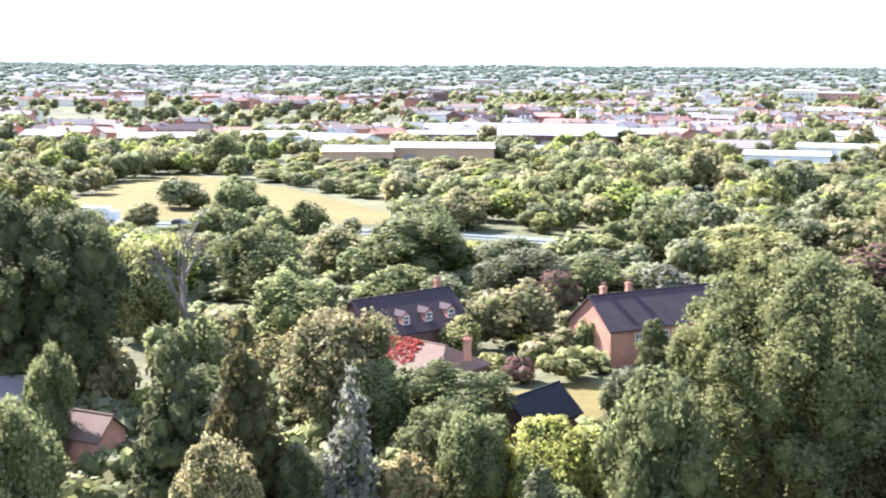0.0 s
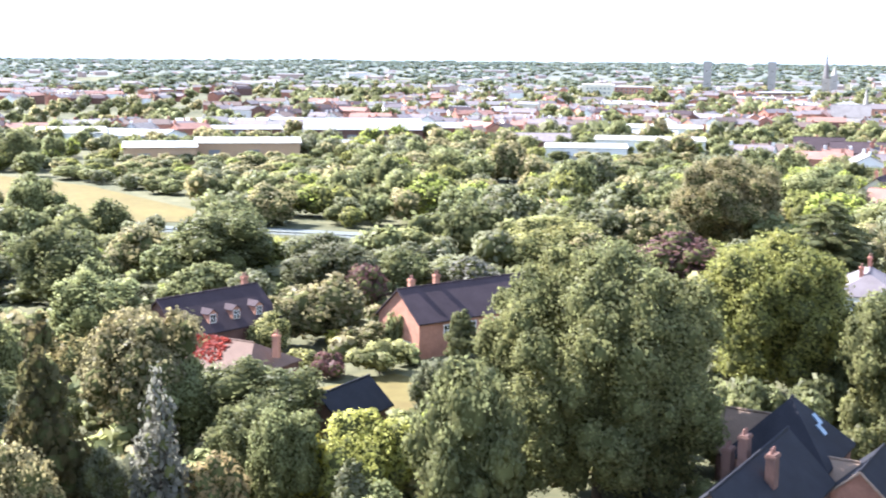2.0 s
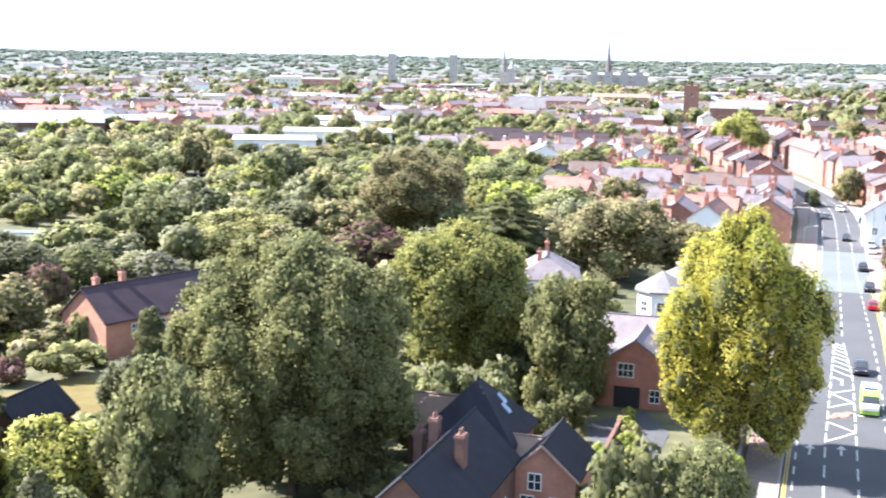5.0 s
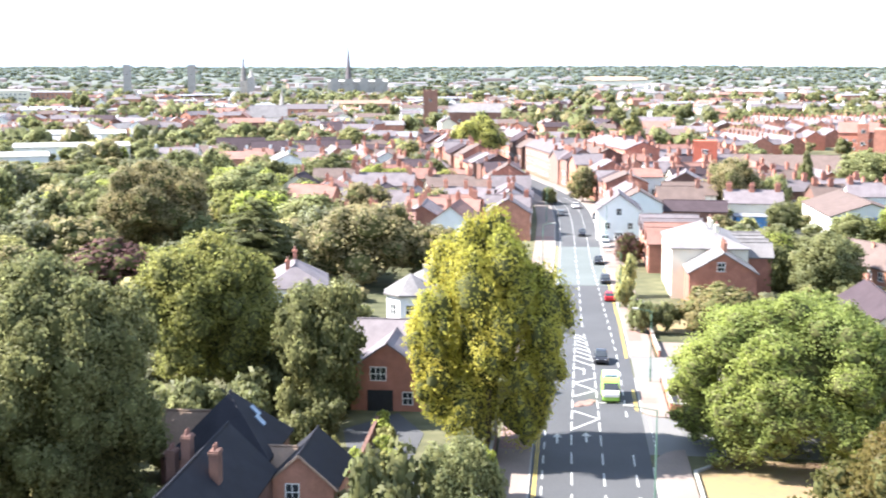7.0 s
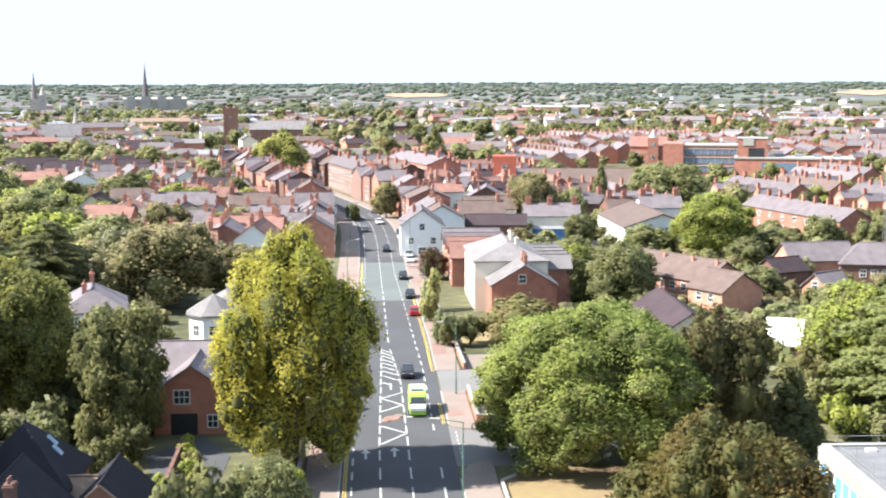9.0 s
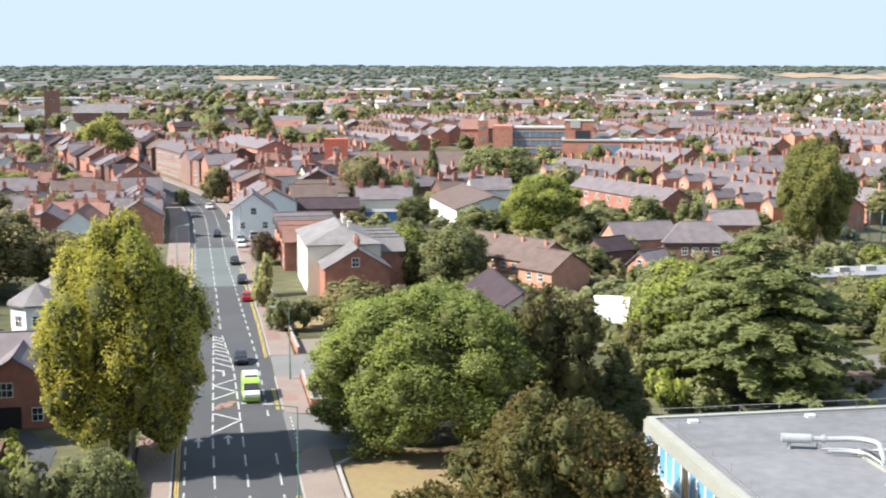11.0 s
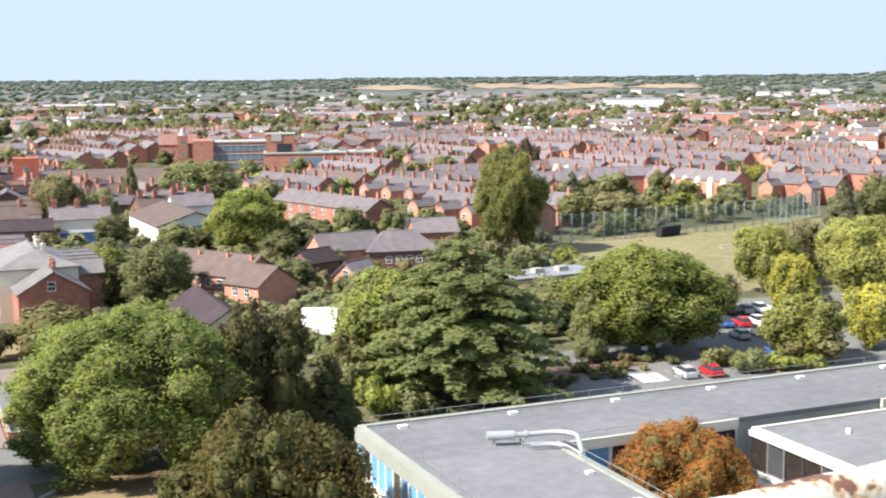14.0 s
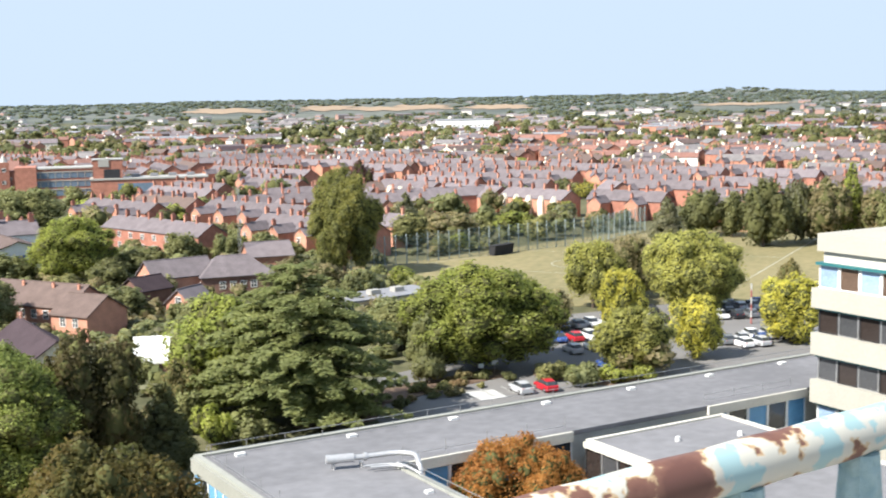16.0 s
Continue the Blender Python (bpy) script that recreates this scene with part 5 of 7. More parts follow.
for k in range(2):
    bn = thing("balcony", OFF @ pose(25.6, -14.5 - 4.5 * k, 7.2, 0, 0, 90), "timber-railed balcony above the courtyard", "balcony")
    part("slab", Build().box(-2.2, 2.2, -1.5, 1.6, -0.25, 0).mesh("slab", CONC), bn)
    for z in (0.5, 0.9):
        part("rail", Build().box(-2.2, 2.2, 1.4, 1.5, z, z + 0.16).mesh("rail", TIMBER), bn)
    for x in (-2.1, 0, 2.1):
        part("post", Build().box(x - 0.06, x + 0.06, 1.4, 1.52, 0, 1.05).mesh("post", TIMBER), bn)

# tower block: white bands and strips of windows
TOWERW = mat("tower_panel_cream", (0.37, 0.355, 0.305), 0.85, 0.08, 0.3, 4, 0.1)
tb = thing("tower_block", OFF @ pose(52, -11.5, 0), "white office tower block with bands of teal-framed windows", "building")
part("wall", Build().box(0.4, 18, -45, -0.4, 0, 23.6).mesh("wall", CONC), tb)
part("roof", Build().box(0, 18.4, -45.4, 0, 23.4, 24.9).mesh("roof", TOWERW), tb)
ZS = (22.4, 18.5, 14.4, 10.2, 6.0, 2.4)
for k, z in enumerate(ZS):
    low = ZS[k + 1] if k + 1 < len(ZS) else -1.5
    part("concrete_band", Build().box(-0.3, 18.4, -45.4, 0.3, low, z - 2.2).mesh("concrete_band", TOWERW), tb)
    part("lintel", Build().box(-0.05, 18.2, -45.2, 0.1, z - 0.20, z + 0.02).mesh("lintel", TEAL), tb)
    for i in range(20):
        g = (("pale", "curtain"), ("brown", "room"), ("room", "brown"))[k % 3][i % 2]
        part("window_pane", PANE[g], tb, pose(0.34, -1.1 - 2.2 * i, z - 2.2, 0, 0, -90) @ Matrix.Diagonal((1.45, 1, 0.80, 1)))
    for i in range(8):
        part("window_pane", PANE["teal"], tb, pose(1.4 + 2.1 * i, -0.36, z - 2.2, 0, 0, 180) @ Matrix.Diagonal((1.3, 1, 0.76, 1)))
# round plant roof below the tower
pr = thing("round_roof", OFF @ pose(44, -30, 0), "low round grey roof beside the tower block", "building")
part("wall", Build().tube((0, 0, 0), (0, 0, 5.8), 8, n=32).mesh("wall", CONC), pr)
part("roof", Build().tube((0, 0, 5.8), (0, 0, 6.2), 8.6, n=32).mesh("roof", FELT), pr)
for q in WINGS:
    for u in np.arange(q[0], q[1], 6.0):
        for v in np.arange(q[2], q[3], 6.0):
            w = OFF @ Vector((u, -v, 0))
            OCC.append((w.x, w.y, 5))

# ---- the gallery rail in front of the camera ----
RUST = bpy.data.materials.new("flaking_paint")
RUST.use_nodes = True
rt = RUST.node_tree
rb = rt.nodes["Principled BSDF"]
rc = rt.nodes.new("ShaderNodeTexCoord")
n1, n2 = rt.nodes.new("ShaderNodeTexNoise"), rt.nodes.new("ShaderNodeTexNoise")
n1.inputs["Scale"].default_value, n1.inputs["Detail"].default_value, n1.inputs["Roughness"].default_value = 7.0, 5, 0.5
n2.inputs["Scale"].default_value, n2.inputs["Detail"].default_value = 45, 4
for n in (n1, n2):
    rt.links.new(rc.outputs["Object"], n.inputs["Vector"])
mx = rt.nodes.new("ShaderNodeMath")
mx.operation = "MULTIPLY_ADD"
mx.inputs[1].default_value = 0.16
rt.links.new(n2.outputs[0], mx.inputs[0])
rt.links.new(n1.outputs[0], mx.inputs[2])
cr2 = rt.nodes.new("ShaderNodeValToRGB")
cr2.color_ramp.interpolation = "EASE"
els = cr2.color_ramp.elements
els[0].position, els[0].color = 0.0, (0.27, 0.42, 0.44, 1)
els[1].position, els[1].color = 0.50, (0.30, 0.44, 0.45, 1)
for p, c in ((0.515, (0.50, 0.49, 0.43, 1)), (0.585, (0.52, 0.50, 0.43, 1)), (0.60, (0.46, 0.33, 0.19, 1)), (0.615, (0.17, 0.080, 0.055, 1)), (0.70, (0.12, 0.052, 0.038, 1))):
    e = els.new(p)
    e.color = c
rt.links.new(mx.outputs[0], cr2.inputs[0])
rt.links.new(cr2.outputs[0], rb.inputs["Base Color"])
rb.inputs["Roughness"].default_value = 0.6
bp = rt.nodes.new("ShaderNodeBump")
bp.inputs["Strength"].default_value, bp.inputs["Distance"].default_value = 0.6, 0.004
rt.links.new(cr2.outputs[0], bp.inputs["Height"])
rt.links.new(bp.outputs[0], rb.inputs["Normal"])
A, B = Vector((1.51, 1.182, 36.49)), Vector((3.60, -0.32, 36.49))
BALU = mat("rail_paint_teal", (0.17, 0.31, 0.34), 0.6, 0.2, 6, 40, 0.3, tint=(0.30, 0.40, 0.40))
rail = thing("gallery_rail", Matrix.Translation((0, 0, 0)), "iron gallery handrail with flaking pale blue paint and rust", "railing")
hb2 = Build()
rq = (B - A).to_track_quat("X", "Z")
prof = [(0.033 * math.cos(6.28319 * i / 14), 0.036 * math.sin(6.28319 * i / 14)) for i in range(14)]
ns = 42
hp = []
for k in range(ns + 1):
    c = A.lerp(B, k / ns)
    wob = 1 + 0.03 * math.sin(k * 2.1)
    hp += [c + rq @ Vector((0, a * wob, b * wob)) for a, b in prof]
hb2.poly(hp, [(k * 14 + i, k * 14 + (i + 1) % 14, (k + 1) * 14 + (i + 1) % 14, (k + 1) * 14 + i) for k in range(ns) for i in range(14)] + [tuple(range(13, -1, -1)), tuple(range(ns * 14, ns * 14 + 14))])
hm = part("handrail", hb2.mesh("handrail", RUST), rail)
for q in hm.data.polygons:
    q.use_smooth = True
for k in range(-4, 5):
    c = Vector((2.585, 0.41, 36.46)).lerp(Vector((2.80, 0.255, 36.46)), k)
    part("baluster", Build().tube((0, 0, -1.0), (0, 0, -0.06), 0.027, 0.027, 10).tube((0, 0, -0.08), (0, 0, 0.0), 0.036, 0.030, 10).mesh("baluster", BALU), rail, Matrix.Translation(c))

# the square stone gallery and the column that carry the rail
ga = math.degrees(math.atan2(B.y - A.y, B.x - A.x))
gm = pose(0, 0, 0, 0, 0, ga)
solid("gallery_floor", Build().box(-2.1, 3.25, -2.05, 2.05, 35.0, 35.46).box(-1.9, 3.05, -1.85, 1.85, 34.6, 35.0).mesh("gallery_floor", PALESTONE), "weathered pale stone gallery floor at the column top", "floor", m=gm)
col = Build()
for z0, z1, r0, r1 in ((0, 1.2, 2.6, 2.6), (1.2, 4.0, 2.2, 2.2), (4.0, 33.4, 1.75, 1.45), (33.4, 34.0, 1.7, 1.9), (34.0, 34.6, 1.9, 2.1)):
    col.tube((0.57, 0, z0), (0.57, 0, z1), r0, r1, 24)
solid("column_shaft", col.mesh("column_shaft", PALESTONE), "tall tapering pale stone column under the gallery", "column", m=gm)

# ---- trees and shrubs ----
tree("hero", -43.2, 133.6, 8.8, 21.3, "deep", "dark green large broadleaf tree spreading over gardens")
tree("big", -31.3, 90.5, 3.5, 12.8, "green", "green broadleaf tree below the column")
tree("bush", -41.0, 140.2, 3.5, 7.8, "olive", "olive green rounded shrub among gardens")
tree("bush", -36.7, 133.4, 3.7, 7.7, "brown", "brownish rounded shrub among gardens")
tree("big", -39.9, 167.6, 5.9, 14.5, "yellowgreen", "yellow-green broadleaf tree among gardens")
tree("big", -27.7, 192.8, 7.4, 12.2, "dark", "dark green broadleaf tree among gardens")
tree("big", -18.7, 159.1, 5.9, 10.6, "green", "green broadleaf tree among gardens")
tree("broad", -18.2, 218.4, 5.6, 8.8, "olive", "olive green broadleaf tree among gardens")
tree("big", -5.0, 212.6, 9.3, 12.6, "dark", "dark green broadleaf tree among gardens")
tree("broad", -5.9, 191.0, 4.9, 6.9, "green", "green broadleaf tree among gardens")
tree("big", 12.4, 195.9, 7.9, 9.7, "grey", "grey-green broadleaf tree among gardens")
tree("broad", 24.7, 200.0, 4.7, 6.8, "dark", "dark green broadleaf tree among gardens")
tree("broad", 29.1, 228.6, 6.4, 6.3, "yellowgreen", "yellow-green broadleaf tree at the wood edge")
tree("big", 53.1, 213.9, 8.6, 9.8, "yellowgreen", "yellow-green broadleaf tree among gardens")
tree("broad", 49.4, 188.7, 6.1, 8.6, "yellowgreen", "yellow-green broadleaf tree among gardens")
tree("broad", 33.0, 201.0, 5.6, 5.6, "grey", "grey-green broadleaf tree among gardens")
tree("broad", 35.3, 195.8, 4.1, 6.0, "white", "silvery pale broadleaf tree among gardens")
tree("broad", 17.1, 185.6, 3.6, 6.7, "copper", "copper purple broadleaf tree among gardens")
tree("broad", 10.1, 163.8, 5.5, 8.7, "olive", "olive green broadleaf tree with thin foliage beside a garden")
tree("bush", 11.2, 159.0, 1.7, 2.9, "yellow", "golden yellow rounded shrub among gardens")
tree("bush", 6.0, 148.7, 2.4, 2.7, "yellowgreen", "yellow-green rounded shrub among gardens")
tree("bush", 9.2, 145.4, 2.4, 3.3, "copper", "copper purple rounded shrub among gardens")
tree("bush", 15.2, 146.3, 3.9, 4.1, "yellowgreen", "yellow-green rounded shrub among gardens")
tree("bush", 18.6, 156.3, 1.6, 5.6, "green", "green rounded shrub among gardens")
tree("cypress", 25.5, 148.7, 2.7, 6.9, "dark", "dark green columnar cypress beside the long house")
tree("bush", 19.2, 162.7, 1.9, 7.4, "green", "green rounded shrub climbing by the house gable")
tree("big", -16.4, 89.4, 3.4, 10.2, "olive", "olive green broadleaf tree below the column")
tree("cone", -20.7, 93.8, 3.7, 16.8, "deep", "dark green conical conifer below the column")
tree("cone", -15.8, 99.6, 4.0, 17.9, "umber", "brownish conical conifer below the column")
tree("big", -11.4, 98.7, 2.1, 6.9, "grey", "grey-green broadleaf tree below the column")
tree("spruce", -6.9, 95.6, 3.0, 14.6, "white", "silvery grey conifer below the column")
tree("broad", -2.8, 95.8, 2.7, 6.8, "russet", "russet broadleaf tree below the column")
tree("big", -10.5, 121.5, 6.0, 14.1, "olive", "olive green broadleaf tree among gardens")
tree("big", -7.8, 119.3, 4.8, 9.5, "green", "green broadleaf tree among gardens")
tree("big", 1.1, 117.8, 6.4, 8.8, "dark", "dark green broadleaf tree among gardens")
tree("big", 0.1, 103.9, 4.0, 9.0, "dark", "dark green broadleaf tree below the column")
tree("broad", 4.1, 101.8, 2.1, 7.2, "yellow", "golden yellow broadleaf tree below the column")
tree("big", 9.4, 100.5, 4.0, 8.6, "lime", "lime green broadleaf tree below the column")
tree("cone", 7.2, 89.3, 3.1, 8.4, "grey", "grey-green conical conifer below the column")
tree("big", 2.6, 99.7, 3.2, 9.5, "green", "green broadleaf tree below the column")
tree("big", 18.6, 123.2, 2.7, 7.8, "grey", "grey-green broadleaf tree among gardens")
tree("broad", 14.9, 105.0, 2.2, 7.2, "fresh", "fresh green broadleaf tree among gardens")
tree("big", 9.1, 87.5, 2.6, 6.7, "green", "green broadleaf tree below the column")
tree("broad", -26.5, 140.4, 2.3, 8.3, "green", "green broadleaf tree grown with ivy")
tree("bush", -30.3, 138.1, 3.1, 8.7, "dark", "dark green rounded shrub among gardens")
tree("big", -35.7, 112.0, 2.4, 11.8, "dark", "dark green broadleaf tree among gardens")
tree("broad", -45.9, 153.9, 4.8, 6.7, "green", "green broadleaf tree among gardens")
tree("big", -44.3, 270.6, 6.7, 12.7, "green", "green broadleaf tree beside the trunk road")
tree("broad", -27.9, 262.6, 4.5, 8.3, "dark", "dark green broadleaf tree beside the trunk road")
tree("bush", -19.6, 271.3, 2.5, 4.4, "grey", "grey-green rounded shrub in the meadow")
tree("broad", -67.0, 321.3, 6.5, 7.9, "grey", "grey-green broadleaf tree in the meadow")
tree("bush", -62.1, 320.4, 3.0, 4.9, "brown", "brownish rounded shrub in the meadow")
tree("big", -41.0, 167.0, 4.8, 12.6, "yellowgreen", "yellow-green broadleaf tree among gardens")
tree("broad", -21.5, 182.9, 3.4, 8.5, "green", "green broadleaf tree among gardens")
tree("broad", 0.6, 184.6, 3.8, 6.5, "grey", "grey-green broadleaf tree among gardens")
tree("broad", 4.3, 162.2, 2.6, 6.5, "olive", "olive green broadleaf tree among gardens")
tree("broad", 2.4, 155.9, 2.9, 5.5, "yellowgreen", "yellow-green broadleaf tree among gardens")
tree("giant", 28.9, 100.0, 10.0, 21.9, "oak", "deep green large broadleaf tree towering beside slate roofs")
tree("big", 16.2, 90.6, 4.6, 15.0, "dark", "dark green broadleaf tree below the column")
tree("hero", 56.8, 128.9, 8.6, 18.4, "mossy", "mossy green large broadleaf tree beside the dark oak")
tree("big", 62.8, 114.8, 5.0, 15.8, "oak", "deep green broadleaf tree before white walls")
tree("broad", 72.8, 203.6, 7.3, 8.0, "copper", "copper purple broadleaf tree among gardens")
tree("hero", 94.5, 239.1, 10.6, 18.1, "olive", "olive green large broadleaf tree rising over the woods")
tree("cedar", 92.1, 190.2, 8.7, 15.2, "dark", "dark green spreading cedar over villa roofs")
tree("cone", 77.8, 249.6, 6.5, 12.7, "dark", "dark green conical conifer at the wood edge")
tree("big", 52.2, 212.6, 8.1, 10.2, "yellowgreen", "yellow-green broadleaf tree at the wood edge")
tree("broad", 65.3, 240.4, 5.2, 10.2, "dark", "dark green broadleaf tree at the wood edge")
tree("broad", 75.9, 229.0, 6.7, 9.4, "olive", "olive green broadleaf tree at the wood edge")
tree("big", 109.2, 183.4, 9.8, 14.9, "olive", "olive green broadleaf tree with thin pale foliage over villas")
tree("broad", 119.8, 176.9, 5.4, 10.7, "olive", "olive green broadleaf tree over villa roofs")
tree("broad", 115.6, 219.6, 5.2, 8.1, "yellowgreen", "yellow-green broadleaf tree among gardens")
tree("big", 180.7, 293.0, 8.0, 10.1, "fresh", "fresh green broadleaf tree among town roofs")
tree("broad", 206.7, 305.1, 4.6, 10.1, "dark", "dark green broadleaf tree among town roofs")
tree("broad", 234.9, 364.1, 5.0, 11.4, "yellowgreen", "yellow-green broadleaf tree among town roofs")
tree("big", 274.1, 376.8, 10.7, 18.4, "lime", "lime green broadleaf tree above the town roofs")
tree("broad", 226.0, 261.8, 4.0, 10.0, "olive", "olive green broadleaf tree beside the town street")
tree("cone", 381.2, 409.4, 7.9, 18.3, "yellowgreen", "yellow-green conical conifer above the town roofs")
tree("broad", 362.6, 418.9, 7.1, 13.4, "brown", "brownish broadleaf tree above the town roofs")
tree("broad", 181.4, 325.3, 8.6, 11.0, "dark", "dark green broadleaf tree among town roofs")
tree("big", 130.7, 274.9, 11.9, 12.4, "green", "green broadleaf tree at the wood edge")
tree("broad", 125.8, 233.7, 8.0, 10.3, "green", "green broadleaf tree among gardens")
tree("broad", 258.8, 438.8, 8.3, 12.2, "yellowgreen", "yellow-green broadleaf tree among town roofs")
tree("broad", 215.8, 264.1, 2.4, 4.5, "dark", "dark green broadleaf tree in the street")
tree("tallgiant", 70.2, 94.7, 7.5, 22.9, "yellow", "golden yellow large broadleaf tree turning autumn gold beside the road")
tree("big", 53.9, 76.3, 3.4, 9.3, "green", "green broadleaf tree beside the road wall")
tree("bush", 62.3, 84.8, 1.5, 5.1, "fresh", "fresh green rounded shrub clipped beside the road")
tree("bush", 47.9, 77.7, 3.0, 9.3, "dark", "dark green rounded shrub speckled below the column")
tree("bush", 56.6, 102.5, 1.2, 3.2, "yellowgreen", "yellow-green rounded shrub beside a drive")
tree("bush", 56.9, 96.9, 1.3, 2.5, "fresh", "fresh green rounded shrub beside a drive")
tree("bush", 139.0, 149.5, 1.9, 7.0, "yellowgreen", "yellow-green rounded shrub along a front garden")
tree("bush", 132.0, 142.6, 1.6, 5.6, "yellowgreen", "yellow-green rounded shrub along a front garden")
tree("broad", 161.2, 173.7, 3.1, 6.0, "copper", "copper purple broadleaf tree along a front garden")
tree("bush", 120.9, 127.0, 2.2, 5.2, "green", "green rounded shrub along a front garden")
tree("broad", 128.6, 120.0, 5.9, 7.0, "brown", "brownish broadleaf tree with thin twiggy foliage by the road")
tree("bush", 124.2, 125.8, 2.5, 4.6, "dark", "dark green rounded shrub along a front garden")
tree("big", 161.2, 127.9, 6.6, 11.0, "green", "green broadleaf tree among gardens")
tree("broad", 158.8, 136.6, 3.2, 7.9, "dark", "dark green broadleaf tree among gardens")
tree("broad", 169.0, 151.8, 3.2, 6.5, "dark", "dark green broadleaf tree among gardens")
tree("dome", 94.6, 78.4, 11.0, 15.1, "meadow", "fresh green large broadleaf tree standing round and full beside the road")
tree("big", 104.1, 70.3, 5.3, 14.8, "umber", "brownish broadleaf tree behind the great tree")
tree("cone", 111.2, 66.5, 3.5, 8.9, "dark", "green conical conifer beside the car park")
tree("big", 135.1, 72.2, 6.8, 13.6, "fresh", "fresh green broadleaf tree behind the cedar")
tree("cedar", 130.1, 59.5, 12.4, 18.7, "cedar", "blue-green spreading cedar with layered branches by the offices")
tree("hero", 67.6, 45.4, 7.0, 14.6, "yew", "bronze green large broadleaf tree beside the flat roofed offices")
tree("big", 61.5, 49.0, 4.2, 11.0, "yew", "bronze green broadleaf tree beside the flat roofed offices")
tree("bush", 118.5, 65.1, 2.2, 5.4, "fresh", "fresh green rounded shrub under the cedar")
tree("bush", 116.3, 71.3, 1.9, 4.9, "olive", "olive green rounded shrub behind the offices")
tree("bush", 123.3, 70.3, 2.0, 5.0, "green", "green rounded shrub behind the offices")
tree("broad", 127.4, 73.5, 2.4, 7.2, "brown", "brownish broadleaf tree behind the offices")
tree("bush", 131.5, 72.3, 1.7, 4.6, "yellowgreen", "yellow-green rounded shrub behind the offices")
tree("bush", 160.0, 96.8, 2.2, 3.7, "green", "green rounded shrub among gardens")
tree("bush", 113.5, 66.0, 1.8, 3.1, "yellowgreen", "yellow-green rounded shrub under the cedar")
tree("bush", 120.6, 61.1, 2.5, 3.1, "green", "green rounded shrub under the cedar")
tree("big", 236.9, 217.5, 7.0, 14.5, "olive", "olive green broadleaf tree among town gardens")
tree("broad", 247.4, 212.7, 4.2, 10.4, "green", "green broadleaf tree among town gardens")
tree("cone", 269.5, 222.0, 3.7, 14.8, "dark", "dark green conical conifer among town gardens")
tree("big", 293.4, 217.8, 11.6, 14.7, "green", "green broadleaf tree among town gardens")
tree("hero", 223.6, 153.1, 8.9, 13.3, "fresh", "fresh green large broadleaf tree among town gardens")
tree("broad", 217.7, 165.6, 6.3, 6.5, "green", "green broadleaf tree among gardens")
tree("broad", 235.0, 143.9, 5.8, 6.5, "dark", "dark green broadleaf tree among gardens")
tree("broad", 248.2, 141.7, 4.6, 8.0, "green", "green broadleaf tree among gardens")
tree("broad", 216.1, 139.7, 4.8, 6.1, "dark", "dark green broadleaf tree among gardens")
tree("bush", 235.7, 227.3, 4.6, 4.9, "yellowgreen", "yellow-green rounded shrub among gardens")
tree("broad", 238.2, 214.8, 5.2, 6.2, "green", "green broadleaf tree among gardens")
tree("broad", 222.2, 188.9, 4.1, 7.0, "dark", "dark green broadleaf tree among gardens")
tree("bush", 258.6, 135.9, 3.4, 6.9, "green", "green rounded shrub among gardens")
tree("broad", 251.6, 122.9, 4.9, 7.8, "green", "green broadleaf tree among gardens")
tree("bush", 207.9, 122.2, 2.2, 5.0, "green", "green rounded shrub among gardens")
tree("bush", 191.4, 104.6, 2.0, 4.3, "fresh", "fresh green rounded shrub among gardens")
tree("bush", 172.1, 104.2, 3.3, 3.4, "green", "green rounded shrub among gardens")
tree("hero", 244.2, 101.3, 8.2, 21.0, "mossy", "mossy green large broadleaf tree tall at the corner of the pitch")
tree("broad", 425.9, 169.1, 4.5, 14.2, "copper", "copper purple broadleaf tree over terrace roofs")
tree("cone", 328.0, 117.6, 4.9, 11.3, "grey", "grey-green conical conifer beyond the pitch fence")
tree("broad", 293.3, 104.4, 5.4, 8.4, "yellowgreen", "yellow-green broadleaf tree beyond the pitch fence")
tree("broad", 308.5, 98.3, 7.5, 7.9, "olive", "olive green broadleaf tree beyond the pitch fence")
tree("broad", 324.8, 85.2, 5.9, 6.5, "fresh", "fresh green broadleaf tree beyond the pitch fence")
tree("hero", 162.6, 47.7, 10.6, 13.4, "fresh", "fresh green large broadleaf tree beside the car park")
tree("broad", 155.4, 52.9, 2.9, 8.8, "green", "green broadleaf tree beside the car park")
tree("broad", 162.9, 48.0, 3.5, 6.3, "fresh", "fresh green broadleaf tree beside the car park")
tree("bush", 152.3, 51.7, 2.6, 4.2, "dark", "dark green rounded shrub under the cedar")
tree("big", 186.8, 32.4, 4.0, 11.7, "golden", "golden lime broadleaf tree in the car park")
tree("big", 176.4, 20.3, 3.7, 9.1, "golden", "golden lime broadleaf tree in the car park")
tree("big", 165.6, 27.5, 5.6, 8.9, "lime", "lime green broadleaf tree in the car park")
tree("broad", 191.8, 44.4, 3.4, 6.4, "olive", "olive green broadleaf tree in the car park")
tree("big", 214.9, 42.6, 5.4, 12.5, "lime", "lime green broadleaf tree at the edge of the pitch")
tree("big", 229.1, 37.9, 5.9, 11.4, "olive", "olive green broadleaf tree at the edge of the pitch")
tree("hero", 213.2, 25.2, 8.4, 14.0, "lime", "lime green large broadleaf tree at the edge of the pitch")
tree("big", 191.1, 8.4, 5.2, 10.1, "golden", "golden lime broadleaf tree in the car park")
tree("broad", 237.9, 10.7, 2.2, 6.3, "brown", "brownish broadleaf tree at the edge of the pitch")
tree("bush", 158.6, 36.8, 2.5, 2.5, "yellowgreen", "yellow-green rounded shrub in a car park bed")
tree("bush", 156.4, 32.2, 2.4, 3.4, "green", "green rounded shrub in a car park bed")
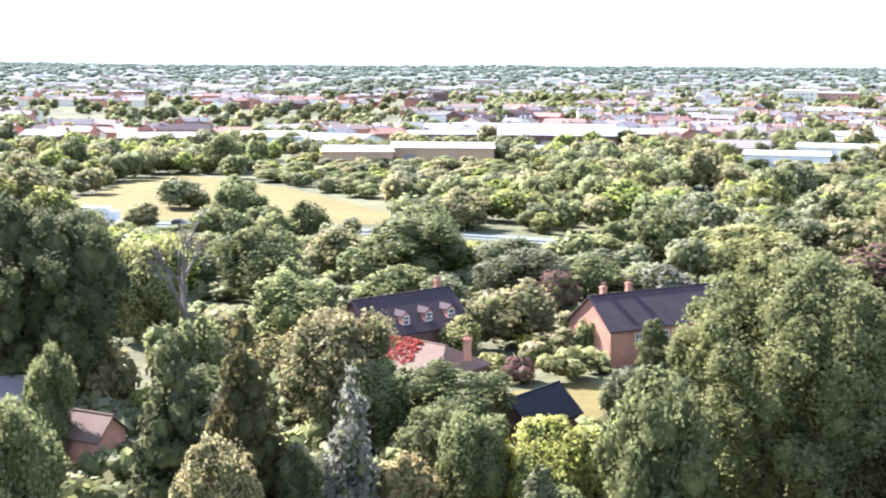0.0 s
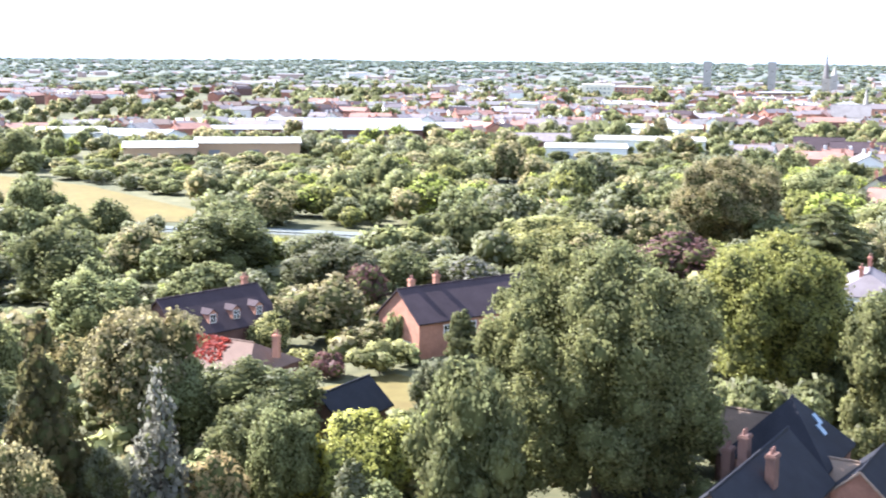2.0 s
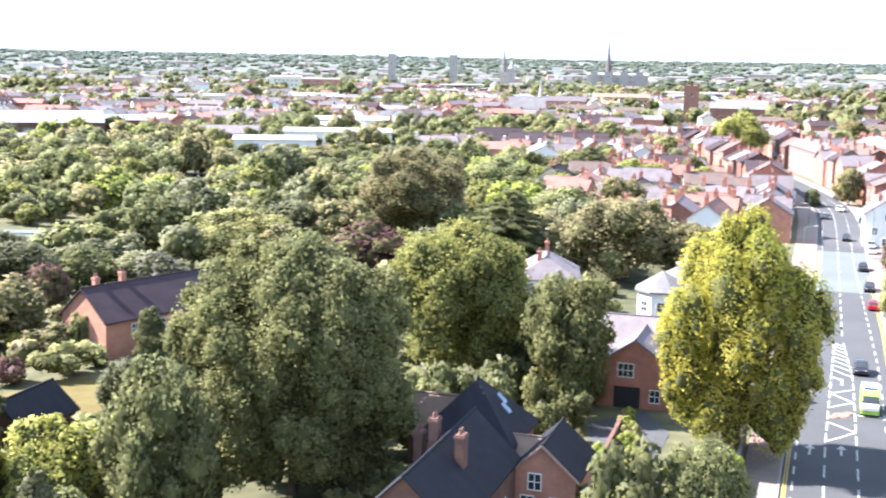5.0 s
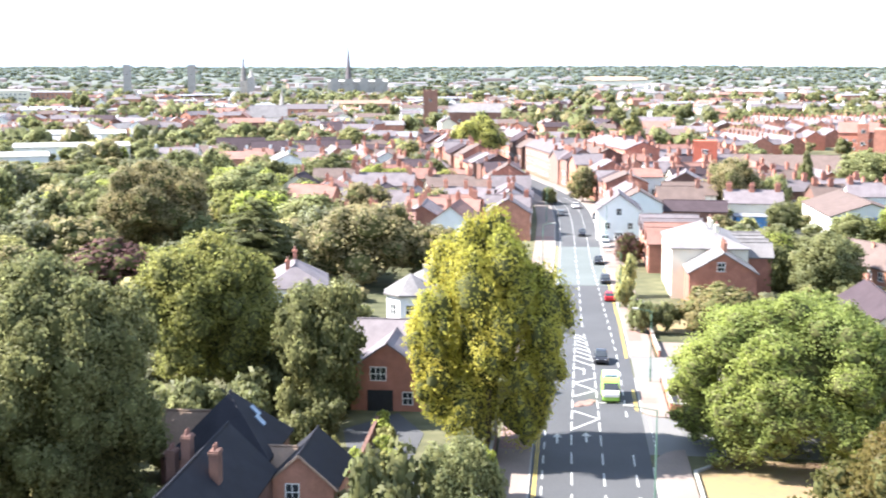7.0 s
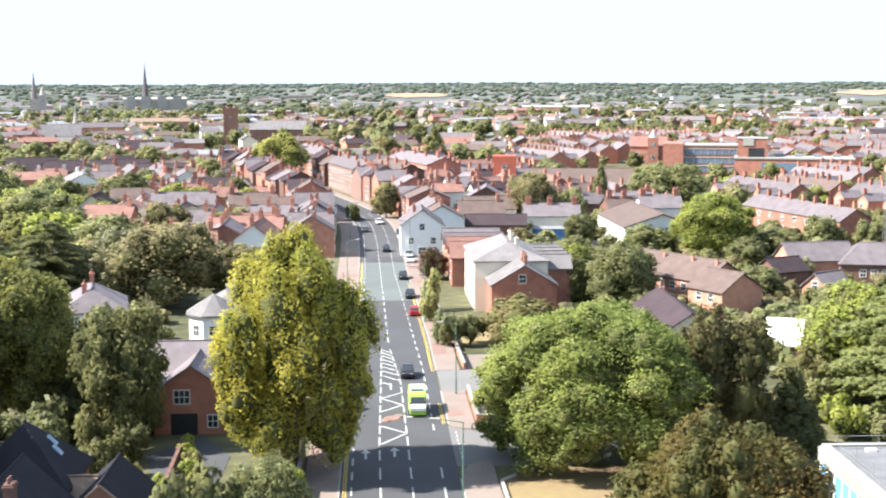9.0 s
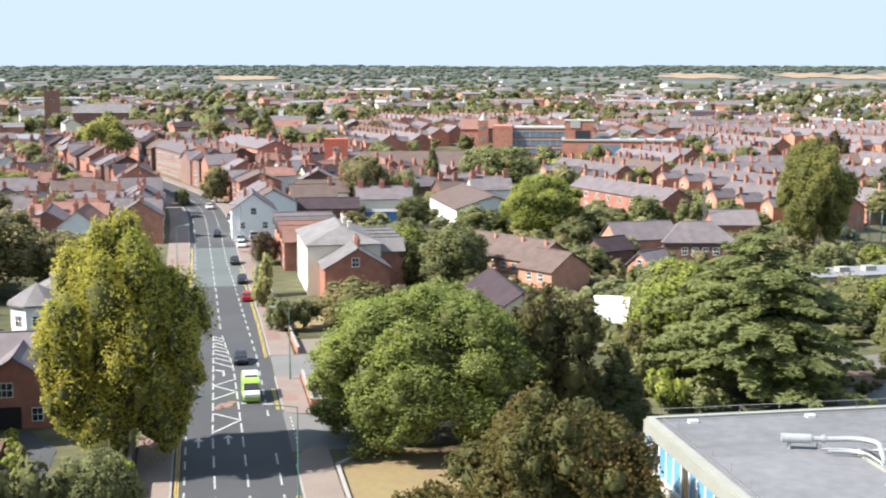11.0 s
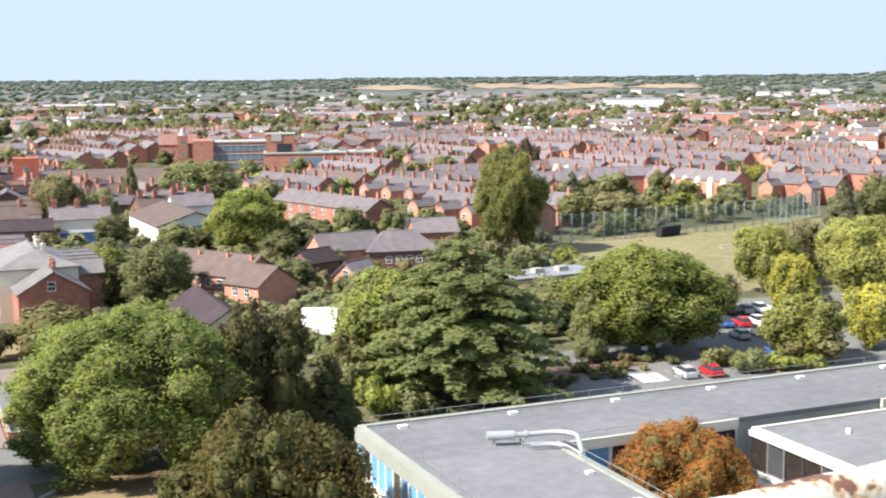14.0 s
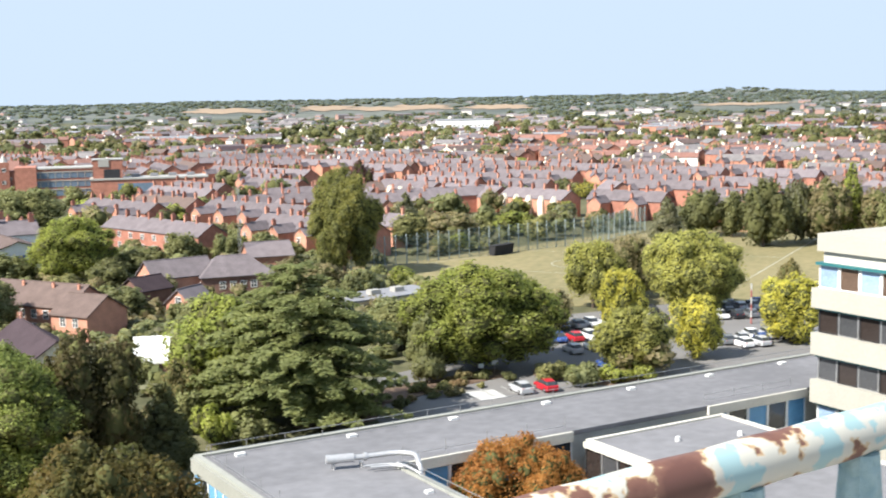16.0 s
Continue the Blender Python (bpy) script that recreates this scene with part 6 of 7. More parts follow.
tree("bush", 164.5, 26.1, 4.6, 4.9, "olive", "olive green rounded shrub in a car park bed")
tree("bush", 158.7, 28.8, 2.4, 2.3, "fresh", "fresh green rounded shrub in a car park bed")
tree("bush", 138.9, 59.5, 2.1, 4.7, "yellowgreen", "yellow-green rounded shrub under the cedar")
tree("cone", 318.4, 44.1, 4.8, 11.4, "grey", "grey-green conical conifer beyond the pitch")
tree("broad", 328.5, 37.1, 5.8, 12.1, "dark", "dark green broadleaf tree beyond the pitch")
tree("broad", 309.7, 19.9, 6.5, 16.0, "dark", "dark green broadleaf tree beyond the pitch")
tree("broad", 319.0, 12.9, 3.7, 15.3, "grey", "grey-green broadleaf tree beyond the pitch")
tree("broad", 319.0, 5.6, 6.4, 15.4, "olive", "olive green broadleaf tree beyond the pitch")
tree("cone", 325.6, -0.2, 4.3, 19.5, "fresh", "fresh green conical conifer beyond the pitch")
tree("broad", 321.1, -6.9, 6.3, 13.9, "olive", "olive green broadleaf tree beyond the pitch")
tree("broad", 329.0, 29.1, 4.0, 11.4, "green", "green broadleaf tree beyond the pitch")
tree("broad", 312.6, -12.0, 5.8, 15.6, "green", "green broadleaf tree beyond the pitch")
tree("broad", 442.6, 89.3, 5.3, 5.9, "yellow", "golden yellow broadleaf tree beyond the pitch")
tree("broad", 365.0, 83.4, 3.1, 5.8, "dark", "dark green broadleaf tree beyond the pitch")
tree("dome", 88.2, 23.4, 5.9, 11.6, "orange", "rust-orange large broadleaf tree in the office courtyard")

for x, y, r, h, lf in ((39, 108, 3.4, 6.5, "dark"), (45, 109.5, 3.0, 7.0, "oak"), (51, 108, 2.6, 5.2, "dark"), (57.5, 118, 3.0, 6.0, "dark"), (65.5, 122, 2.8, 6.4, "oak"), (33, 112, 3.6, 7.5, "dark"), (24, 112, 3.2, 7.0, "oak"), (21, 98, 2.8, 8.0, "dark"), (63, 125, 3.0, 7.0, "dark"), (47.0, 85.6, 1.2, 1.6, "fresh"), (50.6, 88.6, 1.1, 2.4, "yellowgreen")):
    tree("bush", x, y, r, h, lf, "%s rounded shrub in the shade between the houses" % {"dark": "dark green", "oak": "deep green", "fresh": "fresh green", "yellowgreen": "yellow-green"}[lf])

# ---- terraces on the plain to the right ----
TD, TP, TZ = (0.44, 0.898), (0.898, -0.44), 63.9
WALLS = [BRICK, BRICKO, BRICKD, CREAM, WHITE, SLATE, TILEB, TILER, SLATEL, METALG, TILEP]
tr = random.Random(12)


def in_poly(x, y, pts):
    c = False
    for i in range(len(pts)):
        (x0, y0), (x1, y1) = pts[i - 1], pts[i]
        if (y0 > y) != (y1 > y) and x < (x1 - x0) * (y - y0) / (y1 - y0) + x0:
            c = not c
    return c


NO_GO = [
    [(-125, 296), (-100, 318), (-98, 408), (-84, 424), (-72, 410), (-42, 378), (-6, 312), (-6, 286)],
    [(-330, 333), (-105, 304), (-57, 294), (5, 281), (40, 264), (40, 250), (3, 267), (-57, 281), (-105, 290), (-330, 319)],
    [(252, 105), (342, 60), (356, 5), (300, -24), (236, -18), (210, 48)],
    [(145, 66), (172, 58), (212, 52), (228, 32), (242, 8), (246, -24), (70, -24), (70, 60), (118, 46)],
    [(3, 126), (24, 126), (24, 150), (3, 150)],
]


def open_ground(x, y):
    rx, ry = x - R0[0], y - R0[1]
    s = rx * RU[0] + ry * RU[1]
    n = rx * RN[0] + ry * RN[1] + road_bend(s)
    return not (-90 < s < 430 and -10 < n < 10) and not any(in_poly(x, y, q) for q in NO_GO)


class Houses:
    """Joined houses far off: body, roof and chimneys."""

    def __init__(self):
        self.b = Build()

    def add(self, x, y, rz, l, w, eave, ridge, wall, roof, chims=()):
        z0 = ground_z(x, y)
        q = Build().gable_wall(l, w, eave, ridge - 0.05, wall).gable_roof(l, w, eave, ridge, 0.3, 0.15, roof)
        for cx in chims:
            q.box(cx - 0.5, cx + 0.5, -0.4, 0.4, ridge - 0.6, ridge + 1.3, 1 if wall < 2 else wall)
        c, s = math.cos(radians(rz)), math.sin(radians(rz))
        o = len(self.b.v)
        self.b.v += [(x + a * c - b * s, y + a * s + b * c, z + z0) for a, b, z in q.v]
        self.b.f += [tuple(o + i for i in f) for f in q.f]
        self.b.i += q.i

    def link(self, name, label):
        tagged(new(name, self.b.mesh(name, WALLS)), label, "houses", kind="stuff")


EXT_W = Build().gable_wall(6.2, 4.3, 5.0, 6.9).mesh("wall", BRICKO)
EXT_R = Build().gable_roof(6.2, 4.3, 5.0, 6.9, 0.2, 0.14).mesh("roof", SLATE)
BAY = Build().gable_wall(1.2, 2.0, 5.0, 6.6).mesh("bay_window", CREAM)


def terrace(x, y, l, front, label, wins, wall, roof, rz):
    th = thing("terrace", pose(x, y, 0, 0, 0, rz), label, "terraced houses", "terraces of the town")
    part("wall", Build().gable_wall(l, 8.4, 5.6, 8.2).mesh("wall", wall), th)
    part("roof", Build().gable_roof(l, 8.4, 5.6, 8.2, 0.3, 0.16).mesh("roof", roof), th)
    n = max(2, int(l / 5.2))
    for i in range(n + 1):
        part("chimney", CHIM["r" if i % 2 else "o"], th, pose(-l / 2 + 0.6 + (l - 1.2) * i / n, 0.1, 8.2, 0, 0, 90))
    if wins:
        for i in range(n):
            cx = -l / 2 + l * (i + 0.5) / n
            for h in (0.9, 3.5):
                part("window", WINS, th, pose(cx, 4.205, h, 0, 0, 180) @ Matrix.Diagonal((1.25, 1, 1.0, 1)))
    if front == "wings":
        for i in range(n // 2):
            cx = -l / 2 + l * (2 * i + 1) / (2 * (n // 2))
            ex = part("rear_wing", EXT_W, th, pose(cx, 7.2, 0, 0, 0, 90))
            part("roof", EXT_R, ex)
            part("chimney", CHIM["r"], ex, pose(2.6, 0, 6.6))
            if wins:
                part("window", WINS, ex, pose(3.105, -0.6, 3.2, 0, 0, 90))
    if front == "bays":
        for i in range(n):
            cx = -l / 2 + l * (i + 0.5) / n
            part("bay_window", BAY, th, pose(cx, 4.7, 0, 0, 0, 90))
    for e in np.arange(-l / 2, l / 2 + 0.1, 6):
        OCC.append((x + e * math.cos(radians(rz)), y + e * math.sin(radians(rz)), 5.5))


# the row beyond the pitch, white gabled bays to its street, and its neighbours
for q0, q1 in (((371, 83), (385, 106)), ((387, 109), (402, 133)), ((404, 136), (421, 162))):
    l = math.hypot(q1[0] - q0[0], q1[1] - q0[1])
    rzb = math.degrees(math.atan2(q1[1] - q0[1], q1[0] - q0[0]))
    terrace((q0[0] + q1[0]) / 2 + 4.2 * math.sin(radians(rzb)), (q0[1] + q1[1]) / 2 - 4.2 * math.cos(radians(rzb)), l, "bays", "brick terrace with white gabled bays and slate roof", True, BRICKO, SLATE, rzb)
house(400, 72, 30, 13, 9, 6.2, 9.4, BRICKO, SLATE, "orange brick house with a tall gable end", [(0, 0)], "o")
OCC.append((400, 72, 8))
far_rows = Houses()
count = 0
for k in range(0, 30):
    for m in range(-13, 13):
        if (k, m) == (0, 0):
            x, y, l = 273.7, 161.8, 42
        else:
            l = tr.choice((24, 30, 36, 42))
            off_p = 22.5 * k + (3 if k % 2 else 0) + tr.uniform(-2.5, 2.5)
            off_d = 45 * m + tr.uniform(-5, 5) + (17 if k % 3 else 0)
            x, y = 273.7 + off_p * TP[0] + off_d * TD[0], 161.8 + off_p * TP[1] + off_d * TD[1]
        a, d = math.degrees(math.atan2(x, y)), math.hypot(x, y)
        if not (47 < a < 99 and 255 < d < 780) or (x < 352 and y < 116) or (345 < x < 475 and 225 < y < 352) or (k == 0 and m != 0) or (y > 225 and d < 400):
            continue
        if (a < 52 and d < 420) or (x < 262) or tr.random() < 0.06 + 0.3 * max(0, (d - 480) / 300) or (d > 300 and not free(x, y, 9)):
            continue
        roof = tr.choice((SLATE, SLATE, SLATE, SLATE, TILEB))
        turn = (0, -13, 8, 0, -22, 6, 14, 66)[(k // 3 * 3 + (m + 13) // 3) % 8] if k >= 3 else 0
        rz = TZ + turn + (tr.uniform(-3, 3) if k >= 2 else 0)
        if k >= 3:
            l *= tr.uniform(0.75, 1.05)
        count += 1
        if count <= 84:
            front = "wings" if k else ""
            terrace(x, y, l, front, "brick terrace with rear wings and grey slate roof" if k else "brick terrace with grey slate roof and many chimneys", k < 5, tr.choice((BRICK, BRICKO, BRICK)), roof, rz)
        else:
            n = max(2, int(l / 5.2))
            wl = tr.choice((0, 1, 1, 1, 0, 0, 3))
            far_rows.add(x, y, rz, l, 8.4, 5.6, 8.2, wl, tr.choice((5, 5, 5, 6, 8)), [-l / 2 + 0.6 + (l - 1.2) * i / n for i in range(0, n + 1, 2)])
            for i in range(n // 2):
                cx = -l / 2 + l * (2 * i + 1) / (2 * (n // 2))
                cr3, sr3 = math.cos(radians(rz)), math.sin(radians(rz))
                far_rows.add(x + cx * cr3 - 6.9 * sr3, y + cx * sr3 + 6.9 * cr3, rz + 90, 5.8, 4.3, 5.0, 6.9, tr.choice((0, 1, 1, 0, 0, 3)), 5, (2.4,))
            OCC.append((x, y, 4.5))
far_rows.link("distant_terraces", "rows of brick terraces with slate roofs")

# ---- street houses of the town ----
for s0, s1, n0, n1, eave, ridge, wl, rf, lab in (
        (300, 343, 10.6, 20, 9.0, 11.6, PINKR, SLATE, "long three-storey pink-rendered row at the bend of the street"),
        (288, 299.5, 10.0, 20, 8.2, 10.4, BRICK, SLATE, "tall brick corner house at the bend of the street"),
        (300, 341, 24, 33, 8.4, 10.6, BRICKD, TILEB, "long brown-roofed range behind the street row"),
        (322, 372, 40, 52, 9.0, 11.4, BRICK, SLATE, "long brick block with a grey slate roof"),
        (366, 398, 11, 21, 10.5, 13.0, PINKR, SLATE, "tall pink-rendered town houses up the street")):
    rhouse(s0, s1, n0, n1, eave, ridge, wl, rf, lab, chims=[(k * (s1 - s0) / 2 * 0.86, 1.0) for k in (-1, -0.33, 0.33, 1)], chim="r", cs=1.2, wins=win_rows(s1 - s0, "+y", (0.9, 3.6, 6.2), 2.9) + win_rows(n1 - n0, "-x", (3.6, 6.2), 2.9))
tr.seed(31)
for side in (-1, 1):
    s = 178.0 if side > 0 else 158.0
    while s < 400 and not (side > 0 and s > 400):
        if side > 0 and 296 < s < 346:
            s = 346.0
        l = tr.uniform(7, 13)
        n0 = 9.2 + tr.uniform(0, 1.0)
        w = tr.uniform(8.5, 11)
        eave = tr.uniform(5.4, 8.0) + (1.5 if s > 255 else 0) if side > 0 or s > 225 else tr.uniform(5.0, 6.4)
        x, y = rd(s + l / 2, side * (n0 + w / 2))
        wl, rf = tr.choice((BRICK, BRICKO, BRICKD, CREAM, WHITE, BRICK) if s < 240 else (BRICK, BRICKO, BRICKD, PINKR, BRICK)), tr.choice((SLATE, SLATE, TILEB, TILEP))
        ac = tr.random() < 0.35
        wm = win_rows(l if not ac else w, "-y" if side < 0 else "+y", (0.8, 3.6), 2.6) if not ac else []
        house(x, y, road_turn(s) - (90 if ac else 0), w if ac else l, l if ac else w, eave, eave + tr.uniform(2.2, 3.2), wl, rf,
              "street house of %s with a %s roof and chimneys" % ({BRICK: "red brick", BRICKO: "orange brick", BRICKD: "brown brick", CREAM: "cream render", PINKR: "pink render", WHITE: "white paint"}[wl], {SLATE: "slate", TILEB: "brown tiled", TILEP: "plum tiled"}[rf]),
              [(-(w if ac else l) / 2 + 0.6, tr.uniform(-1, 1)), ((w if ac else l) / 2 - 0.6, tr.uniform(-1, 1))], tr.choice(("r", "o")), wins=wm, group="houses along the street")
        s += l + tr.choice((0.05, 0.05, 0.05, 2.5))
made = 0
for k in range(2400):
    s, n = tr.uniform(118, 420), tr.choice((-1, 1)) * tr.uniform(24, 130)
    if n > 0 and (s < 175 or n > 80):
        continue
    x, y = rd(s, n)
    l, w = tr.uniform(9, 16), tr.uniform(7, 9)
    if n < 0 and math.degrees(math.atan2(x, y)) < 28 or math.hypot(x, y) < 250:
        continue
    if not free(x, y, 6.2) or not open_ground(x, y) or made >= 150:
        continue
    made += 1
    eave = tr.uniform(4.2, 6.2)
    wl, rf = tr.choice((BRICK, BRICKO, BRICKD, CREAM, WHITE)), tr.choice((SLATE, SLATE, TILEB, TILEP, TILER))
    house(x, y, road_turn(s) + tr.choice((0, 90)) + tr.uniform(-8, 8), l, w, eave, eave + tr.uniform(2.0, 3.0), wl, rf,
          "town house of %s with a %s roof" % ({BRICK: "red brick", BRICKO: "orange brick", BRICKD: "brown brick", CREAM: "cream render", WHITE: "white paint"}[wl], {SLATE: "grey slate", TILEB: "brown tiled", TILEP: "plum tiled", TILER: "red tiled"}[rf]),
          [(-l / 2 + 1, 0.3), (l / 2 - 1, 0.3), (0.4, 0.5)][: tr.choice((1, 2, 2, 3))], tr.choice(("r", "o")), cs=1.25, group="houses behind the street",
          wins=win_rows(l, "-y", (0.9,), 3) + win_rows(w, "-x", (0.9,), 3) + win_rows(l, "+y", (0.9,), 3))

# ---- suburbs and woods as far as the horizon ----


def polar(a, d):
    return d * math.sin(radians(a)), d * math.cos(radians(a))


def cell(x, y):
    return noise.noise((x / 170.0, y / 170.0, 4.2))


suburb, farthest = Houses(), Houses()
tr.seed(77)
placed = 0
for k in range(9000):
    a = tr.uniform(-28, 100)
    d = 420 * (3600 / 420) ** (tr.random() ** 0.9)
    x, y = polar(a, d)
    lim = 560 if a < 22 else (400 if a < 47 else 640)
    if d < lim or in_field(x, y) or not open_ground(x, y):
        continue
    dens = 1.0 if d < 1500 else max(0.12, 1 - (d - 1500) / 1500)
    if 20 < a < 50:
        dens *= 1.3
    if cell(x, y) < -0.15 or tr.random() > dens or (d < 900 and not free(x, y, 6)):
        continue
    l, w, e = tr.uniform(9, 26), tr.uniform(7, 10), tr.uniform(4.5, 7)
    big = d > 900 and tr.random() < 0.05
    if big:
        l, w, e = tr.uniform(30, 60), 16, 7
    wl = tr.choice((0, 1, 1, 2, 3, 4))
    (suburb if d < 1400 else farthest).add(x, y, tr.choice((64, -26, a, -a, tr.uniform(0, 180))) + tr.uniform(-6, 6), l, w, e, e + (2.2 if not big else 1.2), wl, 9 if big else tr.choice((5, 5, 6, 7, 8, 10)), [-l / 2 + 0.7, l / 2 - 0.7] if d < 1600 else ())
    placed += 1
    if d < 800:
        OCC.append((x, y, 6))
    if placed > 1900:
        break
suburb.link("distant_houses", "brick and rendered suburban houses among trees")
# Separate far brick, render and roof whose emission imitates haze.
FARW = [backdrop(mat("backdrop_" + n, c, 0.9, 0.15, 0.05, 0.4, 0.0), HAZE_GLOW1) for n, c in (("brick", (0.33, 0.20, 0.16)), ("render", (0.62, 0.58, 0.52)), ("roof", (0.17, 0.15, 0.15)))]
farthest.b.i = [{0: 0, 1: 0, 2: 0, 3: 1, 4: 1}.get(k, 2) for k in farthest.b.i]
tagged(new("backdrop_houses", farthest.b.mesh("backdrop_houses", FARW)), "far suburb houses with painted haze glow", "houses", kind="stuff")

LEAFMIX = ("green", "green", "olive", "fresh", "grey", "oak", "dark", "green", "grey", "mossy", "olive")
FARMIX = ("green", "dark", "oak", "grey", "dark", "oak", "olive", "green")
LW = {"mossy": "mossy green", "distance": "hazy green", "oak": "deep green", "russet": "russet", "green": "green", "olive": "olive green", "fresh": "fresh green", "grey": "grey-green", "yellowgreen": "yellow-green", "dark": "dark green", "lime": "lime green", "haze": "blue-green", "copper": "copper", "brown": "brownish", "yellow": "golden"}
SHED_VIEW = (-62, 34, 350, 470)


def road_far(a):
    """How far off the trunk road lies in the direction a."""
    return float(np.interp(a, (-28, -19.9, -11.5, 0.6, 9.1), (325, 308, 287, 267, 253)))


def low_near_sheds(x, y, h):
    a, d = math.degrees(math.atan2(x, y)), math.hypot(x, y)
    if -28 < a < 8 and 165 < d < road_far(a) and (int(x * 7 + y * 3) % 6):
        h = max(2.2, min(h, 37 * (1 - d / road_far(a)) - 0.3))
    if 13 < a < 20.5 and 360 < d < 475:
        h = min(h, 4.6)
    return min(h, 4.2) if SHED_VIEW[0] < x < SHED_VIEW[1] and SHED_VIEW[2] < y < SHED_VIEW[3] else h


# woods in the valley: single trees
tr.seed(5)
made = 0
for k in range(5000):
    a, d = tr.uniform(-25, 34), tr.uniform(205, 450)
    x, y = polar(a, d)
    r = tr.uniform(3.6, 6.8)
    if made >= 135 or not open_ground(x, y) or not free(x, y, r * 0.55):
        continue
    made += 1
    lf = tr.choice(LEAFMIX)
    tree("broad", x, y, r, low_near_sheds(x, y, r * tr.uniform(1.55, 2.1) if d > 300 or a > 5 else r * 1.5), lf, "%s broadleaf tree in the valley wood" % LW[lf], "trees of the valley wood")
# canopy of the wood between them
bins = {}
tr.seed(55)
for k in range(16000):
    a, d = tr.uniform(-27, 35), tr.uniform(215, 560)
    x, y = polar(a, d)
    r = tr.uniform(2.6, 5.2)
    if sum(len(v) for v in bins.values()) >= 1150:
        break
    if not open_ground(x, y) or in_field(x, y) or any((x - p) ** 2 + (y - q) ** 2 < (r * 0.3 + c * 0.62) ** 2 for p, q, c in OCC):
        continue
    OCC.append((x, y, r * 0.6))
    bins.setdefault(tr.choice(LEAFMIX), []).append((x, y, r, low_near_sheds(x, y, r * tr.uniform(1.4, 1.9))))
for lf, sp in bins.items():
    joined_trees("wood_canopy", sp, lf, "%s trees closing the valley wood" % LW[lf], "mid")
# back gardens among the terraces
bins = {}
tr.seed(56)
for k in range(9000):
    a, d = tr.uniform(46, 100), 330 * (900 / 330) ** tr.random()
    x, y = polar(a, d)
    r = tr.uniform(1.8, 4.2)
    if sum(len(v) for v in bins.values()) >= 420:
        break
    if not open_ground(x, y) or not free(x, y, r * 0.5) or (d > 560 and cell(x, y) > 0.25):
        continue
    OCC.append((x, y, r * 0.6))
    bins.setdefault(tr.choice(LEAFMIX), []).append((x, y, r, r * tr.uniform(1.4, 2.0)))
for lf, sp in bins.items():
    joined_trees("garden_trees", sp, lf, "%s trees in back gardens between terraces" % LW[lf], "far")
# gardens below and to both sides
made = 0
for k in range(3000):
    a, d = tr.uniform(-26, 30), tr.uniform(104, 214)
    x, y = polar(a, d)
    r = tr.uniform(1.6, 3.6)
    if made >= 60 or not open_ground(x, y) or not free(x, y, r):
        continue
    made += 1
    lf = tr.choice(("green", "green", "olive", "dark", "grey", "fresh", "brown"))
    tree("broad" if r > 2.4 else "bush", x, y, r, low_near_sheds(x, y, r * tr.uniform(1.2, 1.9)), lf, "%s garden tree below the column" % LW[lf], "small garden trees")
made = 0
for k in range(4000):
    a, d = tr.uniform(46, 78), tr.uniform(165, 330)
    x, y = polar(a, d)
    r = tr.uniform(1.8, 4.2)
    if made >= 80 or not open_ground(x, y) or not free(x, y, r) or (x < 225 and y < 60):
        continue
    made += 1
    lf = tr.choice(("green", "green", "olive", "dark", "green", "fresh", "yellowgreen"))
    tree("broad" if r > 2.6 else "bush", x, y, r, r * tr.uniform(1.3, 1.9), lf, "%s tree between the houses" % LW[lf], "trees between the houses")

bins = {}
tr.seed(21)
for k in range(2600):
    if tr.random() < 0.62:
        a, d = tr.uniform(-27, 31), tr.uniform(98, 235)
    else:
        a, d = tr.uniform(47, 76), tr.uniform(160, 330)
    x, y = polar(a, d)
    r = tr.uniform(1.3, 2.8)
    if open_ground(x, y) and all((x - p) ** 2 + (y - q) ** 2 > (r * 0.5 + c * 0.8) ** 2 for p, q, c in OCC) and not (50 < x < 75 and 84 < y < 116):
        bins.setdefault(tr.choice(("green", "dark", "olive", "green", "grey")), []).append((x, y, r, r * tr.uniform(0.8, 1.5)))
for lf, sp in bins.items():
    joined_trees("undergrowth", sp[:420], lf, "%s shrubs and hedges filling the gardens" % LW[lf], "tiny")
bins = {}
tr.seed(9)
for k in range(16000):
    a = tr.uniform(-30, 104)
    d = 300 * (1500 / 300) ** tr.random()
    x, y = polar(a, d)
    if sum(len(v) for v in bins.values()) > 1500:
        break
    inwood = a < 34 and d < 640
    if d < 560 and inwood or (a > 46 and d < 640 and tr.random() > 0.2):
        continue
    if 34 <= a <= 46 and d < 700 and tr.random() > 0.25:
        continue
    if not inwood and cell(x, y) > 0.2 and tr.random() < 0.55:
        continue
    r = tr.uniform(3.2, 6.2)
    if not open_ground(x, y) or (d < 900 and not free(x, y, r * (0.35 if inwood else 0.8))):
        continue
    bins.setdefault(tr.choice(FARMIX), []).append((x, y, r, r * tr.uniform(1.4, 2.0)))
for lf, sp in bins.items():
    joined_trees("distant_trees", sp, lf, "%s trees among houses and in the valley" % LW[lf])
# tree belts between the quarters of the town
bins = {}
tr.seed(91)
for k in range(6000):
    a, d = tr.uniform(2, 103), tr.uniform(520, 1600)
    x, y = polar(a, d)
    if sum(len(v) for v in bins.values()) > 1300:
        break
    if not open_ground(x, y) or in_field(x, y) or (a > 46 and d < 700) or noise.noise((x / 110.0, y / 110.0, 8.8)) < 0.02 or (d < 800 and not free(x, y, 3)):
        continue
    r = tr.uniform(3.5, 6.5)
    bins.setdefault(tr.choice(FARMIX), []).append((x, y, r, r * tr.uniform(1.5, 2.1)))
for lf, sp in bins.items():
    joined_trees("tree_belt", sp, lf, "%s belts of trees between distant houses" % LW[lf], "tiny")
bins = {}
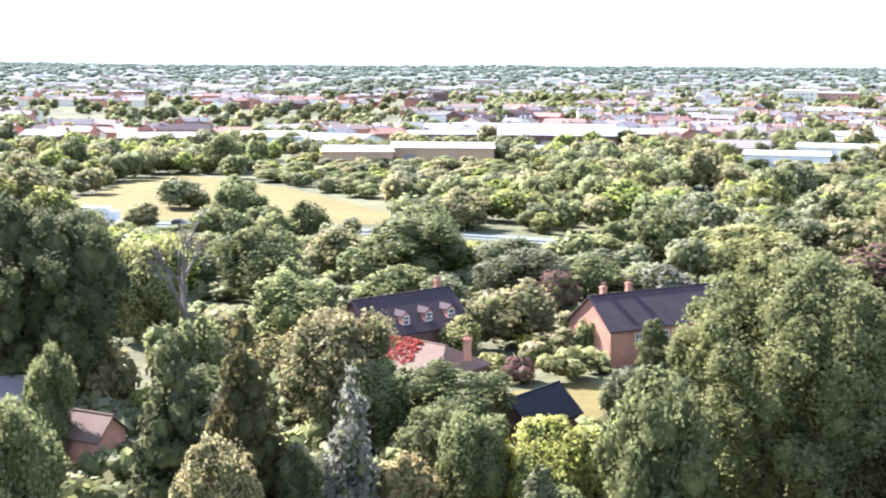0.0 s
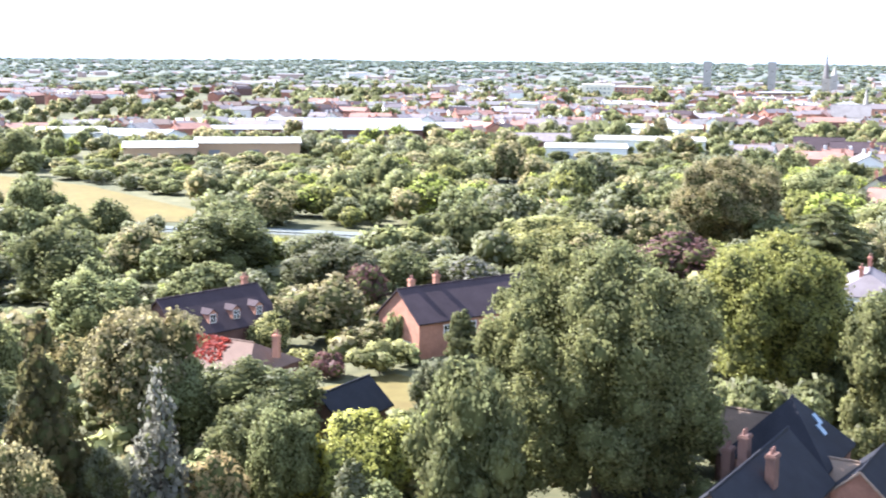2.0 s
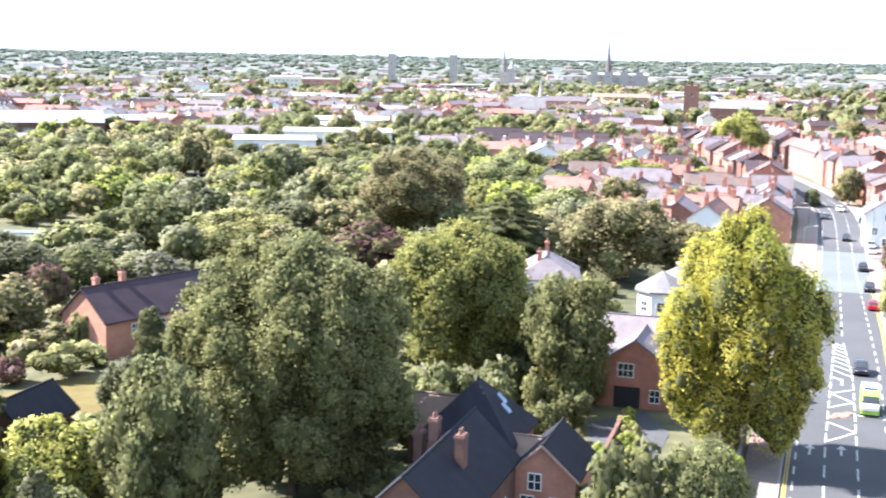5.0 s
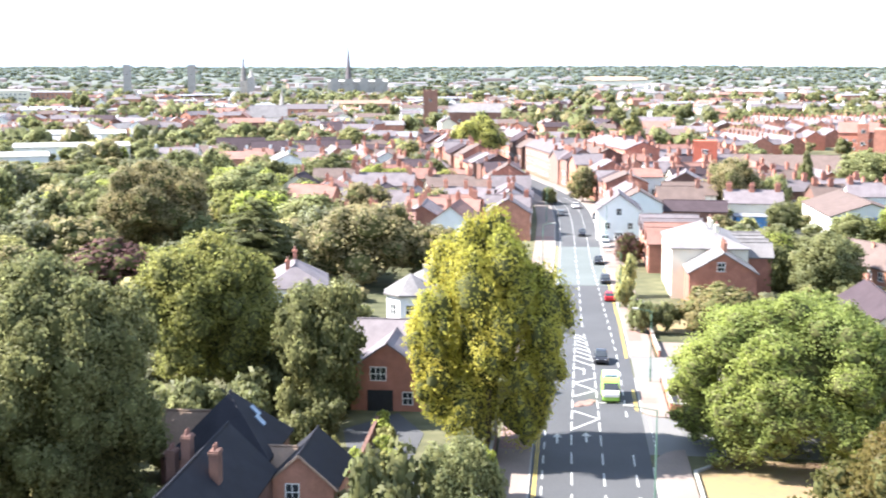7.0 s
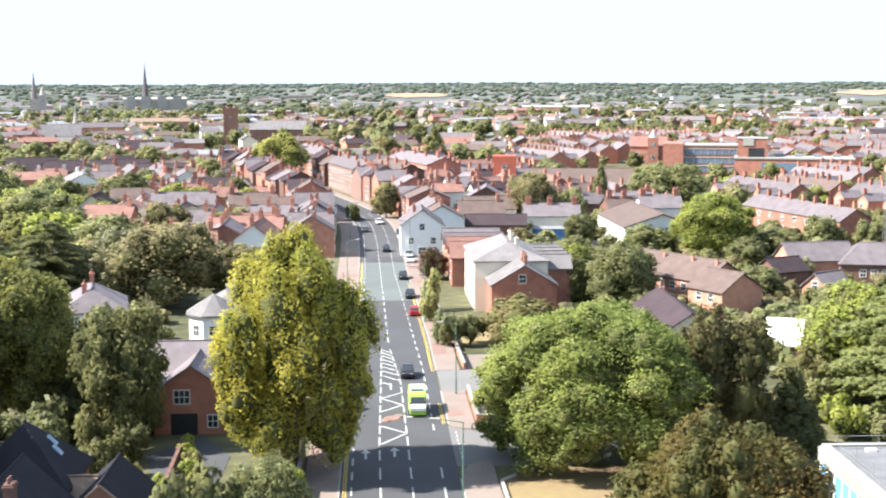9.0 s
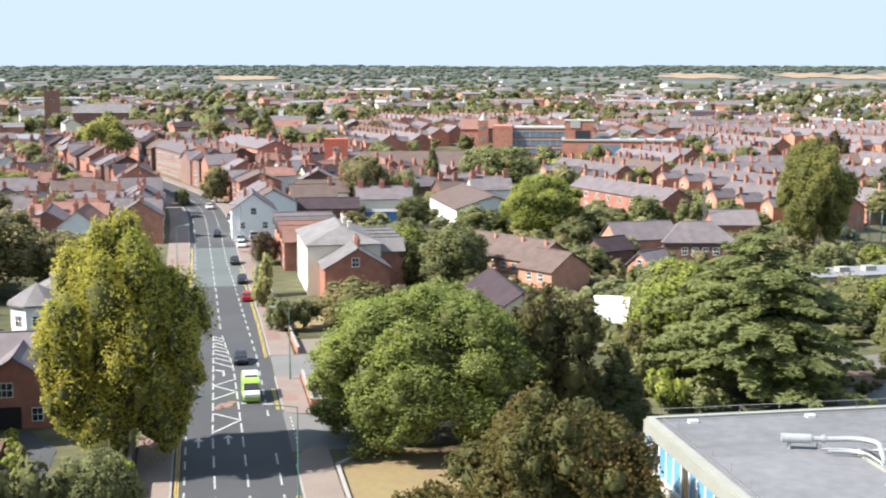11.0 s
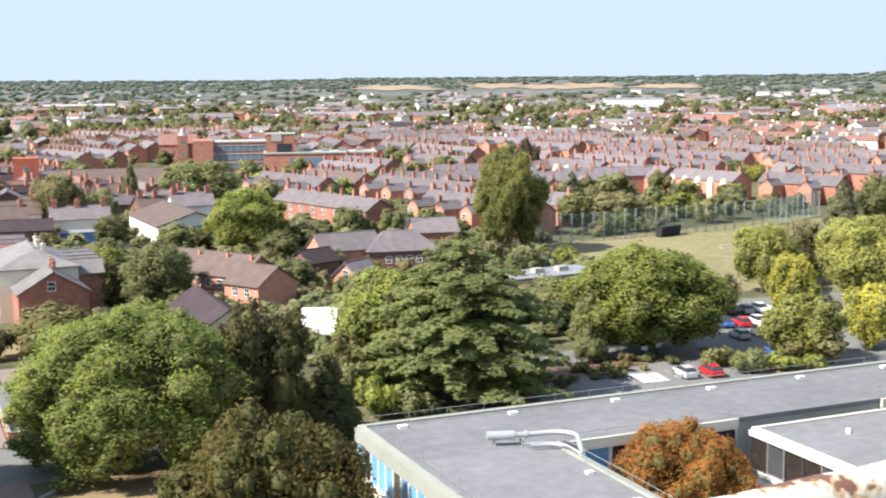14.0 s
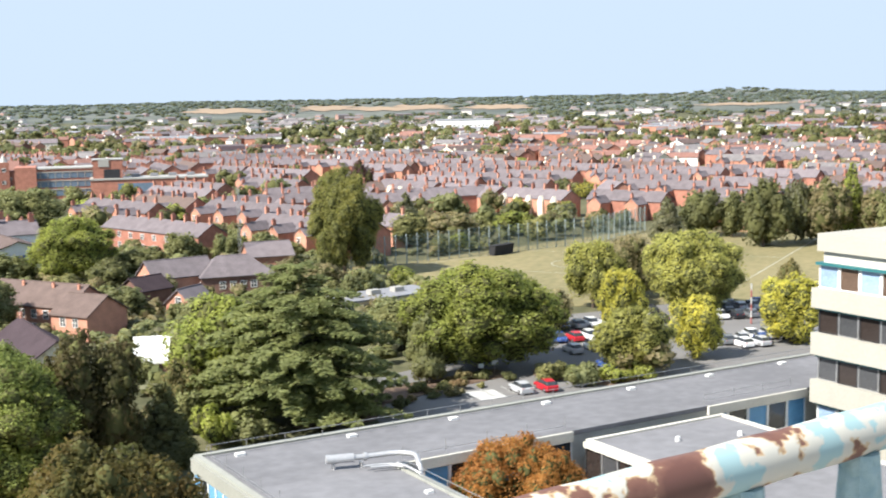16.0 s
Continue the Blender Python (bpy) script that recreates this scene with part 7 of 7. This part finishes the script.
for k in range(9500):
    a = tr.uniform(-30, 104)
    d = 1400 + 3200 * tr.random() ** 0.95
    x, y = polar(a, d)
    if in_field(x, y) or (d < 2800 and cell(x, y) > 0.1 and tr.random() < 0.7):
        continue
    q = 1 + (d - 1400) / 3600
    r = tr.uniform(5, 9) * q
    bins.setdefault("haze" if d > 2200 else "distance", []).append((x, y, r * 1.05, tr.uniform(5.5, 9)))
# These leaves emit a little, which paints haze over the far woods.
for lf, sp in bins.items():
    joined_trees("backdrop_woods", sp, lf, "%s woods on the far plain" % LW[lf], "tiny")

# ---- vehicles ----
RUBBERT = mat("tyre_rubber", (0.02, 0.02, 0.02), 0.85, 0.1, 3, 20, 0)
RIM = mat("wheel_rim", (0.45, 0.45, 0.46), 0.35, 0.1, 3, 20, 0, metal=0.7)
LAMPG = mat("headlamp_glass", (0.75, 0.76, 0.78), 0.15, 0.05, 3, 20, 0)
TAIL = mat("tail_lamp_red", (0.45, 0.02, 0.02), 0.3, 0.05, 3, 20, 0)
CARP = {n: mat("car_paint_" + n, c, 0.25, 0.05, 1, 10, 0, spec=0.6) for n, c in (("black", (0.02, 0.02, 0.025)), ("silver", (0.42, 0.43, 0.44)), ("white", (0.75, 0.75, 0.74)), ("red", (0.42, 0.02, 0.03)), ("blue", (0.04, 0.08, 0.24)), ("grey", (0.14, 0.15, 0.16)), ("lime", (0.36, 0.62, 0.10)))}
WHEEL = Build().tube((0, -0.11, 0), (0, 0.11, 0), 0.31, n=16).mesh("tyre", RUBBERT)
RIMM = Build().tube((0, -0.118, 0), (0, 0.118, 0), 0.19, n=12).mesh("rim", RIM)


def hull(rows, name, m, half):
    """A closed body from a side outline: (x, z low, z high, half width) from tail to nose, drawn in at the top."""
    V, F = [], []
    for x, z0, z1, h in rows:
        V += [(x, -h, z0), (x, -h, z0 + (z1 - z0) * 0.6), (x, -h * half, z1), (x, h * half, z1), (x, h, z0 + (z1 - z0) * 0.6), (x, h, z0)]
    for i in range(len(rows) - 1):
        o = 6 * i
        F += [(o + j, o + 6 + j, o + 6 + (j + 1) % 6, o + (j + 1) % 6) for j in range(6)]
    F += [(0, 1, 2, 3, 4, 5), tuple(6 * (len(rows) - 1) + j for j in (5, 4, 3, 2, 1, 0))]
    return mesh(name, V, F, m)


BODY = hull([(-2.05, 0.35, 0.80, 0.78), (-1.95, 0.25, 0.95, 0.84), (-1.0, 0.22, 0.97, 0.87), (0.6, 0.22, 0.95, 0.87), (1.6, 0.25, 0.85, 0.84), (2.0, 0.35, 0.70, 0.74)], "body", CARP["grey"], 0.93)
CABIN = hull([(-1.9, 0.93, 1.0, 0.76), (-1.5, 0.93, 1.36, 0.76), (-0.4, 0.93, 1.46, 0.77), (0.3, 0.93, 1.40, 0.76), (1.05, 0.90, 0.96, 0.74)], "cabin_glass", GLASSD, 0.80)
ROOFC = hull([(-1.45, 1.36, 1.40, 0.60), (-0.4, 1.455, 1.49, 0.63), (0.28, 1.40, 1.435, 0.60)], "roof_panel", CARP["grey"], 0.95)
LIGHT = Build().box(-0.04, 0.04, -0.16, 0.16, -0.07, 0.07).mesh("headlight", LAMPG)
TAILM = Build().box(-0.04, 0.04, -0.12, 0.12, -0.1, 0.1).mesh("tail_light", TAIL)


def car(x, y, rz, paint, label, group="", z=0.03):
    th = thing("car", pose(x, y, z, 0, 0, rz), label, "car", group)
    part("body", BODY, th, material=CARP[paint])
    part("cabin_glass", CABIN, th)
    part("roof_panel", ROOFC, th, material=CARP[paint])
    for wx in (-1.25, 1.3):
        for wy in (-0.78, 0.78):
            w = part("wheel", WHEEL, th, pose(wx, wy, 0.31))
            part("rim", RIMM, w)
    for wy in (-0.55, 0.55):
        part("headlight", LIGHT, th, pose(1.93, wy, 0.66))
        part("tail_light", TAILM, th, pose(-2.0, wy, 0.78))
    return th


for s, n, c, f in ((47.9, 2.7, "black", 180), (90.7, 5.2, "red", 0), (106.8, 5.0, "black", 180), (128, 4.4, "black", 180), (167.5, 2.0, "black", 180), (205, -2.2, "grey", 0), (222, 2.4, "white", 180), (236, -2.2, "black", 0), (150, 6.5, "white", 180), (158, 6.6, "silver", 180), (182, 6.3, "grey", 180), (190, 6.2, "white", 180), (250, 5.2, "black", 0), (262, -5.0, "white", 0), (198, 6.2, "black", 180)):
    x, y = rd(s, n)
    car(x, y, road_turn(s) + f, c, "%s hatchback car on the town street" % c, "cars on the street")
# lime van
vx, vy = rd(30.5, 3.3)
van = thing("van", pose(vx, vy, 0.03, 0, 0, RZ + 180), "lime green and white emergency service van on the road", "van")
part("body", hull([(-2.8, 0.3, 2.45, 1.0), (-2.6, 0.28, 2.55, 1.0), (1.0, 0.28, 2.55, 1.0), (1.45, 0.28, 2.3, 0.98), (2.05, 0.28, 1.35, 0.96), (2.7, 0.32, 1.05, 0.9)], "body", CARP["lime"], 0.9), van)
part("windscreen", hull([(1.30, 1.45, 2.28, 0.9), (1.50, 1.4, 2.2, 0.9), (2.07, 1.32, 1.42, 0.9)], "windscreen", GLASSD, 0.9), van)
part("bonnet", hull([(2.02, 0.9, 1.39, 0.93), (2.72, 0.75, 1.09, 0.86)], "bonnet", CARP["white"], 0.9), van)
part("roof_panel", Build().box(-2.4, 0.9, -0.8, 0.8, 2.55, 2.6).mesh("roof_panel", CARP["white"]), van)
part("light_bar", Build().box(0.5, 0.9, -0.7, 0.7, 2.6, 2.75).mesh("light_bar", CARP["blue"]), van)
for k in range(2):
    part("side_window", Build().box(0.3, 1.25, -1.005 if k else 0.97, -0.97 if k else 1.005, 1.4, 2.0).mesh("side_window", GLASSD), van)
for wx in (-1.7, 1.75):
    for wy in (-0.9, 0.9):
        w = part("wheel", WHEEL, van, pose(wx, wy, 0.34) @ Matrix.Diagonal((1.1, 1.1, 1.1, 1)))
        part("rim", RIMM, w)
for wy in (-0.7, 0.7):
    part("headlight", LIGHT, van, pose(2.66, wy, 0.85))
# car park
pc = random.Random(3)
car(151.0, 39.2, 40, "silver", "silver estate car parked in a bay", "cars in the car park")
car(152.9, 36.4, 40, "red", "red hatchback car parked in a bay", "cars in the car park")
for row, (x0, y0, ang, n) in enumerate(((181, 46, -55, 9), (190, 50, -55, 9), (200, 36, -60, 10), (210, 34, -62, 9), (186, 22, -65, 8), (193, 14, -68, 8), (221, 20, -70, 8), (172, 30, -58, 3))):
    for i in range(n):
        if pc.random() < 0.22:
            continue
        x = x0 + i * 2.6 * math.cos(radians(ang))
        y = y0 + i * 2.6 * math.sin(radians(ang))
        c = pc.choice(("black", "silver", "white", "blue", "grey", "silver", "black", "red"))
        car(x, y, ang + 90 + pc.uniform(-3, 3) + pc.choice((0, 180)), c, "%s car parked in a car park row" % c, "cars in the car park")
bays = Build()
for k in range(7):
    line(bays, 146 + 1.9 * k, 44 - 2.3 * k, 149.5 + 1.9 * k, 47 - 2.3 * k, 0.12, 0.045)
solid("bay_lines", bays.mesh("bay_lines", PAINT), "white painted parking bay lines", "markings")
patch("white_bay", [(145.6, 42.8), (149.2, 46), (151.6, 43), (148, 40.0)], 0.045, PAINT, "worn white painted hatch bay", "markings")
MULCH = mat("bark_mulch", (0.135, 0.085, 0.060), 0.95, 0.3, 0.4, 6, 0.3, tint=(0.17, 0.12, 0.085))
patch("planting_bed", [(133, 52), (141, 53.5), (151.4, 48.0), (160.6, 42.2), (163, 46), (152, 54.5), (141, 61), (128, 60)], 0.10, MULCH, "brown bark-mulched bed under the cedar", "flower bed")
patch("planting_bed", [(160, 39.5), (163.5, 41), (164.5, 31), (162, 23), (156, 27)], 0.10, MULCH, "brown bark-mulched bed between parking rows", "flower bed")
for k in range(30):
    u = pc.random()
    x, y = 131 + 30 * u + pc.uniform(-1.2, 1.2), 56.5 - 13.0 * u + pc.uniform(-3, 3)
    q = pc.uniform(0.5, 1.3)
    lf = pc.choice(("olive", "green", "yellowgreen", "russet", "brown", "dark"))
    tree("bush", x, y, q, q * pc.uniform(0.9, 1.5), lf, "low %s shrub in the mulched bed" % LW[lf], "low shrubs in the mulched bed")
for k in range(9):
    x, y = 161.2 + pc.uniform(-1.8, 1.5), 25.5 + 1.6 * k
    q = pc.uniform(1.0, 1.8)
    lf = pc.choice(("fresh", "yellowgreen", "olive"))
    tree("bush", x, y, q, q * pc.uniform(0.9, 1.2), lf, "%s shrub in a car park bed" % LW[lf], "shrubs in the car park bed")
for x, y, c in ((167.5, 31.3, "blue"), (179.2, 35.5, "white"), (176.5, 38.0, "silver"), (186.5, 14.9, "white"), (188, 12.6, "silver")):
    car(x, y, 38, c, "%s car parked in a car park row" % c, "cars in the car park")
for x, y in ((158.6, 46.6), (161.2, 45.4), (163.8, 44.2), (168.4, 42.6)):
    sg = thing("sign_board", pose(x, y, 0.05, 0, 0, -60), "small white parking sign on a grey post", "sign")
    part("post", Build().tube((0, 0, 0), (0, 0, 1.6), 0.04, n=6).mesh("post", STEEL), sg)
    part("board", Build().box(-0.4, 0.4, -0.03, 0.03, 1.1, 1.65).mesh("board", WHITE), sg, pose(0, -0.07, 0))
# far traffic on the trunk road
car(-60, 287.5, -12, "black", "dark car on the trunk road", "cars on the trunk road", 0.05)
lorry = thing("lorry", pose(-80, 293, 0.05, 0, 0, -12), "white lorry on the trunk road", "lorry")
part("box", Build().box(-4.5, 2.5, -1.2, 1.2, 1.0, 3.6).mesh("box", WHITE), lorry)
part("cab", Build().box(2.7, 4.6, -1.1, 1.1, 0.6, 2.8).mesh("cab", WHITE), lorry)
for wx in (-3.4, -2.2, 3.6):
    for wy in (-1.0, 1.0):
        part("wheel", WHEEL, lorry, pose(wx, wy, 0.45) @ Matrix.Diagonal((1.45, 1.2, 1.45, 1)))
# barrier along the trunk road
bar = thing("crash_barrier", Matrix.Identity(4), "pale steel crash barrier along the trunk road", "barrier")
for (x0, y0), (x1, y1) in (((-105, 292.2), (-57, 283.2)), ((-57, 283.2), (3, 269.2)), ((3, 269.2), (37, 253.2))):
    part("rail", Build().poly([(x0, y0, 0.45), (x1, y1, 0.45), (x1, y1, 0.8), (x0, y0, 0.8), (x0 + 0.02, y0 - 0.1, 0.45), (x1 + 0.02, y1 - 0.1, 0.45), (x1 + 0.02, y1 - 0.1, 0.8), (x0 + 0.02, y0 - 0.1, 0.8)], [(0, 1, 2, 3), (4, 7, 6, 5), (3, 2, 6, 7)]).mesh("rail", METALW), bar)
    for i in range(10):
        part("post", Build().box(-0.06, 0.06, -0.06, 0.06, 0, 0.75).mesh("post", STEEL), bar, pose(x0 + (x1 - x0) * i / 10, y0 + (y1 - y0) * i / 10 + 0.12, 0))

# ---- street lamps, signs, walls ----
POLEG = mat("lamp_post_green", (0.10, 0.19, 0.14), 0.6, 0.15, 1, 10, 0)


def lamp_post(s, n, h, arm, label):
    x, y = rd(s, n)
    th = thing("street_lamp", pose(x, y, 0.1, 0, 0, road_turn(s)), label, "street lamp", "street lamps along the road")
    part("post", Build().tube((0, 0, 0), (0, 0, h * 0.2), 0.12, 0.10, 10).tube((0, 0, h * 0.2), (0, 0, h), 0.08, 0.05, 10).mesh("post", POLEG), th)
    part("arm", Build().tube((0, 0, h - 0.05), (0, arm, h + 0.25), 0.04, 0.035, 8).mesh("arm", POLEG), th)
    part("lamp_head", Build().tube((0, arm, h + 0.25), (0, arm * 1.45, h + 0.3), 0.14, 0.10, 8).mesh("lamp_head", METALW), th)


for s, n, h, arm in ((-9, 5.6, 9.5, 1.9), (37.9, 8.2, 8.5, 1.6), (49.5, -6.0, 8.5, -1.6), (84, 6.5, 8.5, 1.6), (118, -6.0, 8.5, -1.6), (150, 6.5, 8.5, 1.6), (190, -6.0, 8.5, -1.6)):
    lamp_post(s, n, h, arm, "tall green street lamp with a single arm")


def low_wall(pts, h, m, label, name="garden_wall", coping=KERB):
    th = thing(name, Matrix.Identity(4), label, "wall")
    for (x0, y0), (x1, y1) in zip(pts, pts[1:]):
        d = math.hypot(x1 - x0, y1 - y0)
        a = math.degrees(math.atan2(y1 - y0, x1 - x0))
        mm = pose(x0, y0, 0, 0, 0, a)
        part("wall_length", Build().box(0, d, -0.12, 0.12, 0, h).mesh("wall_length", m), th, mm)
        part("coping", Build().box(0, d, -0.18, 0.18, h, h + 0.08).mesh("coping", coping), th, mm)


low_wall([rd(25.5, 9.7), rd(39, 9.7)], 0.9, BRICK, "low brick wall with stone coping by the footway")
low_wall([rd(51, 10.2), rd(61, 10.0)], 0.9, BRICK, "low brick wall with stone coping by the footway")
low_wall([rd(24.6, 14), rd(25.5, 9.7)], 0.9, BRICK, "low brick wall turning into the side road")
low_wall([rd(8.2, 14), rd(4.4, 10.2), rd(-35, 10.1)], 0.25, KERB, "low stone edging bounding the dry lawn")
low_wall([rd(-35, -8.6), rd(-8, -8.6), rd(14, -8.6)], 1.8, BRICKD, "old brick wall beside the footway")
low_wall([rd(62, 10.0), rd(86, 10.0)], 0.9, BRICK, "low brick front garden wall")
low_wall([(53, 86), (58, 98), (66, 108)], 1.4, BRICKD, "brick wall beside a drive", coping=BRICKD)
for k in range(9):
    q = k / 8
    tree("bush", 54.2 + 11.5 * q + 0.9, 86.5 + 21 * q + (1.2 if k % 2 else 0.6), 1.0, 1.9, "fresh" if k % 3 else "yellowgreen", "fresh green clipped hedge beside a drive", "hedge beside the drive")
for x, y, r, h, lf in ((60.5, 108.5, 2.2, 4.0, "dark"), (55.5, 106, 2.4, 4.6, "oak"), (53.4, 112.6, 2.8, 6.0, "dark"), (58.6, 112.6, 2.4, 5.4, "oak"), (66.6, 116.6, 2.0, 4.4, "dark"), (49.6, 116, 3.0, 6.4, "dark")):
    tree("bush", x, y, r, h, lf, "dark green dense shrub beside a drive")
patch("drive", [(53.5, 88), (57, 98), (63, 110), (71, 112), (69, 104), (62, 96), (57, 86)], 0.03, ASPHALT, "dark asphalt drive beside the house", "drive")
patch("forecourt", [rd(26, 9.9), rd(60, 10.3), rd(60, 22), rd(26, 22)], 0.04, PAVE, "pale forecourt beside the road", "forecourt")
patch("garage_yard", [(206, 196), (222, 208), (238, 202), (226, 184), (214, 186)], 0.03, ASPHALTL, "asphalt yard of a garage", "yard")
for k in range(6):
    c = ("white", "silver", "blue", "white", "black", "silver")[k]
    car(213 + 3.1 * k, 199 - 1.0 * k + (k % 2) * 5, 40, c, "%s car in the garage yard" % c, "cars at the garage")

# pitch fence, dugout, striped pole
fence = thing("pitch_fence", Matrix.Identity(4), "tall green-grey mesh fence round the playing field", "fence")
FENCEP = mat("fence_post_grey", (0.30, 0.35, 0.36), 0.6)
FP = Build().tube((0, 0, 0), (0, 0, 6.8), 0.12, 0.12, 6).mesh("post", FENCEP)
NETM = mat("fence_mesh", (0.16, 0.22, 0.20), 0.7, 0.1, 1, 8, 0)
fpts = [(252, 103), (281, 82.5), (309.5, 61.5), (340, 53)]
for (x0, y0), (x1, y1) in zip(fpts, fpts[1:]):
    d = math.hypot(x1 - x0, y1 - y0)
    a = math.degrees(math.atan2(y1 - y0, x1 - x0))
    n = int(d / 2.9)
    nb = Build()
    for i in range(int(d / 0.34)):
        nb.box(i * 0.34 - 0.02, i * 0.34 + 0.02, -0.012, 0.012, 0.1, 6.6)
    for k in range(20):
        nb.box(0, d, -0.012, 0.012, 0.1 + k * 0.34, 0.135 + k * 0.34)
    tagged(part("mesh_panel", nb.mesh("mesh_panel", NETM), fence, pose(x0, y0, 0, 0, 0, a)), kind="stuff")
    for i in range(n + 1):
        part("post", FP, fence, pose(x0 + (x1 - x0) * i / n, y0 + (y1 - y0) * i / n, 0))
dg2 = thing("dugout", pose(284.5, 78, 0, 0, 0, -22), "long black dugout shelter at the pitch side", "shelter")
part("shell", Build().poly([(-3.6, 0.9, 0), (3.6, 0.9, 0), (3.6, 0.9, 2.2), (-3.6, 0.9, 2.2), (-3.6, -0.9, 2.3), (3.6, -0.9, 2.3), (-3.6, -0.5, 0), (3.6, -0.5, 0)], [(0, 1, 2, 3), (3, 2, 5, 4), (0, 3, 4, 6), (1, 7, 5, 2), (6, 4, 5, 7)]).mesh("shell", DARK), dg2)
part("roof", Build().box(-3.7, 3.7, -1.0, 1.0, 2.3, 2.42).mesh("roof", DARK), dg2)
STRIPE = mat("stripe_red_faded", (0.30, 0.10, 0.09), 0.7)
sp2 = thing("striped_pole", pose(205, 15.0, 0), "red and white striped pole in the car park", "pole")
for k in range(6):
    part("band", Build().tube((0, 0, 1.1 * k), (0, 0, 1.1 * k + 1.1), 0.13, n=8).mesh("band", PAINT if k % 2 else STRIPE), sp2)
mast = thing("mast", pose(241, 124, 0), "slim grey lattice mast among gardens", "mast")
for dx, dy in ((-0.3, -0.3), (0.3, -0.3), (0, 0.35)):
    part("leg", Build().tube((dx, dy, 0), (dx * 0.6, dy * 0.6, 19), 0.05, 0.04, 5).mesh("leg", STEEL), mast)
for k in range(18):
    part("brace", Build().tube((-0.28, -0.28, 1 * k + 0.3), (0.28, -0.28, 1 * k + 1.2), 0.025, n=4).mesh("brace", STEEL), mast)
# pavilion and stores by the pitch
pv = thing("pavilion", pose(203, 78, 0, 0, 0, -35), "low flat-roofed pavilion with pale brick walls", "building")
part("wall", Build().box(-10, 10, -4, 4, 0, 3).mesh("wall", CREAM), pv)
part("roof", Build().box(-10.4, 10.4, -4.4, 4.4, 3, 3.3).mesh("roof", METALG), pv)
for k in range(6):
    part("window", WINL, pv, pose(-8 + 3.1 * k, -4.01, 1.1))
for k in range(3):
    part("roof_unit", Build().box(-1, 1, -0.8, 0.8, 0, 0.8).mesh("roof_unit", METALW), pv, pose(-6 + 5 * k, 0, 3.3))
# bare dead tree
dt = thing("dead_tree", pose(-31.1, 149.6, 0), "bare dead tree with grey forked branches", "tree")
db = Build()
dr = random.Random(4)


def limb(a, d, l, r, n):
    b = a + d * l
    db.tube(a, b, r, r * 0.65, 6)
    if n == 0:
        return
    for _ in range(3 if n > 1 else 2):
        e = (d + Vector((dr.uniform(-0.7, 0.7), dr.uniform(-0.7, 0.7), dr.uniform(-0.1, 0.5)))).normalized()
        limb(b, e, l * dr.uniform(0.55, 0.8), r * 0.6, n - 1)


limb(Vector((0, 0, 0)), Vector((0.05, 0, 1)).normalized(), 6.6, 0.5, 4)
part("trunk", db.mesh("trunk", PALEBARK), dt)
